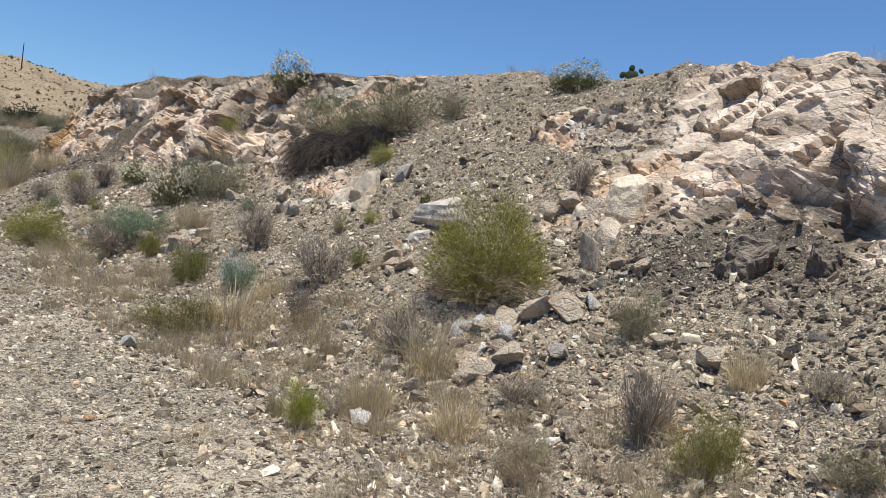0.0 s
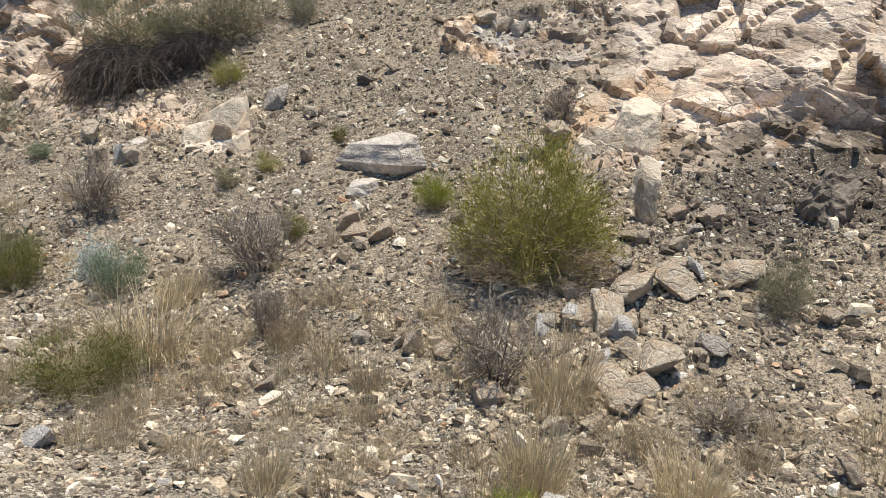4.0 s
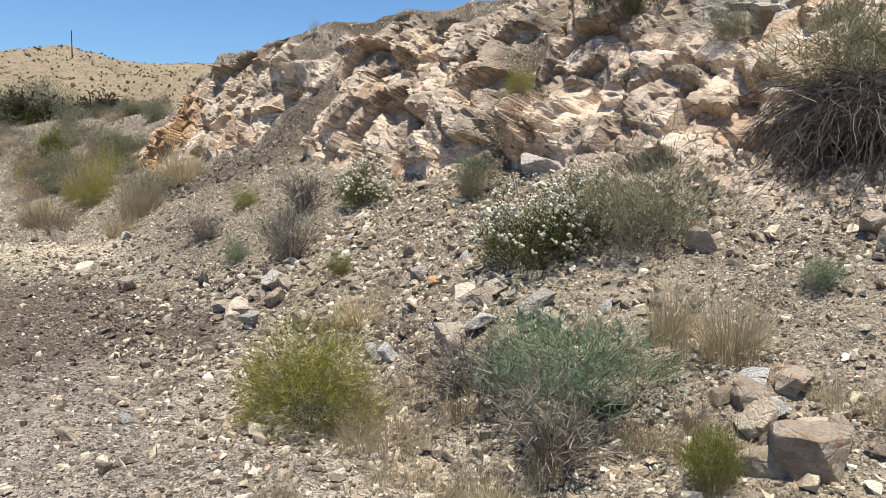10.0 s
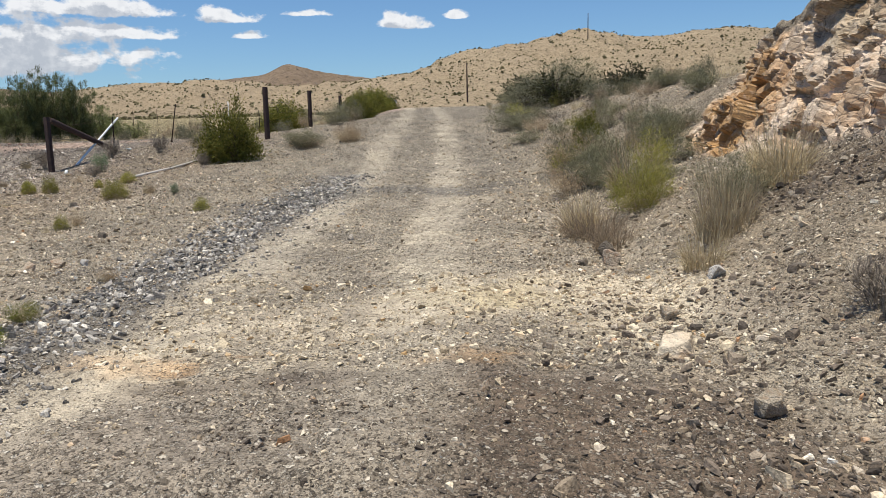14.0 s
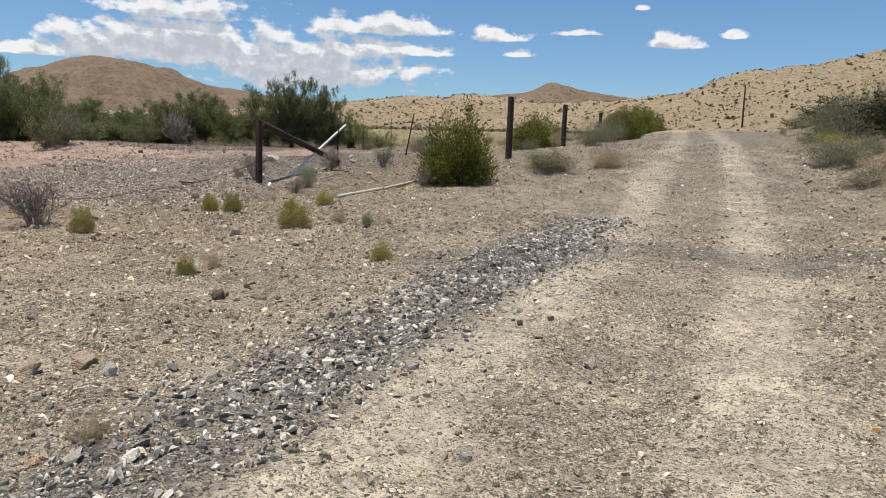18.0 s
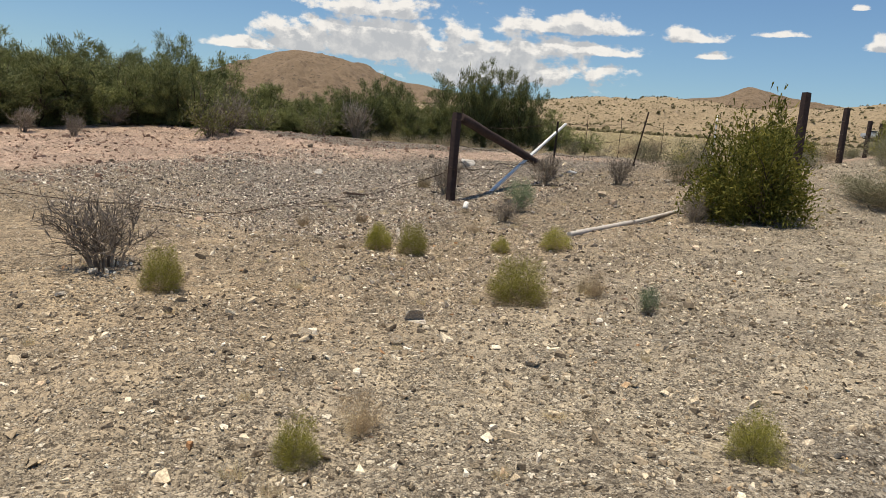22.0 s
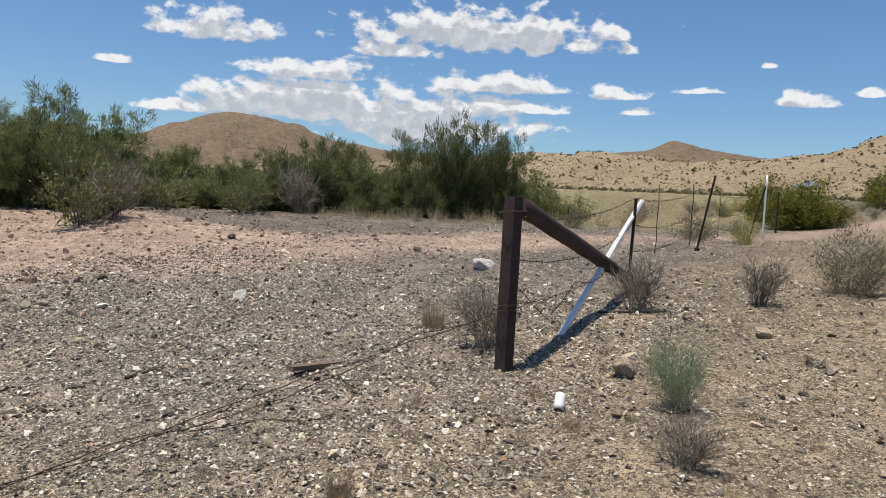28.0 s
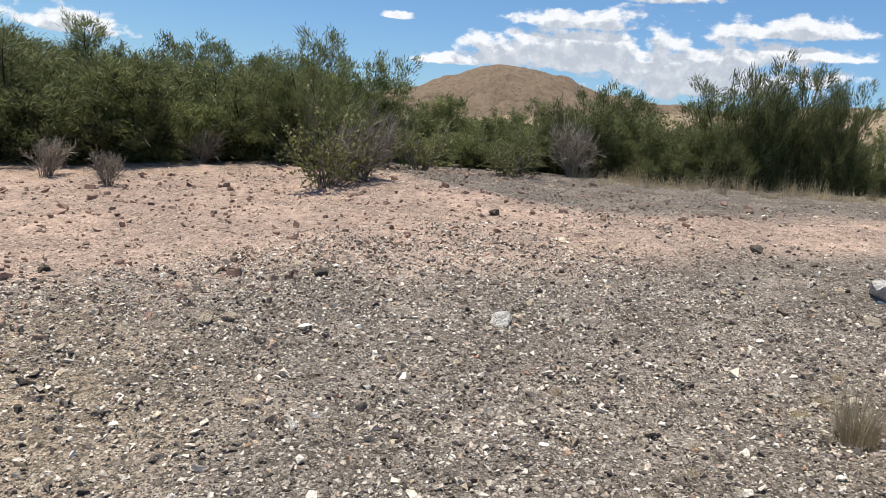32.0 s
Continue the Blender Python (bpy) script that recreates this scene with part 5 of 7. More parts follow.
def boulder_mesh(seed, flat, mat, cuts=15):
    """An angular block: a hull, its edges broken, its faces roughened."""
    r = np.random.default_rng(seed)
    p = r.normal(size=(cuts, 3))
    p /= np.linalg.norm(p, axis=1, keepdims=True)
    p = np.sign(p) * np.abs(p) ** 0.75 * r.uniform(0.72, 1.05, (cuts, 1)) * r.uniform(0.75, 1.25, 3)
    p[:, 0] += 0.35 * r.normal() * p[:, 2]
    v, f = hull(p * (1, 0.8, flat))
    bm = bmesh.new()
    bv = [bm.verts.new(c) for c in v]
    for t in f:
        bm.faces.new([bv[i] for i in t])
    bmesh.ops.dissolve_limit(bm, angle_limit=radians(20), verts=bm.verts, edges=bm.edges)
    bmesh.ops.bevel(bm, geom=list(bm.edges), offset=0.022, segments=1, affect="EDGES", clamp_overlap=True)
    bmesh.ops.triangulate(bm, faces=bm.faces)
    for limit in (0.45, 0.25):
        bmesh.ops.subdivide_edges(bm, edges=[e for e in bm.edges if e.calc_length() > limit], cuts=1)
        bmesh.ops.triangulate(bm, faces=bm.faces)
    for q in bm.verts:
        q.co += q.normal * (noise.noise(q.co * 2.5 + Vector((seed, 0, 0))) * 0.05 + noise.noise(q.co * 7 + Vector((0, seed, 0))) * 0.035)
    xs = [q.co for q in bm.verts]
    ex = [max(c[k] for c in xs) - min(c[k] for c in xs) for k in range(3)]
    lo = min(c.z for c in xs)
    for q in bm.verts:
        q.co = Vector((q.co.x / ex[0], q.co.y / ex[1] * 0.8, (q.co.z - lo) / ex[2]))
    me = bpy.data.meshes.new("boulder")
    bm.to_mesh(me)
    bm.free()
    me.materials.append(mat)
    return me

# ---- single stones: place, width and height ----
def stones(rows, mat, label, flat, seed):
    meshes = [boulder_mesh(seed + i, flat, mat) for i in range(5)]
    for i, (x, y, w, h) in enumerate(rows):
        ob = tagged(new("stone", meshes[i % 5]), label, "stone", group="loose stones")
        z, nor = height_at(x, y)
        z = min(z, height_at(x + 0.25 * w, y)[0] + 0.03, height_at(x - 0.25 * w, y)[0] + 0.03)
        tilt = Vector((0, 0, 1)).rotation_difference(Vector((nor.x * 0.5, nor.y * 0.5, 1)).normalized()).to_matrix().to_4x4()
        h = max(h, 0.4 * w)
        ob.matrix_world = Matrix.Translation((x, y, z - 0.3 * h)) @ tilt @ Matrix.Rotation(rng.uniform(-0.5, 0.5) - 0.4, 4, "Z") @ Matrix.Diagonal((w, w, h * 1.2, 1))


stones([(-0.59, 9.23, 0.26, 0.22), (1.72, 8.8, 0.21, 0.14), (-0.68, 6.01, 0.11, 0.06), (-3.97, 12.71, 0.46, 0.23), (-6.21, 11.37, 0.21, 0.14), (-5.46, 10.8, 0.17, 0.12), (-4.28, 10.78, 0.19, 0.08), (-4.88, 11.37, 0.16, 0.09), (-13.8, 15.08, 0.12, 0.07), (-14.8, 15.47, 0.08, 0.05), (-19.94, 14.14, 0.18, 0.1)], GREYROCK, "grey schist block lying among the loose stones", 0.55, 100)
stones([(-0.36, 8.86, 0.17, 0.09), (-2.2, 9.88, 0.22, 0.17), (-1.83, 9.13, 0.14, 0.18), (-0.12, 9.92, 0.13, 0.11), (-0.45, 5.77, 0.11, 0.16), (-0.45, 6.85, 0.13, 0.07), (1.06, 5.84, 0.1, 0.08), (1.48, 9.15, 0.25, 0.13), (1.61, 8.96, 0.19, 0.14), (-0.37, 6.39, 0.08, 0.05), (1.35, 6.69, 0.37, 0.26), (0.93, 7.13, 0.21, 0.18), (1.15, 7.11, 0.22, 0.18), (-0.32, 5.65, 0.15, 0.09), (1.22, 5.66, 0.12, 0.09), (1.2, 6, 0.17, 0.31), (1.68, 4.4, 0.19, 0.11), (1.49, 4.77, 0.14, 0.08), (0.27, 4.86, 0.19, 0.09), (-0.06, 4.91, 0.13, 0.08), (2.17, 4.74, 0.17, 0.1), (-2.59, 8.54, 0.12, 0.08), (-2.21, 10.12, 0.17, 0.13), (-5.37, 10.7, 0.17, 0.12)], CREAM, "cream quartz stone lying on the slope", 0.75, 200)
stones([(-1.09, 8.98, 0.19, 0.13), (-3.03, 10.47, 0.21, 0.17), (-4.56, 10.22, 0.18, 0.18), (-6.28, 11.47, 0.18, 0.13), (-6.08, 11.86, 0.15, 0.13), (-5.73, 11.14, 0.17, 0.15), (-6.39, 9.21, 0.13, 0.07), (-6.8, 9.2, 0.11, 0.06), (-6.62, 10.45, 0.09, 0.07), (-6.46, 9.78, 0.09, 0.07), (-9.05, 14.03, 0.19, 0.1), (-6.39, 12.2, 0.13, 0.1), (-6.75, 11.83, 0.07, 0.05), (-14.39, 15.05, 0.08, 0.03), (-19.44, 13.89, 0.11, 0.06), (-18.92, 14.64, 0.11, 0.06), (-19.45, 14.37, 0.08, 0.05), (-19.65, 13.33, 0.11, 0.05), (-25.64, 18.48, 0.18, 0.08), (-28.2, 12.33, 0.1, 0.08), (-28.26, 12.48, 0.12, 0.06), (-28.63, 16.9, 0.15, 0.06)], CREAM, "cream quartz stone lying on the slope", 0.75, 224)
stones([(-0.87, 9.45, 0.18, 0.13), (-1.66, 10.65, 0.16, 0.11), (0.14, 8.88, 0.15, 0.09), (-7.05, 12.55, 0.13, 0.13), (-10.56, 15.85, 0.2, 0.2), (-10.57, 15.36, 0.12, 0.08), (-14.77, 15.15, 0.07, 0.04), (-29.41, 12.88, 0.14, 0.07), (-32.46, 14.46, 0.17, 0.09), (-30.74, 16.94, 0.16, 0.08), (-29.38, 10.66, 0.11, 0.07), (-16.84, 13.24, 0.15, 0.09)], DARKROCK, "dark schist stone lying on the ground", 0.6, 300)
stones([(-2.09, 9.44, 0.12, 0.12), (0.41, 8.84, 0.16, 0.09), (-0.47, 7, 0.18, 0.12), (1.41, 5.94, 0.17, 0.08), (-1.24, 5.9, 0.11, 0.09), (-0.52, 8.19, 0.12, 0.1), (0.86, 4.07, 0.12, 0.12), (1.56, 5.79, 0.18, 0.1), (-0.45, 7.13, 0.2, 0.12), (-0.33, 6.87, 0.19, 0.13), (-3.04, 8.77, 0.3, 0.19), (-2.16, 9.53, 0.16, 0.12), (-6.1, 11.67, 0.17, 0.15), (-6.3, 12.15, 0.13, 0.11), (-5.01, 11.85, 0.14, 0.12), (-10.32, 15.51, 0.21, 0.18), (-9.09, 11.85, 0.09, 0.09), (-25.17, 16.77, 0.19, 0.13), (-24.85, 18.27, 0.18, 0.09), (-16.97, 13.34, 0.08, 0.05), (-15.27, 12.07, 0.21, 0.09), (-15.21, 11.73, 0.2, 0.11)], RUSTROCK, "rust-stained cream stone lying on the ground", 0.7, 400)
stones([(0.37, 5.49, 0.13, 0.11), (0.55, 5.26, 0.15, 0.12), (-0.34, 4.42, 0.15, 0.1), (-2.24, 5.51, 0.16, 0.1), (-1.91, 9.23, 0.16, 0.18), (-4.96, 10.28, 0.12, 0.12), (-5.08, 10.43, 0.09, 0.11), (-6.26, 9.52, 0.08, 0.06), (-8.96, 14.76, 0.18, 0.11), (-29.11, 17.26, 0.37, 0.1), (-28.6, 14.28, 0.18, 0.1), (-14.86, 12.17, 0.1, 0.08)], WHITEROCK, "white quartz stone lying on the ground", 0.7, 500)


def slab_mesh(name, seed, size, mat, corners=7, ribs=0.0):
    """A broken slab: an uneven outline, a sloping top, an undercut foot and chipped rims; ribs: ridges on its faces."""
    r = np.random.default_rng(seed)
    a = np.sort(np.linspace(0, 2 * math.pi, corners, endpoint=False) + r.normal(0, 0.3, corners))
    rad = r.uniform(0.78, 1.12, corners)
    rings = []
    for z, k in ((0.0, 0.8), (0.28, 1.0), (1.0, 0.76)):
        kk = k * rad * r.uniform(0.93, 1.05, corners)
        top = 0.22 * np.cos(a - 0.6) if z == 1.0 else 0.0
        rings.append(np.stack([np.cos(a) * kk, np.sin(a) * kk, z + top + r.normal(0, 0.035, corners)], 1))
    v, f = hull(np.concatenate(rings) * np.array([0.5, 0.5, 1.0]))
    bm = bmesh.new()
    bv = [bm.verts.new(c) for c in v]
    for t in f:
        bm.faces.new([bv[i] for i in t])
    bmesh.ops.dissolve_limit(bm, angle_limit=radians(13), verts=bm.verts, edges=bm.edges)
    bmesh.ops.bevel(bm, geom=list(bm.edges), offset=0.012, segments=1, affect="EDGES", clamp_overlap=True)
    bmesh.ops.triangulate(bm, faces=bm.faces)
    for limit in (0.3, 0.16, 0.09):
        bmesh.ops.subdivide_edges(bm, edges=[e for e in bm.edges if e.calc_length() > limit], cuts=1)
        bmesh.ops.triangulate(bm, faces=bm.faces)
    bm.normal_update()
    for q in bm.verts:
        q.co += q.normal * (noise.noise(q.co * 6 + Vector((seed, 0, 0))) * 0.018 + ribs * abs(noise.noise(Vector((q.co.x * 9 + q.co.z * 3, q.co.y * 9, q.co.z * 1.2)))))
        q.co = Vector((q.co.x * size[0], q.co.y * size[1], q.co.z * size[2]))
    me = bpy.data.meshes.new(name)
    bm.to_mesh(me)
    bm.free()
    me.materials.append(mat)
    return me


def slab(x, y, size, mat, label, seed, turn=0.0, lean=(0.0, 0.0), lift=-0.04, ribs=0.0, corners=7):
    ob = tagged(new("rock_slab", slab_mesh("rock_slab", seed, size, mat, corners, ribs)), label, "rock", group="rock slabs")
    z = min(height_at(x + dx, y + dy)[0] for dx in (-0.12, 0, 0.12) for dy in (-0.12, 0, 0.12))
    ob.matrix_world = Matrix.Translation((x, y, z + lift)) @ Matrix.Rotation(lean[0], 4, "X") @ Matrix.Rotation(lean[1], 4, "Y") @ Matrix.Rotation(turn, 4, "Z")


slab(0.0, 7.66, (0.82, 0.46, 0.25), GREYROCK, "big flat pale grey slab resting on the slope", 31, -0.75, (0.12, -0.14), 0.08, 0.0, 5)
slab(-0.24, 7.55, (0.36, 0.26, 0.17), GREYROCK, "smaller grey block propping up the big slab", 12, -0.5, (0.1, 0.0), -0.04, 0.02)
slab(2.2, 5.52, (0.42, 0.34, 0.34), DARKROCK, "dark ribbed schist block in the rock hollow", 13, 0.4, (0.35, 0.2), -0.06, 0.16)
slab(2.64, 5.12, (0.26, 0.22, 0.26), DARKROCK, "dark ribbed schist block in the rock hollow", 14, 1.1, (0.3, -0.2), -0.06, 0.16)
slab(1.54, 6.62, (0.42, 0.36, 0.42), CREAM, "cream quartz boulder at the foot of the spur", 15, 0.3, (0.0, 0.1), -0.05, 0.02)
slab(1.33, 6.25, (0.22, 0.22, 0.34), CREAM, "upright cream quartz block at the spur's foot", 16, 0.9, (0.2, 0.1), -0.04, 0.02)
slab(1.22, 6.78, (0.26, 0.24, 0.26), CREAM, "cream quartz boulder at the foot of the spur", 17, 0.2, (0.0, 0.1), -0.04, 0.02)
slab(-1.08, 9.06, (0.62, 0.4, 0.5), CREAM, "cream fractured quartz outcrop in the scree", 18, -0.7, (-0.25, 0.0), -0.12, 0.03, 5)
slab(-1.36, 9.12, (0.34, 0.3, 0.36), CREAM, "cream fractured quartz outcrop in the scree", 28, -0.4, (-0.2, 0.2), -0.1, 0.03, 6)
slab(-1.02, 8.76, (0.4, 0.24, 0.26), CREAM, "cream fractured quartz outcrop in the scree", 29, -0.9, (-0.2, 0.0), -0.08, 0.03, 6)
slab(-3.0, 8.86, (0.28, 0.2, 0.17), RUSTROCK, "rust-stained broken rock half buried in the slope", 19, -0.3, (0.1, 0.2), -0.03, 0.04)
slab(-1.8, 9.5, (0.19, 0.15, 0.16), GREYROCK, "grey block lying on the scree", 20, 0.2, (0.1, 0.0), -0.03, 0.02)
slab(-2.09, 9.78, (0.15, 0.13, 0.15), RUSTROCK, "small rusty block lying on the scree", 21, 0.5, (0.0, 0.0), -0.03, 0.02)
slab(-0.35, 8.88, (0.2, 0.15, 0.11), CREAM, "flat cream stone lying on the scree", 22, 0.5, (0.0, 0.0), -0.02, 0.02)
slab(-4.52, 10.66, (0.25, 0.2, 0.2), CREAM, "squarish cream block at the foot of the bank", 23, 0.4, (0.1, 0.0), -0.03, 0.02)
slab(-6.35, 11.5, (0.26, 0.2, 0.22), RUSTROCK, "rusty broken rock at the foot of the bank", 24, 0.7, (0.2, 0.0), -0.03, 0.05)
slab(-8.62, 13.2, (0.26, 0.2, 0.13), CREAM, "cream stone beside the dirt road", 25, 0.7, (0.1, 0.0), -0.02, 0.02)
slab(-19.9, 14.16, (0.24, 0.2, 0.05), GREYROCK, "flat grey stone lying on the gravel", 26, 0.3, (0.0, 0.0), -0.01, 0.0)
slab(-25.36, 16.92, (0.18, 0.13, 0.11), RUSTROCK, "ochre stone lying near the corner post", 27, 0.3, (0.0, 0.0), -0.02, 0.02)

# ---- plants: place, width and height ----
for x, y, w, h in [(-4.1, 10.96, 0.8, 0.62), (-5.74, 13.68, 0.69, 0.51), (1.57, 10.25, 0.86, 0.39), (-3.77, 11.01, 0.58, 0.54)]:
    plant("buckwheat", x, y, w, h)
plant("buckwheat", -3.15, 13.5, 0.82, 0.75, sink=0.42)
for x, y, w, h in [(-1.85, 11.32, 1.35, 0.85), (-0.88, 10.85, 1.3, 0.78), (-1.35, 11.1, 0.9, 0.6), (-3.34, 10.79, 0.95, 0.74), (-0.09, 10.59, 0.43, 0.46), (-2.38, 12.57, 0.43, 0.37), (-2.65, 7.95, 0.46, 0.39), (1.36, 4.95, 0.37, 0.38), (-4.55, 12.62, 0.45, 0.4), (-1.13, 8.24, 0.28, 0.2), (0.59, 3.91, 0.32, 0.2), (1.86, 3.16, 0.36, 0.19), (-6.36, 12.76, 0.52, 0.52), (-24.23, 22.54, 1.37, 0.48), (-23.75, 22.29, 1.25, 0.42), (-20.74, 28.13, 1.67, 0.83), (-26.56, 20.54, 1.05, 0.74), (-39.29, 34.16, 1.42, 0.95)]:
    plant("grey", x, y, w, h)
for x, y, w, h in [(-1.94, 7.31, 0.43, 0.34), (-3.95, 9.4, 1.0, 0.55), (-4.55, 12.93, 0.41, 0.29), (-2.62, 9.77, 0.26, 0.17), (-6.94, 13.05, 0.31, 0.26), (-24.38, 16.62, 0.41, 0.47), (-16.54, 11.16, 0.45, 0.26), (-19.91, 16.01, 0.19, 0.23)]:
    plant("blue", x, y, w, h)
for x, y, w, h in [(-0.96, 9.98, 0.41, 0.3), (1.37, 3.49, 0.39, 0.35), (-0.83, 8.3, 0.23, 0.17), (-4.15, 13.45, 0.34, 0.31), (-20.35, 15.07, 0.5, 0.36), (-22.12, 14.6, 0.32, 0.31), (-17.98, 13.16, 0.22, 0.21), (-17.62, 15.22, 0.26, 0.22), (-15.16, 10.99, 0.5, 0.27), (-10.99, 17.48, 0.84, 0.81), (-12.55, 21.17, 0.82, 0.77), (-7.4, 14.64, 0.36, 0.3), (-22.35, 14.28, 0.27, 0.26)]:
    plant("dome" if -26 < x < -14 and w < 0.6 else "grey" if x == -12.55 else "yellow", x, y, w, h)
for x, y, w, h in [(0.4, 6.02, 1.02, 0.8), (-5.3, 9.66, 0.8, 0.56)]:
    plant("dome", x, y, w, h, 0 if x > 0 else 1)
for x, y, w, h in [(-0.66, 4.18, 0.26, 0.29), (-2.11, 6.08, 0.67, 0.33), (-2.58, 7.64, 0.42, 0.37), (-3.42, 8.72, 0.26, 0.3), (0.09, 6.89, 0.33, 0.27), (-22.49, 14.33, 0.27, 0.24), (-20.78, 12.34, 0.33, 0.34), (-0.26, 8.24, 0.15, 0.15), (-5.62, 11.88, 0.25, 0.23), (-14.6, 21.34, 0.94, 0.79), (-12.41, 21, 0.97, 0.72), (-9.47, 16.35, 0.76, 0.58), (-12.22, 10.4, 0.26, 0.26), (-12.96, 10.9, 0.29, 0.16), (-22.05, 16.14, 0.33, 0.22), (-0.81, 7.28, 0.21, 0.21), (-22.17, 15.57, 0.2, 0.17)]:
    plant("dome" if -26 < x < -14 and w < 0.5 else "grey" if -15 < x < -9 and w > 0.5 else "green", x, y, w, h)
for x, y, w, h in [(-1.77, 6.55, 0.85, 0.42), (-1.38, 4.95, 0.27, 0.31), (-0.86, 4.41, 0.14, 0.27), (0.02, 5.03, 0.48, 0.47), (-0.32, 4.66, 0.39, 0.42), (0.23, 4.32, 0.4, 0.29), (1.79, 4.13, 0.3, 0.33), (-3.15, 9.46, 0.44, 0.35), (-3.4, 9.68, 0.3, 0.42), (-5.28, 11.01, 0.46, 0.27), (-0.74, 5.66, 0.26, 0.26), (-1.42, 6.28, 0.29, 0.18), (-3.17, 8.2, 0.49, 0.18), (-9.2, 15.05, 0.53, 0.42), (-9.28, 15.73, 0.75, 0.72), (-9.29, 17.08, 0.74, 0.44), (-11.64, 17.07, 0.59, 0.51), (-9.06, 16.73, 0.78, 0.66), (-1.57, 7, 0.38, 0.26), (-20.51, 15.76, 0.19, 0.19), (-26.93, 15.87, 0.29, 0.31)]:
    plant("straw", x, y, w, h)
for x, y, w, h in [(-1.07, 6.2, 0.28, 0.29), (-5.02, 9.77, 0.43, 0.25), (0.59, 3.83, 0.31, 0.27), (1.24, 3.98, 0.29, 0.46), (-10.69, 16.22, 0.71, 0.38), (-11.24, 16.7, 1.03, 0.47), (-11.76, 18.71, 0.96, 0.73), (-14.24, 21.22, 1.29, 0.76), (-23.86, 13.64, 0.18, 0.18), (-23.94, 14.36, 0.18, 0.17), (-20.38, 15.76, 0.23, 0.23), (-18.27, 13.47, 0.25, 0.23), (-23.73, 23.77, 1.02, 0.53), (-23.41, 23.49, 0.86, 0.48), (-23.07, 15.58, 0.16, 0.16), (-13.93, 11.99, 0.23, 0.15)]:
    plant("dry", x, y, w, h)
for x, y, w, h in [(-4.4, 9.75, 0.75, 0.34), (-4.0, 9.05, 0.6, 0.4), (-2.13, 8.44, 0.56, 0.53), (-1.07, 6.98, 0.67, 0.47), (-0.17, 5.33, 0.53, 0.44), (0.59, 4.58, 0.39, 0.18), (1.18, 3.9, 0.32, 0.4), (1.26, 7.24, 0.31, 0.34), (-6.21, 12.56, 0.52, 0.6), (2.02, 3.77, 0.33, 0.18), (-1.16, 6.32, 0.25, 0.31), (-21.48, 11.84, 0.95, 0.62), (-23.63, 16.1, 0.43, 0.27), (-25.99, 16.02, 0.65, 0.54), (-26.81, 17.96, 0.63, 0.57), (-26.43, 19.18, 0.52, 0.47), (-33.8, 9.17, 0.49, 0.49), (-23.44, 18.75, 0.42, 0.35), (-6.49, 13.94, 0.52, 0.46), (-7.61, 13.85, 0.47, 0.35), (-23.78, 19.01, 0.4, 0.33)]:
    plant("twig", x, y, w, h)
plant("fallen", -1.75, 11.1, 1.0, 1.0, sink=-0.1, turn=math.pi + 0.1)
plant("fallen", -1.1, 10.75, 0.7, 0.6, sink=0.0, turn=math.pi + 0.3)
for x, y, w, h in [(-2.06, 7.53, 0.35, 0.29)]:
    plant("silver", x, y, w, h)
for x, y, w, h in [(-23.47, 19.54, 1.55, 1.36), (-14.9, 22.73, 0.64, 0.64)]:
    plant("creosote", x, y, w, h)

# ---- fence ----
WOOD = plain("weathered_dark_wood", (0.055, 0.036, 0.032), 0.85, 0.45, 18.0, relief=0.01)
GREYWOOD = plain("grey_weathered_wood", (0.48, 0.44, 0.40), 0.9, 0.35, 25.0, relief=0.006)
STEEL = plain("rusty_steel", (0.055, 0.038, 0.03), 0.75, 0.45, 40.0, metallic=0.3, relief=0.003)
WHITE = plain("white_plastic_pipe", (0.78, 0.77, 0.74), 0.5, 0.10, 12.0)
WIRE = plain("rusty_wire", (0.09, 0.06, 0.045), 0.7, 0.4, 60.0, metallic=0.4)


def on_ground(x, y):
    return Vector((x, y, height_at(x, y)[0]))


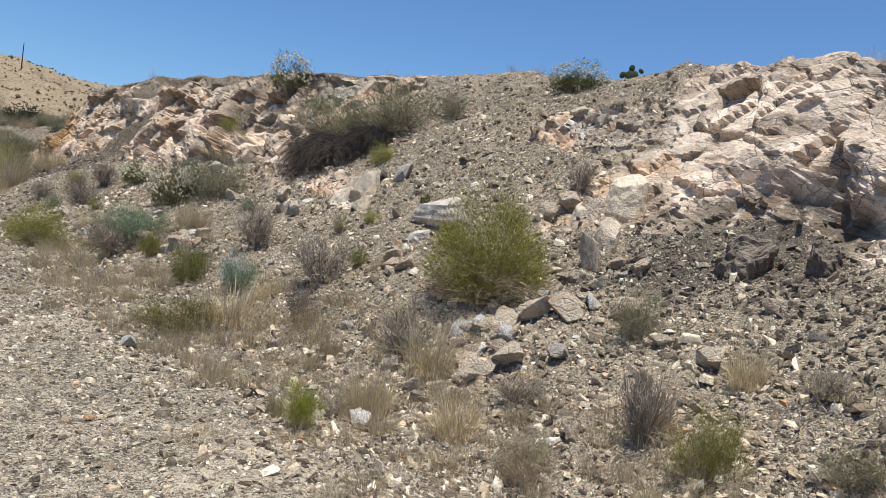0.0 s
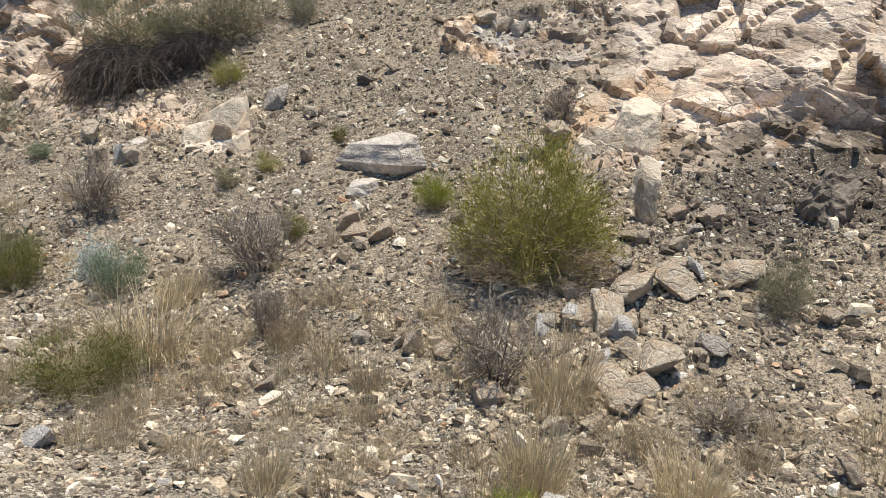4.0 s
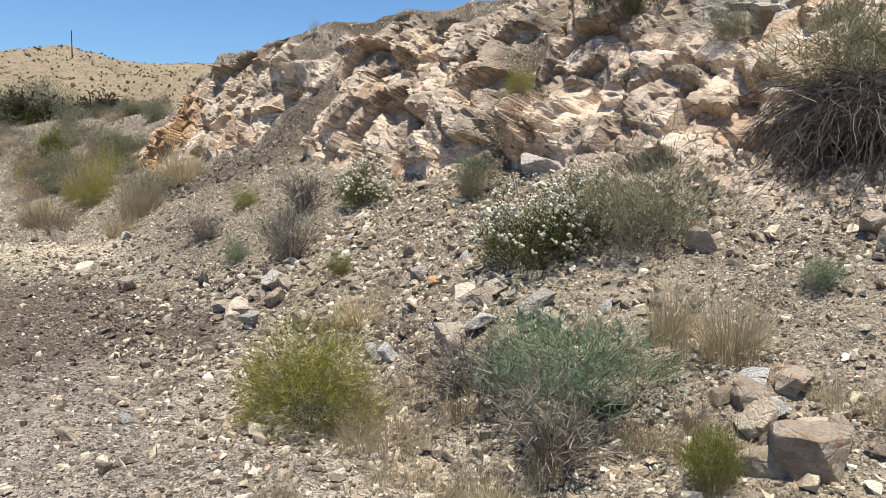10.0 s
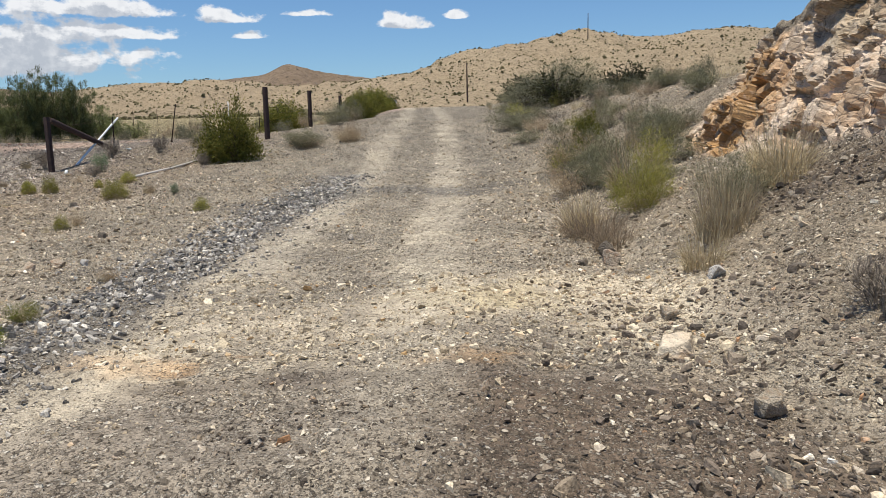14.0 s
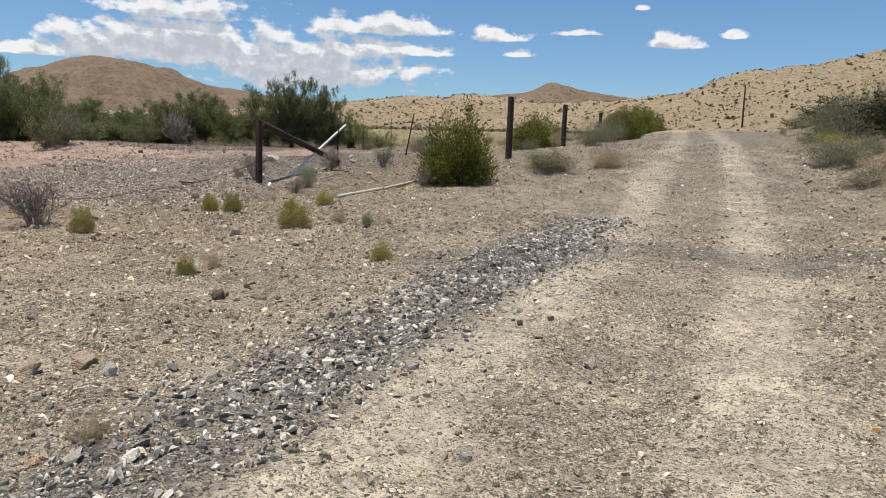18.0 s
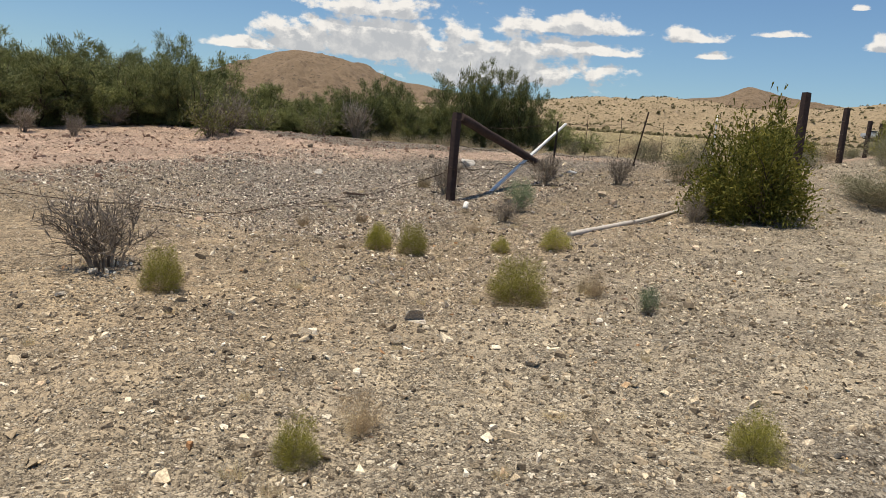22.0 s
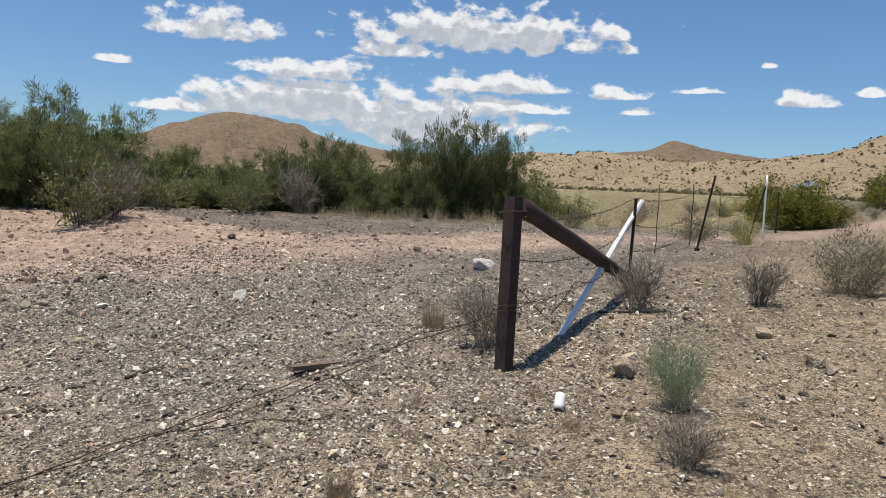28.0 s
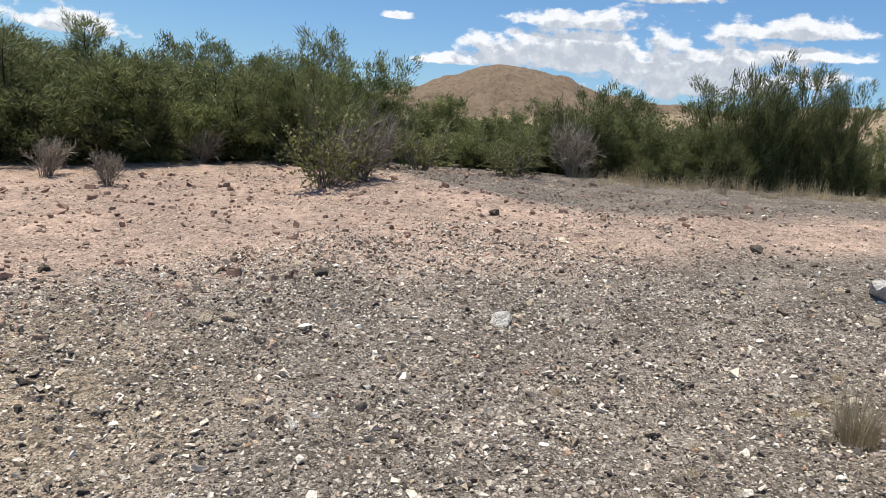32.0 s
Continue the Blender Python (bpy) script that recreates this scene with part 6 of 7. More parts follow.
def cylinder_mesh(name, a, b, r0, r1, mat, sides=14, rings=14, wobble=0.0, seed=0, hollow=0.0):
    """A round bar from a to b with worn ends; hollow: the bore of a pipe."""
    a, b = Vector(a), Vector(b)
    d = b - a
    q = d.to_track_quat("Z", "Y").to_matrix()
    bm = bmesh.new()
    loops = []
    prof = [(0.0, 0.9)] + [(i / rings, 1.0) for i in range(1, rings)] + [(1.0, 0.93)]
    for s, k in prof:
        r = (r0 + (r1 - r0) * s) * k
        ring = []
        for i in range(sides):
            t = 2 * math.pi * i / sides
            p = Vector((math.cos(t), math.sin(t), 0))
            w = 1 + wobble * noise.noise(Vector((math.cos(t) * 1.5, math.sin(t) * 1.5, s * d.length * 2.0 + seed)))
            ring.append(bm.verts.new(a + q @ (p * r * w + Vector((0, 0, s * d.length)))))
        loops.append(ring)
    for u, v in zip(loops, loops[1:]):
        for i in range(sides):
            bm.faces.new((u[i], u[(i + 1) % sides], v[(i + 1) % sides], v[i]))
    if hollow:
        inner = [[bm.verts.new(a + q @ (Vector((math.cos(2 * math.pi * i / sides), math.sin(2 * math.pi * i / sides), 0)) * r0 * hollow + Vector((0, 0, s)))) for i in range(sides)] for s in (0, d.length * 0.3)]
        for i in range(sides):
            j = (i + 1) % sides
            bm.faces.new((loops[0][j], loops[0][i], inner[0][i], inner[0][j]))
            bm.faces.new((inner[0][j], inner[0][i], inner[1][i], inner[1][j]))
        bm.faces.new(list(reversed(inner[1])))
    else:
        bm.faces.new(list(reversed(loops[0])))
    bm.faces.new(loops[-1])
    me = bpy.data.meshes.new(name)
    bm.to_mesh(me)
    bm.free()
    me.materials.append(mat)
    for p in me.polygons:
        p.use_smooth = len(p.vertices) == 4
    return me


def square_post(name, base, h, w, mat, lean=(0, 0), seed=0):
    """A rough-sawn post with worn corners and a weathered top."""
    bm = bmesh.new()
    rings, n = 16, 12
    loops = []
    for k in range(rings + 1):
        s = k / rings
        ring = []
        for i in range(n):
            t = 2 * math.pi * (i + 0.5) / n
            c, sn = math.cos(t), math.sin(t)
            m = max(abs(c), abs(sn)) ** 0.75
            r = w * 0.5 / m * (1 + 0.06 * noise.noise(Vector((c * 2, sn * 2, s * 5 + seed)))) * (0.94 if k == rings else 1)
            ring.append(bm.verts.new(Vector(base) + Vector((c * r + lean[0] * s * h, sn * r + lean[1] * s * h, -0.15 + s * (h + 0.15) + (0.012 * noise.noise(Vector((c * 3, sn * 3, seed))) if k == rings else 0)))))
        loops.append(ring)
    for u, v in zip(loops, loops[1:]):
        for i in range(n):
            bm.faces.new((u[i], u[(i + 1) % n], v[(i + 1) % n], v[i]))
    bm.faces.new(loops[-1])
    bm.faces.new(list(reversed(loops[0])))
    me = bpy.data.meshes.new(name)
    bm.to_mesh(me)
    bm.free()
    me.materials.append(mat)
    return me


def wire_mesh(name, points, r=0.0035, sag=0.0, barbs=0.12, seed=0):
    """Barbed wire through the points, with short barbs wound on it."""
    rs = np.random.default_rng(seed)
    path = []
    for a, b in zip(points, points[1:]):
        a, b = np.array(a, float), np.array(b, float)
        n = max(4, int(np.linalg.norm(b - a) / 0.15))
        for i in range(n):
            s = i / n
            p = a + (b - a) * s + rs.normal(0, 0.006, 3)
            p[2] -= sag * 4 * s * (1 - s)
            path.append(p)
    path.append(np.array(points[-1], float))
    path = np.array(path)
    chunks = [tubes(path[None], np.full((1, len(path)), r), 5)]
    cum = np.concatenate([[0], np.cumsum(np.linalg.norm(np.diff(path, axis=0), axis=1))])
    at = np.arange(0.05, cum[-1], barbs)
    mid = np.stack([np.interp(at, cum, path[:, k]) for k in range(3)], 1)
    if len(mid):
        for _ in range(2):
            d = rs.normal(size=(len(mid), 3))
            d /= np.linalg.norm(d, axis=1, keepdims=True)
            bp = np.stack([mid - d * 0.014, mid, mid + d * 0.014], 1)
            chunks.append(tubes(bp, np.full((len(mid), 3), r * 0.8), 3))
    v, f = joined(chunks)
    return mesh_from(name, v, f, (WIRE,))


corner = on_ground(-25.52, 15.94)
post = tagged(new("corner_post", square_post("corner_post", (0, 0, 0), 1.30, 0.108, WOOD, (0.0, 0.0), 3)), "dark weathered square wooden fence corner post", "fence post", group="wooden fence posts")
post.matrix_world = Matrix.Translation(corner) @ Matrix.Rotation(radians(25), 4, "Z")
brace_foot = on_ground(-27.75, 18.55)
brace = tagged(new("brace_log", cylinder_mesh("brace_log", corner + Vector((-0.05, 0.07, 1.24)), brace_foot + Vector((0, 0, 0.10)), 0.072, 0.066, WOOD, 14, 26, 0.18, 5)), "dark wooden brace log leaning from the corner post", "fence brace")
wraps = wire_mesh("wire_wrap", [tuple(corner + Vector((0.105 * math.cos(a), 0.105 * math.sin(a), 0.42 + 0.004 * i))) for i, a in enumerate(np.linspace(0.4, 13, 22))], 0.003, 0, 9)
tagged(new("wire_wrap", wraps), "rusty wire wound round the corner post", "wire", group="fence wires")
wraps2 = wire_mesh("wire_wrap", [tuple(corner + Vector((0.105 * math.cos(a), 0.105 * math.sin(a), 1.15 + 0.004 * i))) for i, a in enumerate(np.linspace(0.4, 10, 18))], 0.003, 0, 9)
tagged(new("wire_wrap", wraps2), "rusty wire wound round the corner post", "wire", group="fence wires")

pole_a = on_ground(-26.18, 16.76)
tagged(new("white_pole", cylinder_mesh("white_pole", pole_a + Vector((0, 0, -0.04)), (-28.02, 18.82, 2.90), 0.03, 0.027, WHITE, 16, 12, 0.02)), "white plastic pole leaning across the fence brace", "pole")
stub = on_ground(-27.86, 18.98)
tagged(new("white_pipe", cylinder_mesh("white_pipe", stub + Vector((0.12, -0.11, 0.05)), stub + Vector((-0.16, 0.16, 0.02)), 0.027, 0.027, WHITE, 16, 6, 0, 0, 0.75)), "short white plastic pipe lying by the brace", "pipe")
cap = on_ground(-24.6, 15.9)
tagged(new("white_pipe", cylinder_mesh("white_pipe", cap + Vector((0.035, -0.02, 0.0)), cap + Vector((-0.02, 0.02, 0.085)), 0.036, 0.032, WHITE, 14, 4, 0, 0, 0.7)), "short white plastic pipe stub standing in the gravel", "pipe")
rod_a, rod_b = on_ground(-22.75, 16.62), on_ground(-24.2, 19.05)
mid = (rod_a + rod_b) / 2
mid.z = height_at(mid.x, mid.y)[0] + 0.03
for a, b, r in ((rod_a + Vector((0, 0, 0.02)), mid, 0.034), (mid + Vector((-0.03, 0.05, 0)), rod_b + Vector((0, 0, 0.02)), 0.027)):
    tagged(new("fallen_pole", cylinder_mesh("fallen_pole", a, b, r, r * 0.9, GREYWOOD, 12, 16, 0.12, 8)), "pale weathered pole lying on the gravel", "pole", group="fallen poles")
p, q = on_ground(-25.72, 14.38), on_ground(-26.13, 14.92)
bmx = bmesh.new()
bmesh.ops.create_cube(bmx, size=1)
bmesh.ops.scale(bmx, vec=((q - p).length, 0.065, 0.03), verts=bmx.verts)
bmesh.ops.subdivide_edges(bmx, edges=bmx.edges, cuts=5, use_grid_fill=True)
for vtx in bmx.verts:
    vtx.co += Vector((0.02, 0.006, 0.006)) * noise.noise(vtx.co * 9)
me = bpy.data.meshes.new("plank")
bmx.to_mesh(me)
bmx.free()
me.materials.append(plain("brown_board", (0.16, 0.115, 0.085), 0.9, 0.4, 25.0, relief=0.004))
plank = tagged(new("plank", me), "short brown weathered board lying on gravel", "board")
plank.matrix_world = Matrix.Translation((p + q) / 2 + Vector((0, 0, 0.025))) @ Matrix.Rotation(math.atan2(q.y - p.y, q.x - p.x), 4, "Z") @ Matrix.Rotation(0.08, 4, "Y")
for a, b in (((-26.1, 13.3), (-26.25, 13.55)), ((-26.9, 17.6), (-26.6, 18.2))):
    pa, pb = on_ground(*a), on_ground(*b)
    tagged(new("dead_stick", cylinder_mesh("dead_stick", pa + Vector((0, 0, 0.012)), pb + Vector((0, 0, 0.012)), 0.013, 0.006, DARKTWIG, 8, 12, 0.4, 2)), "dark dead stick lying on gravel", "stick", group="dead sticks")


def bevelled_box(name, size, at, mat, bev):
    bm = bmesh.new()
    bmesh.ops.create_cube(bm, size=1)
    bmesh.ops.scale(bm, vec=size, verts=bm.verts)
    bmesh.ops.bevel(bm, geom=list(bm.edges), offset=bev, segments=1, affect="EDGES")
    bmesh.ops.translate(bm, vec=at, verts=bm.verts)
    me = bpy.data.meshes.new(name)
    bm.to_mesh(me)
    bm.free()
    me.materials.append(mat)
    return me


def t_post(x, y, h, lean, label="thin rusty steel fence post"):
    """A studded steel post with a T section, a spade plate below and wire clips."""
    base = on_ground(x, y)
    holder = new("steel_post")
    bm = bmesh.new()
    for sx, sy, ox, oy in ((0.035, 0.005, 0, 0), (0.005, 0.034, 0, 0.0195)):
        res = bmesh.ops.create_cube(bm, size=1)
        bmesh.ops.scale(bm, vec=(sx, sy, h + 0.12), verts=res["verts"])
        bmesh.ops.translate(bm, vec=(ox, oy, (h - 0.12) / 2), verts=res["verts"])
    for i in range(int(h / 0.055)):
        res = bmesh.ops.create_cube(bm, size=1)
        bmesh.ops.scale(bm, vec=(0.018, 0.010, 0.014), verts=res["verts"])
        bmesh.ops.translate(bm, vec=(0, -0.0075, 0.05 + i * 0.055), verts=res["verts"])
    me = bpy.data.meshes.new("shaft")
    bm.to_mesh(me)
    bm.free()
    me.materials.append(STEEL)
    part("shaft", me, holder)
    part("anchor_plate", bevelled_box("anchor_plate", (0.09, 0.004, 0.10), (0, 0.01, 0.0), STEEL, 0.001), holder)
    holder.matrix_world = Matrix.Translation(base) @ Matrix.Rotation(lean[0], 4, "X") @ Matrix.Rotation(lean[1], 4, "Y") @ Matrix.Rotation(0.6, 4, "Z")
    return tagged(holder, label, "fence post", group="steel fence posts")


LINE = [(-27.75, 18.52, 1.05, (0.0, 0.04)), (-30.75, 21.9, 1.3, (-0.16, 0.06)), (-33.6, 25.6, 1.3, (-0.22, 0.08)), (-37.5, 30.2, 1.2, (0, 0)), (-41.5, 35.2, 1.2, (0, 0.03)), (-46, 40, 1.2, (0, 0))]
marker = on_ground(-33.75, 26.15)
tagged(new("white_pole", cylinder_mesh("white_pole", marker - Vector((0, 0, 0.1)), marker + Vector((0.02, -0.03, 1.45)), 0.022, 0.02, WHITE, 10, 6, 0.02)), "thin white plastic pole standing by the wire fence", "pole")
for x, y, h, lean in LINE:
    t_post(x, y, h, lean)
for x, y in ((-29.7, 20.9), (-28.9, 19.7), (-31.9, 23.3)):        # twisted wire stays
    b = on_ground(x, y)
    tagged(new("wire_stay", wire_mesh("wire_stay", [tuple(b + Vector((0, 0, 0.18))), tuple(b + Vector((0.02, 0, 0.6))), tuple(b + Vector((-0.02, 0.01, 1.12)))], 0.006, 0, 9)), "twisted wire stay hanging in the fence", "wire", group="fence wires")
tops = [corner + Vector((-0.06, 0.06, 0))] + [on_ground(x, y) for x, y, _, _ in LINE]
for k, (h, sag) in enumerate(((1.0, 0.10), (0.72, 0.16), (0.42, 0.12))):
    tagged(new("barbed_wire", wire_mesh("barbed_wire", [tuple(t + Vector((0.01, 0, h * (1.05 if i else 1.15)))) for i, t in enumerate(tops)], 0.0032, sag, 0.13, k)), "sagging rusty barbed wire strand of the fence", "wire", group="fence wires")
for k, pts in enumerate(([(-25.55, 15.86, 0.42), (-25.85, 15.35, 0.22), (-25.42, 14.55, 0.04), (-25.06, 14.04, 0.05), (-24.69, 13.54, 0.09), (-24.5, 12.84, 0.05), (-24.62, 11.8, 0.12), (-25.3, 10.7, 0.10), (-26.0, 9.4, 0.22)],
                         [(-25.55, 15.86, 0.44), (-25.95, 15.2, 0.10), (-25.5, 14.45, 0.06), (-25.2, 13.9, 0.03), (-24.72, 13.3, 0.08), (-24.3, 12.6, 0.03), (-24.2, 11.6, 0.2), (-24.7, 10.4, 0.25), (-25.2, 9.2, 0.3)],
                         [(-25.6, 14.7, 0.03), (-25.2, 14.75, 0.05), (-24.9, 14.5, 0.02), (-25.0, 14.1, 0.02), (-24.85, 13.7, 0.03)],
                         [(-25.6, 15.9, 0.78), (-25.75, 16.4, 0.3), (-26.2, 16.9, 0.45), (-27.0, 17.8, 0.4)])):
    tagged(new("barbed_wire", wire_mesh("barbed_wire", [tuple(on_ground(x, y) + Vector((0, 0, z))) for x, y, z in pts], 0.0036, 0.02, 0.13, 20 + k)), "loose rusty barbed wire fallen on the gravel", "wire", group="fence wires")

# wooden posts along the road
for i, (u, v, h) in enumerate(((34.6, -5.75, 1.62), (42.5, -6.0, 1.5), (52, -6.3, 1.4), (58, -6.4, 1.4), (64, -6.6, 1.4), (70, -6.8, 1.4), (77, -7, 1.4), (85, -7.2, 1.4))):
    x, y = to_xy(u, v)
    ob = tagged(new("fence_post", square_post("fence_post", (0, 0, 0), h, 0.13, WOOD, (0.01, 0.0), i)), "tall dark wooden fence post beside the road", "fence post", group="wooden fence posts")
    ob.matrix_world = Matrix.Translation(on_ground(x, y))
row = [on_ground(*to_xy(u, v)) for u, v in ((34.6, -5.75), (42.5, -6.0), (52, -6.3), (58, -6.4), (64, -6.6), (70, -6.8), (77, -7), (85, -7.2))]
for k, h in enumerate((1.15, 0.8, 0.45)):
    tagged(new("barbed_wire", wire_mesh("barbed_wire", [tuple(t + Vector((0, 0, h))) for t in row], 0.0032, 0.05, 0.5, 40 + k)), "barbed wire strand strung along the road fence", "wire", group="fence wires")

# ---- tamarisk thicket ----
def tamarisk_pattern(seed, n=22, thick=1300):
    """A many-stemmed tree of upright feathery plumes, one high and one wide."""
    global rng
    keep, rng = rng, np.random.default_rng(seed)
    limbs = fan(n, 1.15, 6, curl=0.0, base=0.16, lo=0.45, hi=1.0)
    low = fan(n // 2, 1.45, 6, curl=0.1, base=0.2, lo=0.3, hi=0.55)
    limbs = np.concatenate([limbs, low])
    n = len(limbs)
    twigs = shoots(limbs, 7, 0.15, 0.4, 3, 0.12)
    dead = shoots(low, 10, 0.2, 0.6, 3, 0.1)
    tufts = n * 17                                            # tufts of sprays along every limb
    i = rng.integers(n, size=tufts)
    s = rng.uniform(0.04, 1.0, tufts) ** 0.9 * 4.999
    k = np.minimum(s.astype(int), 4)
    axis = limbs[i, k + 1] - limbs[i, k]
    at = limbs[i, k] + axis * (s - k)[:, None]
    axis /= np.maximum(np.linalg.norm(axis, axis=1, keepdims=True), 1e-9)
    rad = rng.normal(size=(tufts, 3))
    rad /= np.linalg.norm(rad, axis=1, keepdims=True)
    far = (0.02 + 0.15 * np.sin(np.clip(s / 5, 0, 1) ** 0.75 * math.pi * 0.9)) * np.sqrt(rng.uniform(0, 1, tufts))
    heart = at + rad * far[:, None]
    out_dir = axis * 0.5 + rad * 0.55 + (0, 0, 0.35)
    j = rng.integers(tufts, size=n * thick)
    p0 = heart[j] + rng.normal(0, 0.02, (len(j), 3)) * (1, 1, 1.5)
    d = out_dir[j] + rng.normal(0, 0.35, (len(j), 3))
    d /= np.linalg.norm(d, axis=1, keepdims=True)
    ln = rng.uniform(0.02, 0.05, len(j))
    sprays = np.stack([p0, p0 + d * ln[:, None]], 1)
    sprays[..., 2] = np.maximum(sprays[..., 2], 0.01)
    w = np.repeat(np.array([[1.0, 0.3]]), len(sprays), 0) * 0.0029
    wood = joined([tubes(limbs, taper(n, 6, 0.0075, 0.1), 5), ribbons(twigs, taper(len(twigs), 3, 0.001, 0.4)), ribbons(dead, taper(len(dead), 3, 0.003, 0.4))])
    out = [("trunk", mesh_q("trunk", wood, BARK), "dark brown forking trunk"), ("crown", mesh_q("crown", slivers(sprays, w), TAMAR), "feathery green sprays with gaps")]
    rng = keep
    return out


PATTERNS["tamarisk"] = [fitted(tamarisk_pattern(s)) for s in (3, 4, 5, 6)]
PATTERNS["tamarisk_back"] = [fitted(tamarisk_pattern(8, 16, 500))]
LABELS["tamarisk"] = LABELS["tamarisk_back"] = ("tamarisk_tree", "bushy feathery green tamarisk tree in the thicket", "tree")
EYE_END = (-23.55, 13.77)


def seen_place(az, dist):
    return EYE_END[0] - math.sin(radians(az)) * dist, EYE_END[1] + math.cos(radians(az)) * dist


# azimuth, distance, width, height of the top above the datum
for az, dist, w, top in [(136, 18, 5.4, 4.6), (129.9, 18, 4.7, 4.5), (126.5, 18, 4.3, 4.4), (123.4, 18, 3.9, 4.2), (119.7, 17, 3.4, 3.81), (118.4, 20, 2.6, 4.58), (115.5, 20, 2.8, 4.77), (112.5, 17, 2.5, 3.9), (110.7, 19, 2.8, 4.76), (106.6, 17.5, 2.6, 4.19), (104.2, 19, 2.3, 4.32), (101.1, 19, 2.7, 5.0), (98.7, 17, 1.9, 4.09), (96.7, 18.5, 2.4, 4.69),
                         (93.5, 18.5, 2.2, 3.7), (90.9, 19, 2.3, 3.76), (87.2, 19.5, 2.3, 3.86), (83.2, 19, 2.1, 3.9), (79.3, 18.5, 2.4, 4.41), (77.4, 19, 1.9, 4.25), (74.8, 18, 2.0, 3.74), (72.2, 18.5, 1.7, 3.73), (69.6, 19, 2.1, 4.7), (66.7, 19.5, 2.0, 5.19), (64.3, 20, 1.9, 4.99), (62.3, 20, 1.4, 4.89), (60.0, 21, 1.7, 3.81), (57, 23, 2.0, 3.4),
                         (118, 23, 5, 4.0), (108, 22, 4.6, 4.1), (99, 22.5, 4.4, 4.1), (92, 22, 3.8, 3.6), (83, 22, 3.6, 3.5), (74, 22, 3.6, 3.5), (65.5, 23, 3.6, 3.8),
                         (99.5, 13.2, 1.7, 3.9), (104, 14.6, 2.4, 3.9), (109.5, 14.6, 2.8, 3.9), (115, 14.8, 2.8, 3.8), (121, 15, 3.0, 3.9), (127, 15, 3.2, 4.0), (116, 15.8, 2.4, 3.0), (109, 15.6, 2.6, 3.0), (103, 16.2, 2.2, 3.1), (92, 16.6, 1.8, 3.0), (86, 17, 1.8, 3.2)]:
    x, y = seen_place(az, dist)
    plant("tamarisk" if dist < 21.5 else "tamarisk_back", x, y, w * 1.15, (top - height_at(x, y)[0]) * 0.93, sink=0.02)
for az, dist, w, h in [(98.6, 10.6, 1.3, 1.35), (97.0, 11.2, 0.9, 1.2), (91.6, 13.4, 1.2, 1.15), (84.6, 14.0, 1.25, 0.95), (95.0, 13.2, 0.7, 0.8)]:
    plant("leafy", *seen_place(az, dist), w, h)
for az, dist, w, h in [(96.4, 10.9, 1.1, 0.85), (118, 12.5, 0.7, 0.6), (94.6, 13.6, 1.1, 1.1), (108, 13.4, 0.9, 0.6), (80, 16.5, 1.2, 1.2)]:
    plant("twig", *seen_place(az, dist), w, h)
for i in range(26):
    az = 79.5 - i * 1.05
    plant("straw_far", *seen_place(az, rng.uniform(14.6, 17.5) + i * 0.08), rng.uniform(0.35, 0.7), rng.uniform(0.25, 0.5))

# ---- scrub along the road and beyond the fence ----
LABELS["mesquite"] = ("mesquite_bush", "dark rounded mesquite bush beside the dirt road", "bush")
PATTERNS["mesquite"] = [leafy_pattern(foliage("mesquite_leaves", (0.05, 0.055, 0.026), (0.125, 0.12, 0.06)), DARKTWIG, 34, 22, 0.028), broom_pattern(GREY, 170, 1.25, 0.006, 4, DARKTWIG)]
PATTERNS["mesquite"] = [fitted(p) for p in PATTERNS["mesquite"]]
for u, v, w, h in [(40, 4.2, 2.6, 1.7), (42, 3.2, 2.4, 1.9), (44, 4.6, 3.0, 2.2), (46.5, 5.5, 3.2, 2.4), (48, 3.4, 2.4, 1.6), (52, 4.4, 3.0, 2.0), (57, 4.5, 3.0, 1.8), (63, 4.8, 3.0, 1.8), (70, 4.5, 3.2, 1.8), (80, 5, 4, 2.0), (38, 6.2, 1.8, 1.2), (36, 5.0, 1.6, 1.0)]:
    plant("mesquite", *to_xy(u, v), w, h * 0.72)
for u, v, w, h in [(40.5, -4.6, 1.3, 0.9), (43.5, -4.4, 1.5, 1.0), (47, -4.6, 1.6, 1.1), (51, -5, 1.8, 1.3), (56, -5.2, 2.0, 1.4), (61, -5.6, 2.2, 1.5), (67, -6, 2.4, 1.6), (74, -6.4, 2.6, 1.8), (50, -9, 2.4, 1.4), (57, -10.5, 2.6, 1.6)]:
    plant("creosote" if v < -4.5 and u > 45 else "grey", *to_xy(u, v), w, h, label="" if not (v < -4.5 and u > 45) else "dark green creosote bush along the road fence")
for i in range(46):
    u, v = rng.uniform(36.5, 80), rng.uniform(-16, -5.2)
    kind = ("grey_far", "dry_far", "yellow_far", "twig_far", "grey_far")[i % 5]
    plant(kind, *to_xy(u, v), rng.uniform(0.5, 1.3), rng.uniform(0.3, 0.75))
for i in range(90):
    u = rng.uniform(21.5, 60) if i % 2 else rng.uniform(21.5, 36)
    v = rng.uniform(1.9, 6.5) if u > 27 else rng.uniform(2.1, 4.6)
    kind = ("dry_far", "grey_far", "grey_far", "twig_far", "grey", "yellow_far", "grey_far", "straw_far")[i % 8]
    plant(kind, *to_xy(u, v), rng.uniform(0.45, 1.1), rng.uniform(0.3, 0.62))
for i in range(30):                                       # along the crest and the upper slope
    u = rng.uniform(-2, 24)
    vt_here = float(np.interp(u, PROFILES[:, 0], PROFILES[:, 4]))
    plant(("dry_tuft", "straw_far")[i % 2], *to_xy(u, vt_here + rng.uniform(0.1, 1.6)), rng.uniform(0.18, 0.35), rng.uniform(0.12, 0.3))


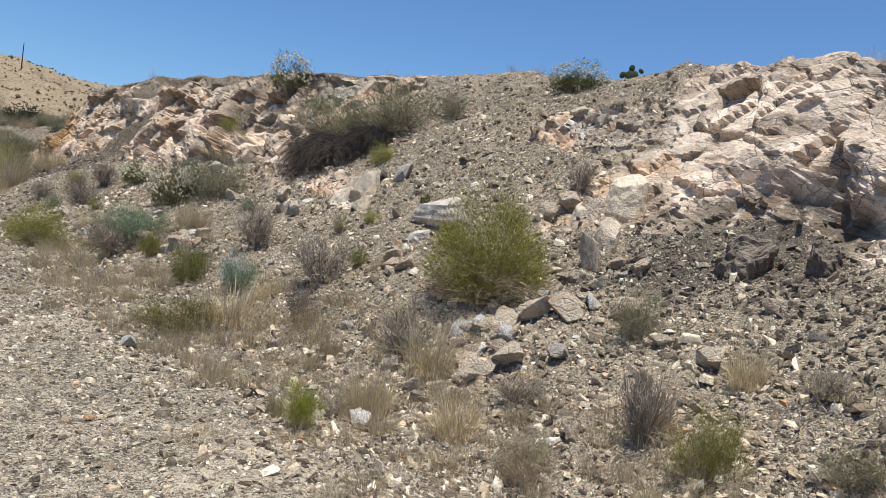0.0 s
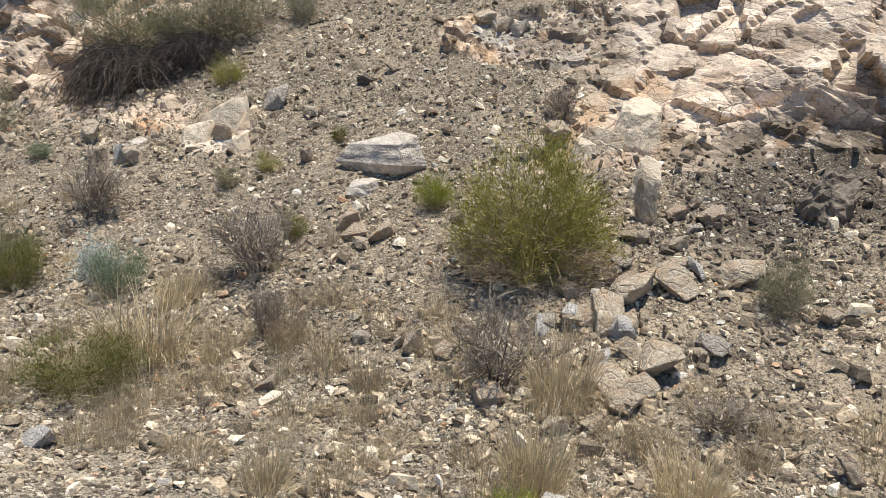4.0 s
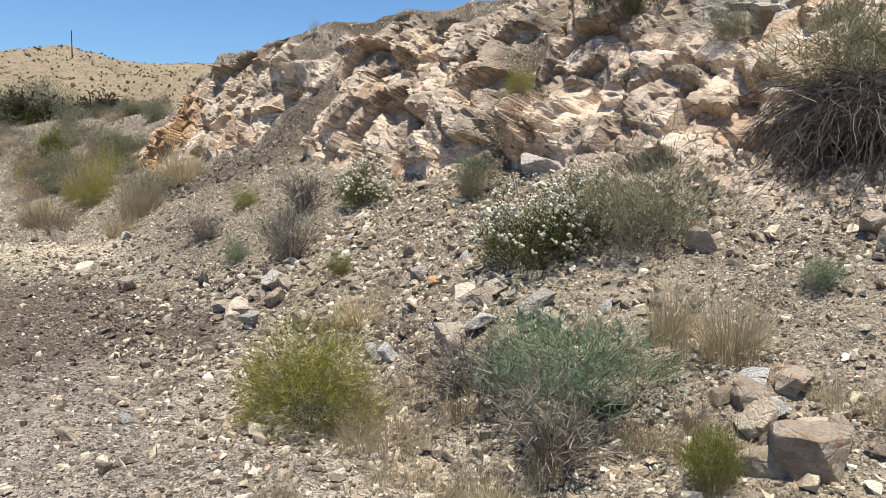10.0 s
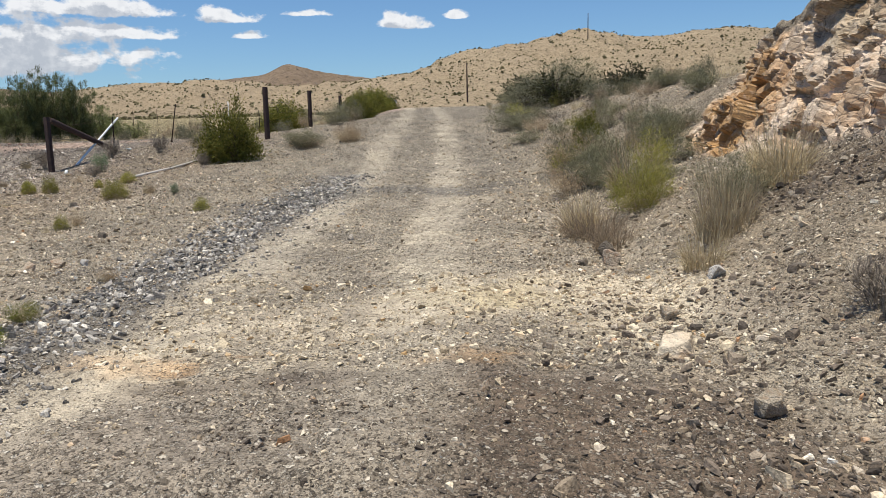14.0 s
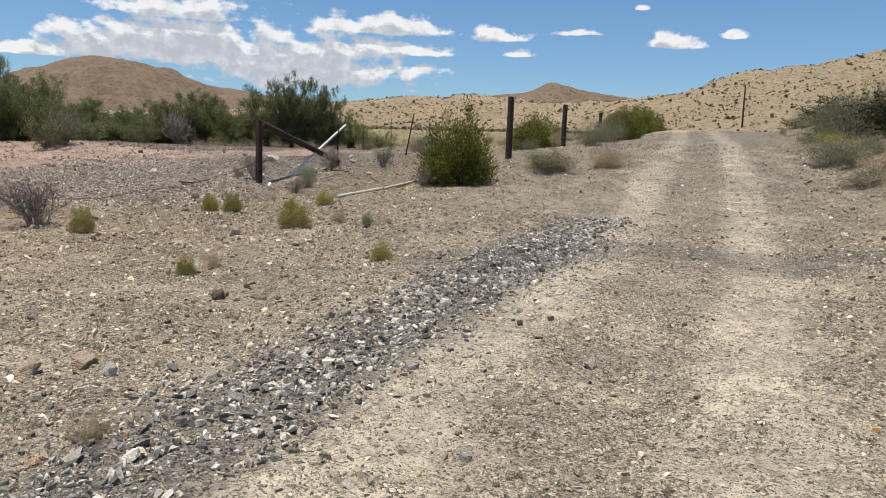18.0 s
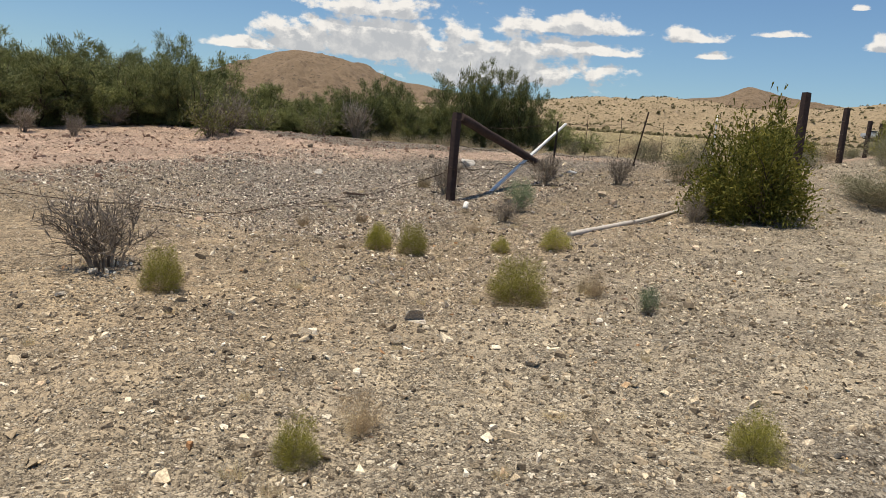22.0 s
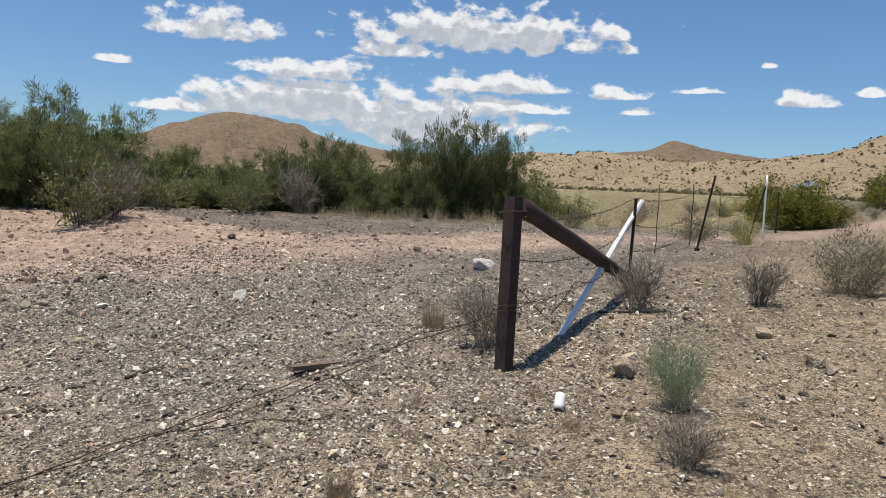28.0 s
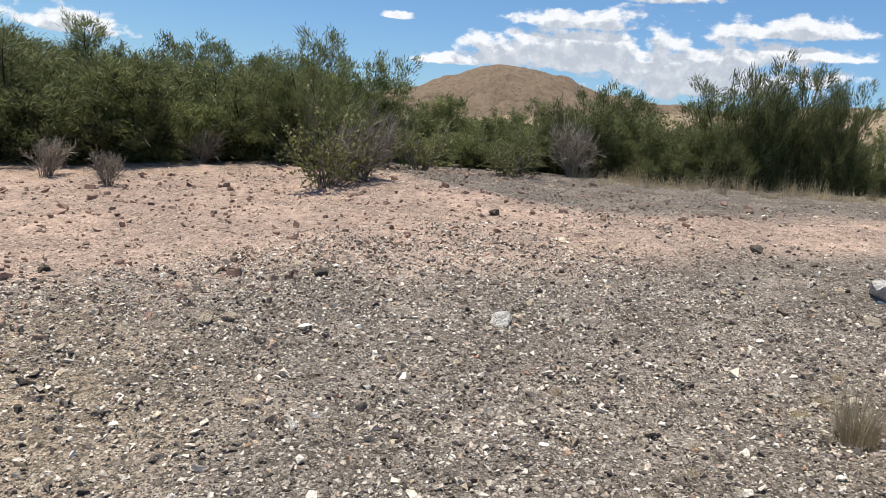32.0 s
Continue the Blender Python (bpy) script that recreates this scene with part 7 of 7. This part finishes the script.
def tuft_field(name, label, rows):
    """Small tufts past counting, joined into one object: rows of kind, u, v, width, height."""
    chunks = []
    for kind, u, v, w, h in rows:
        me = PATTERNS[kind][0][0][1]
        co = np.empty(len(me.vertices) * 3, dtype=np.float32)
        me.vertices.foreach_get("co", co)
        idx = np.empty(len(me.loops), dtype=np.int32)
        me.loops.foreach_get("vertex_index", idx)
        x, y = to_xy(u, v)
        a = rng.uniform(0, 6.28)
        co = co.reshape(-1, 3)
        turned = np.stack([co[:, 0] * math.cos(a) - co[:, 1] * math.sin(a), co[:, 0] * math.sin(a) + co[:, 1] * math.cos(a), co[:, 2]], 1) * (w, w, h)
        chunks.append((turned + (x, y, height_at(x, y)[0] - 0.03 * h), idx.reshape(-1, 4)))
    tagged(new(name, mesh_from(name, *joined(chunks), (PATTERNS[rows[0][0]][0][0][1].materials[0],))), label, "grass", kind="stuff")


tuft_field("dry_grass", "tiny dry tufts scattered over the stony flat", [("dry_tuft", rng.uniform(14, 34), rng.uniform(-11, -3.6), rng.uniform(0.07, 0.16), rng.uniform(0.04, 0.10)) for _ in range(260)])
tuft_field("dry_grass", "small dry brown tufts near the fallen fence wire", [("dry_tuft", rng.uniform(24, 30), rng.uniform(-10, -5), rng.uniform(0.10, 0.22), rng.uniform(0.05, 0.13)) for _ in range(60)])
bank_u = rng.uniform(1.5, 10.8, 230)
tuft_field("straw_grass", "pale dead grass along the foot of the bank", [("straw_far", u, float(np.interp(u, PROFILES[:, 0], PROFILES[:, 1])) + rng.normal(0.1, 0.55), rng.uniform(0.16, 0.42), rng.uniform(0.08, 0.26)) for u in bank_u])
tuft_field("straw_grass", "pale grass tufts on the flat beside the road", [("straw_far", rng.uniform(14, 34), rng.uniform(-11, -3.6), rng.uniform(0.08, 0.18), rng.uniform(0.04, 0.10)) for _ in range(110)])
for i in range(70):                                       # grass and twigs low on the bank
    u = rng.uniform(1.0, 13)
    v = float(np.interp(u, PROFILES[:, 0], PROFILES[:, 1])) + rng.uniform(-0.3, 1.0)
    plant(("straw_far", "straw_far", "dry_tuft", "twig_far")[i % 4], *to_xy(u, v), rng.uniform(0.12, 0.30), rng.uniform(0.06, 0.22))

# cactus on the crest
pads = []
for i, (px, pz, r, tilt) in enumerate(((0, 0.10, 0.11, 0.1), (0.12, 0.14, 0.09, -0.4), (0.05, 0.27, 0.08, 0.2), (0.24, 0.24, 0.06, -0.7), (-0.11, 0.12, 0.08, 0.5))):
    bm = bmesh.new()
    bmesh.ops.create_uvsphere(bm, u_segments=14, v_segments=8, radius=1)
    bmesh.ops.transform(bm, matrix=Matrix.Translation((px, 0.02 * i, pz)) @ Matrix.Rotation(tilt, 4, "Y") @ Matrix.Diagonal((r * 0.75, 0.02, r, 1)), verts=bm.verts)
    me = bpy.data.meshes.new("pad")
    bm.to_mesh(me)
    bm.free()
    me.materials.append(PADS)
    pads.append(me)
cactus = tagged(new("prickly_pear"), "small dark prickly pear cactus on the crest", "cactus")
for me in pads:
    part("pad", me, cactus)
cactus.matrix_world = Matrix.Translation(on_ground(2.1, 9.62) + Vector((0, 0, -0.02))) @ Matrix.Diagonal((0.65, 0.65, 0.6, 1))
# yucca by the road
yp = fan(46, 1.3, 4, base=0.05, lo=0.7, hi=1.0, curl=0.0)
PATTERNS["yucca"] = [[("foliage", mesh_q("foliage", blades(yp, np.repeat(np.array([[1, 0.9, 0.6, 0.05]]), 46, 0) * 0.018), GREEN), "")]]
LABELS["yucca"] = ("yucca", "spiky green yucca growing beside the road", "yucca")
plant("yucca", -14.3, 21.6, 0.95, 0.75)

# ---- far things ----
bpy.context.view_layer.update()


def far_ground(az, dist):
    """A point of the far land in that direction."""
    x, y = CENTRE[0] - math.sin(radians(az)) * dist, CENTRE[1] + math.cos(radians(az)) * dist
    best = float(land(*[np.array(c) for c in to_uv(x, y)]))
    hit, loc, *_ = bpy.data.objects["backdrop_hill"].ray_cast(Vector((x, y, 300)), Vector((0, 0, -1)))
    return Vector((x, y, max(best, loc.z) if hit else best))


for az, dist, h in ((38.4, 170, 9.0), (29.6, 270, 8.8)):
    b = far_ground(az, dist)
    tagged(new("utility_pole", cylinder_mesh("utility_pole", b - Vector((0, 0, 0.5)), b + Vector((0, 0, h)), 0.20, 0.14, WOOD, 8, 6, 0.05)), "tall bare wooden utility pole on the hillside", "pole", group="utility poles")
# scrub on the yellow hill
sp, ss = [], []
rs = np.random.default_rng(5)
while len(sp) < 9000:
    az, dist = rs.uniform(8, 92), 105 + 235 * rs.uniform() ** 0.8
    p = far_ground(az, dist)
    sp.append((p.x, p.y, p.z + 0.2))
    ss.append(rs.uniform(0.2, 0.5) * (1.8 if rs.uniform() < 0.08 else 1))
keep, rng = rng, rs
sp, ss = np.array(sp), np.array(ss)
lump = np.array([(1, 0, 0), (-0.5, 0.87, 0), (-0.5, -0.87, 0), (0.3, 0.5, 0.9), (-0.6, 0, 0.8), (0.3, -0.5, 0.9)])
hv = (sp[:, None] + lump[None] * ss[:, None, None] * rs.uniform(0.6, 1.3, (len(sp), 6, 1))).reshape(-1, 3)
one = np.array([(0, 1, 3, 3), (1, 4, 3, 3), (1, 2, 4, 4), (2, 5, 4, 4), (2, 0, 5, 5), (0, 3, 5, 5), (3, 4, 5, 5)])[:, :3]
hf = (one[None] + (np.arange(len(sp)) * 6)[:, None, None]).reshape(-1, 3)
rng = keep
tagged(new("hillside_scrub", mesh_from("hillside_scrub", hv, hf, (foliage("far_scrub", (0.12, 0.11, 0.06), (0.26, 0.22, 0.13)),))), "scattered dark scrub on the yellow hillside", "scrub", kind="stuff")


# a pale pickup parked far off
def box_part(name, parent, size, at, mat, bev=0.05):
    bm = bmesh.new()
    bmesh.ops.create_cube(bm, size=1)
    bmesh.ops.scale(bm, vec=size, verts=bm.verts)
    bmesh.ops.bevel(bm, geom=list(bm.edges), offset=bev, segments=2, affect="EDGES")
    bmesh.ops.translate(bm, vec=at, verts=bm.verts)
    me = bpy.data.meshes.new(name)
    bm.to_mesh(me)
    bm.free()
    me.materials.append(mat)
    return part(name, me, parent)


truck = tagged(new("pickup_truck"), "pale pickup truck parked far off behind the fence", "truck")
paint, glass = plain("pale_car_paint", (0.55, 0.56, 0.58), 0.35, 0.08), plain("dark_car_glass", (0.03, 0.035, 0.04), 0.1, 0.1)
tyre = plain("black_tyre", (0.03, 0.03, 0.03), 0.9)
box_part("body", truck, (5.2, 1.9, 0.75), (0, 0, 0.85), paint, 0.12)
box_part("cab", truck, (2.1, 1.75, 0.75), (0.5, 0, 1.5), paint, 0.2)
box_part("side_window", truck, (1.5, 1.79, 0.42), (0.5, 0, 1.58), glass, 0.08)
for sx in (-1.6, 1.6):
    for sy in (-0.85, 0.85):
        wheel = part("wheel", cylinder_mesh("wheel", (sx, sy - 0.12, 0.38), (sx, sy + 0.12, 0.38), 0.38, 0.38, tyre, 16, 3), truck)
        part("rim", cylinder_mesh("rim", (sx, sy - 0.13, 0.38), (sx, sy + 0.13, 0.38), 0.22, 0.22, paint, 12, 2), wheel, "pale steel rim")
truck.matrix_world = Matrix.Translation(far_ground(44.9, 190)) @ Matrix.Rotation(radians(10), 4, "Z")

# ---- loose stones ----
def spread(n, u0, u1, v0, v1):
    return rng.uniform(u0, u1, n), rng.uniform(v0, v1, n)


def sized(n, median, sigma, most):
    return np.minimum(median * np.exp(rng.normal(0, sigma, n)), most)


us = rng.uniform(-1.5, 24, 56000)
us = us[(us < 14.3) | (rng.uniform(0, 1, len(us)) < 0.55)]
f0, f1 = np.interp(us, PROFILES[:, 0], PROFILES[:, 1]), np.interp(us, PROFILES[:, 0], PROFILES[:, 4])
f2 = np.interp(us, PROFILES[:, 0], PROFILES[:, 2])
chutes = (us > 4.6) & (us < 10.5)
top = np.where(chutes, f1, f2 + 0.25 * (f1 - f2))
vs = f0 - 0.5 + (top - f0 + 0.5) * rng.uniform(0, 1, len(us)) ** 0.9 - np.abs(rng.normal(0, 0.5, len(us)))
schist = (us > 1.4) & (us < 3.8) & (vs > f2 - 1.1) & (rng.uniform(0, 1, len(us)) < 0.85)
brown = ((np.abs(us - 17.5 + 0.8 * (vs - 4.6)) < 0.8) & (vs > 3.0)) | ((us > 12.3) & (us < 17) & (vs < 3.1) & (rng.uniform(0, 1, len(us)) < 0.6))
strew("dark_scree", "dark schist chips on the bank", us[schist | brown], vs[schist | brown], sized(int((schist | brown).sum()), 0.045, 0.45, 0.14), DARK_GRAVEL, CHIPS)
us, vs = us[~schist & ~brown], vs[~schist & ~brown]
strew("scree", "angular cream and grey scree stones covering the bank", us, vs, sized(len(us), 0.042, 0.5, 0.18) * np.where(us > 14.3, 0.72, 1.0), SCREE, CHIPS)
us, vs = spread(20000, 0.5, 15, -0.8, 3.6)
dark = (us > 8.3) & (us < 15.2) & (vs < 2.4 + 0.3 * np.sin(us * 3)) & (rng.uniform(0, 1, len(us)) < np.where(us > 12, 0.9, 0.5))
strew("gravel", "small angular gravel at the foot of the bank", us[~dark], vs[~dark], sized(int((~dark).sum()), 0.03, 0.5, 0.12), SCREE, CHIPS[:6])
strew("dark_gravel", "dark purple-grey gravel patch beside the road", us[dark], vs[dark], sized(int(dark.sum()), 0.024, 0.5, 0.10), DARK_GRAVEL, GRIT)
us, vs = spread(42000, 7, 27, -8, 2.2)
worn = (np.abs(vs - np.interp(us, [8, 14, 24, 32], [-0.6, 0.15, 0.2, 0.0])) < 0.35) | (np.abs(vs - np.interp(us, [8, 16, 22, 32], [-2.7, -1.75, -1.7, -1.7])) < 0.35)
bare = (us > 15.4) & (us < 18) & (vs > -2.2)
ok = (~(worn | bare) | (rng.uniform(0, 1, len(us)) < 0.2)) & ~((us < 14.4) & (vs > -0.8))
us, vs = us[ok], vs[ok]
strew("road_gravel", "loose tan gravel on the dirt road", us, vs, sized(len(us), 0.024, 0.5, 0.10), TAN_GRAVEL, GRIT)
us = rng.uniform(13, 27, 9000)
vs = np.interp(us, [13, 16, 19.3, 22, 24.5, 27], [-2.9, -2.6, -2.6, -2.5, -2.2, -2.0]) + rng.normal(0, 0.36, len(us))
strew("stone_windrow", "windrow of blue-grey stones along the wheel track", us, vs, sized(len(us), 0.042, 0.45, 0.14), BLUE_GRAVEL, CHIPS)
us, vs = spread(18000, 24, 33.5, -15.5, -5)
strew("pan_gravel", "dense grey gravel on the flat by the fence", us, vs, sized(len(us), 0.027, 0.5, 0.13), GRAVEL, GRIT)
us, vs = spread(34000, 25, 31.5, -15.5, -8.5)
strew("pan_gravel", "dense grey gravel on the flat by the fence", us, vs, sized(len(us), 0.028, 0.45, 0.09), GRAVEL, GRIT)
us, vs = spread(20000, 24.5, 31, -16, -9)
strew("pan_gravel", "dense grey gravel on the flat by the fence", us, vs, sized(len(us), 0.02, 0.45, 0.06), GRAVEL, GRIT)
us, vs = spread(3500, 24, 37, -21, -14)
strew("red_stones", "reddish stones scattered over pink earth", us, vs, sized(len(us), 0.045, 0.55, 0.2), RED_STONE, CHIPS)
us, vs = spread(13000, 11, 27, -9.5, -2.6)
strew("roadside_stones", "pale angular stones covering the flat beside the road", us, vs, sized(len(us), 0.034, 0.5, 0.14), SCREE, CHIPS)
us, vs = spread(6000, 26, 42, -15, -3)
strew("flat_gravel", "scattered tan stones around the fence", us, vs, sized(len(us), 0.04, 0.5, 0.15), SCREE, GRIT)
us, vs = spread(9000, 22, 42, 1.2, 8)
strew("bank_gravel", "loose tan stones on the far road bank", us, vs, sized(len(us), 0.045, 0.5, 0.15), TAN_GRAVEL, GRIT)
us, vs = spread(6000, 24, 42, -5, 2)
strew("far_road_gravel", "loose gravel on the farther dirt road", us, vs, sized(len(us), 0.035, 0.45, 0.12), TAN_GRAVEL, GRIT)

us, vs = spread(2600, 15.5, 18.1, -1.9, 2.5)
strew("ledge_rubble", "cream rubble of the worn rock ledge across the road", us, vs, sized(len(us), 0.04, 0.5, 0.14), CREAM_RUBBLE, CHIPS, 0.08)

# larger single stones among the scree, each a thing of its own
big = [boulder_mesh(700 + i, f, m) for i, (f, m) in enumerate(((0.6, CREAM), (0.7, CREAM), (0.5, CREAM), (0.7, RUSTROCK), (0.55, GREYROCK), (0.6, WHITEROCK), (0.6, CREAM), (0.5, RUSTROCK)))]
for i in range(6):
    u = rng.uniform(-1.5, 21)
    lo, hi = float(np.interp(u, PROFILES[:, 0], PROFILES[:, 1])), float(np.interp(u, PROFILES[:, 0], PROFILES[:, 2]))
    v = lo - 0.3 + (hi - lo + 0.3) * rng.uniform(0, 1)
    x, y = to_xy(u, v)
    z, nor = height_at(x, y)
    s = 0.07 * math.exp(rng.normal(0, 0.4))
    ob = tagged(new("stone", big[i % 8]), "angular pale stone lying loose on the scree", "stone", group="loose stones")
    tilt = Vector((0, 0, 1)).rotation_difference(nor).to_matrix().to_4x4()
    ob.matrix_world = Matrix.Translation((x, y, z - 0.15 * s)) @ tilt @ Matrix.Rotation(rng.uniform(0, 6.28), 4, "Z") @ Matrix.Diagonal((s * 1.2, s * 1.2, s * 0.9, 1))


# heaps of broken rock at the foot of the bank
for u0, v0, n, r, size in [(3.75, 3.5, 22, 0.28, 0.10), (3.65, 4.35, 12, 0.3, 0.09), (3.85, 4.05, 14, 0.3, 0.09), (10.1, 3.4, 22, 0.35, 0.09), (8.85, 3.4, 14, 0.2, 0.12), (10.7, 3.05, 16, 0.35, 0.08), (13.25, 2.85, 18, 0.3, 0.10), (13.5, 3.35, 14, 0.3, 0.09), (11.3, 3.5, 18, 0.35, 0.09), (12.5, 3.3, 14, 0.35, 0.08)]:
    for i in range(n):
        x, y = to_xy(u0 + rng.normal(0, r), v0 + rng.normal(0, r * 0.8))
        z, nor = height_at(x, y)
        w = size * math.exp(rng.normal(0, 0.4))
        ob = tagged(new("stone", big[int(rng.integers(8))]), "broken cream and rusty stone in a heap on the bank", "stone", group="broken stones")
        tilt = Vector((0, 0, 1)).rotation_difference(nor).to_matrix().to_4x4() @ Matrix.Rotation(rng.normal(0, 0.3), 4, "X")
        ob.matrix_world = Matrix.Translation((x, y, z - 0.2 * w)) @ tilt @ Matrix.Rotation(rng.uniform(0, 6.28), 4, "Z") @ Matrix.Diagonal((w * 1.3, w * 1.2, w * 0.75, 1))
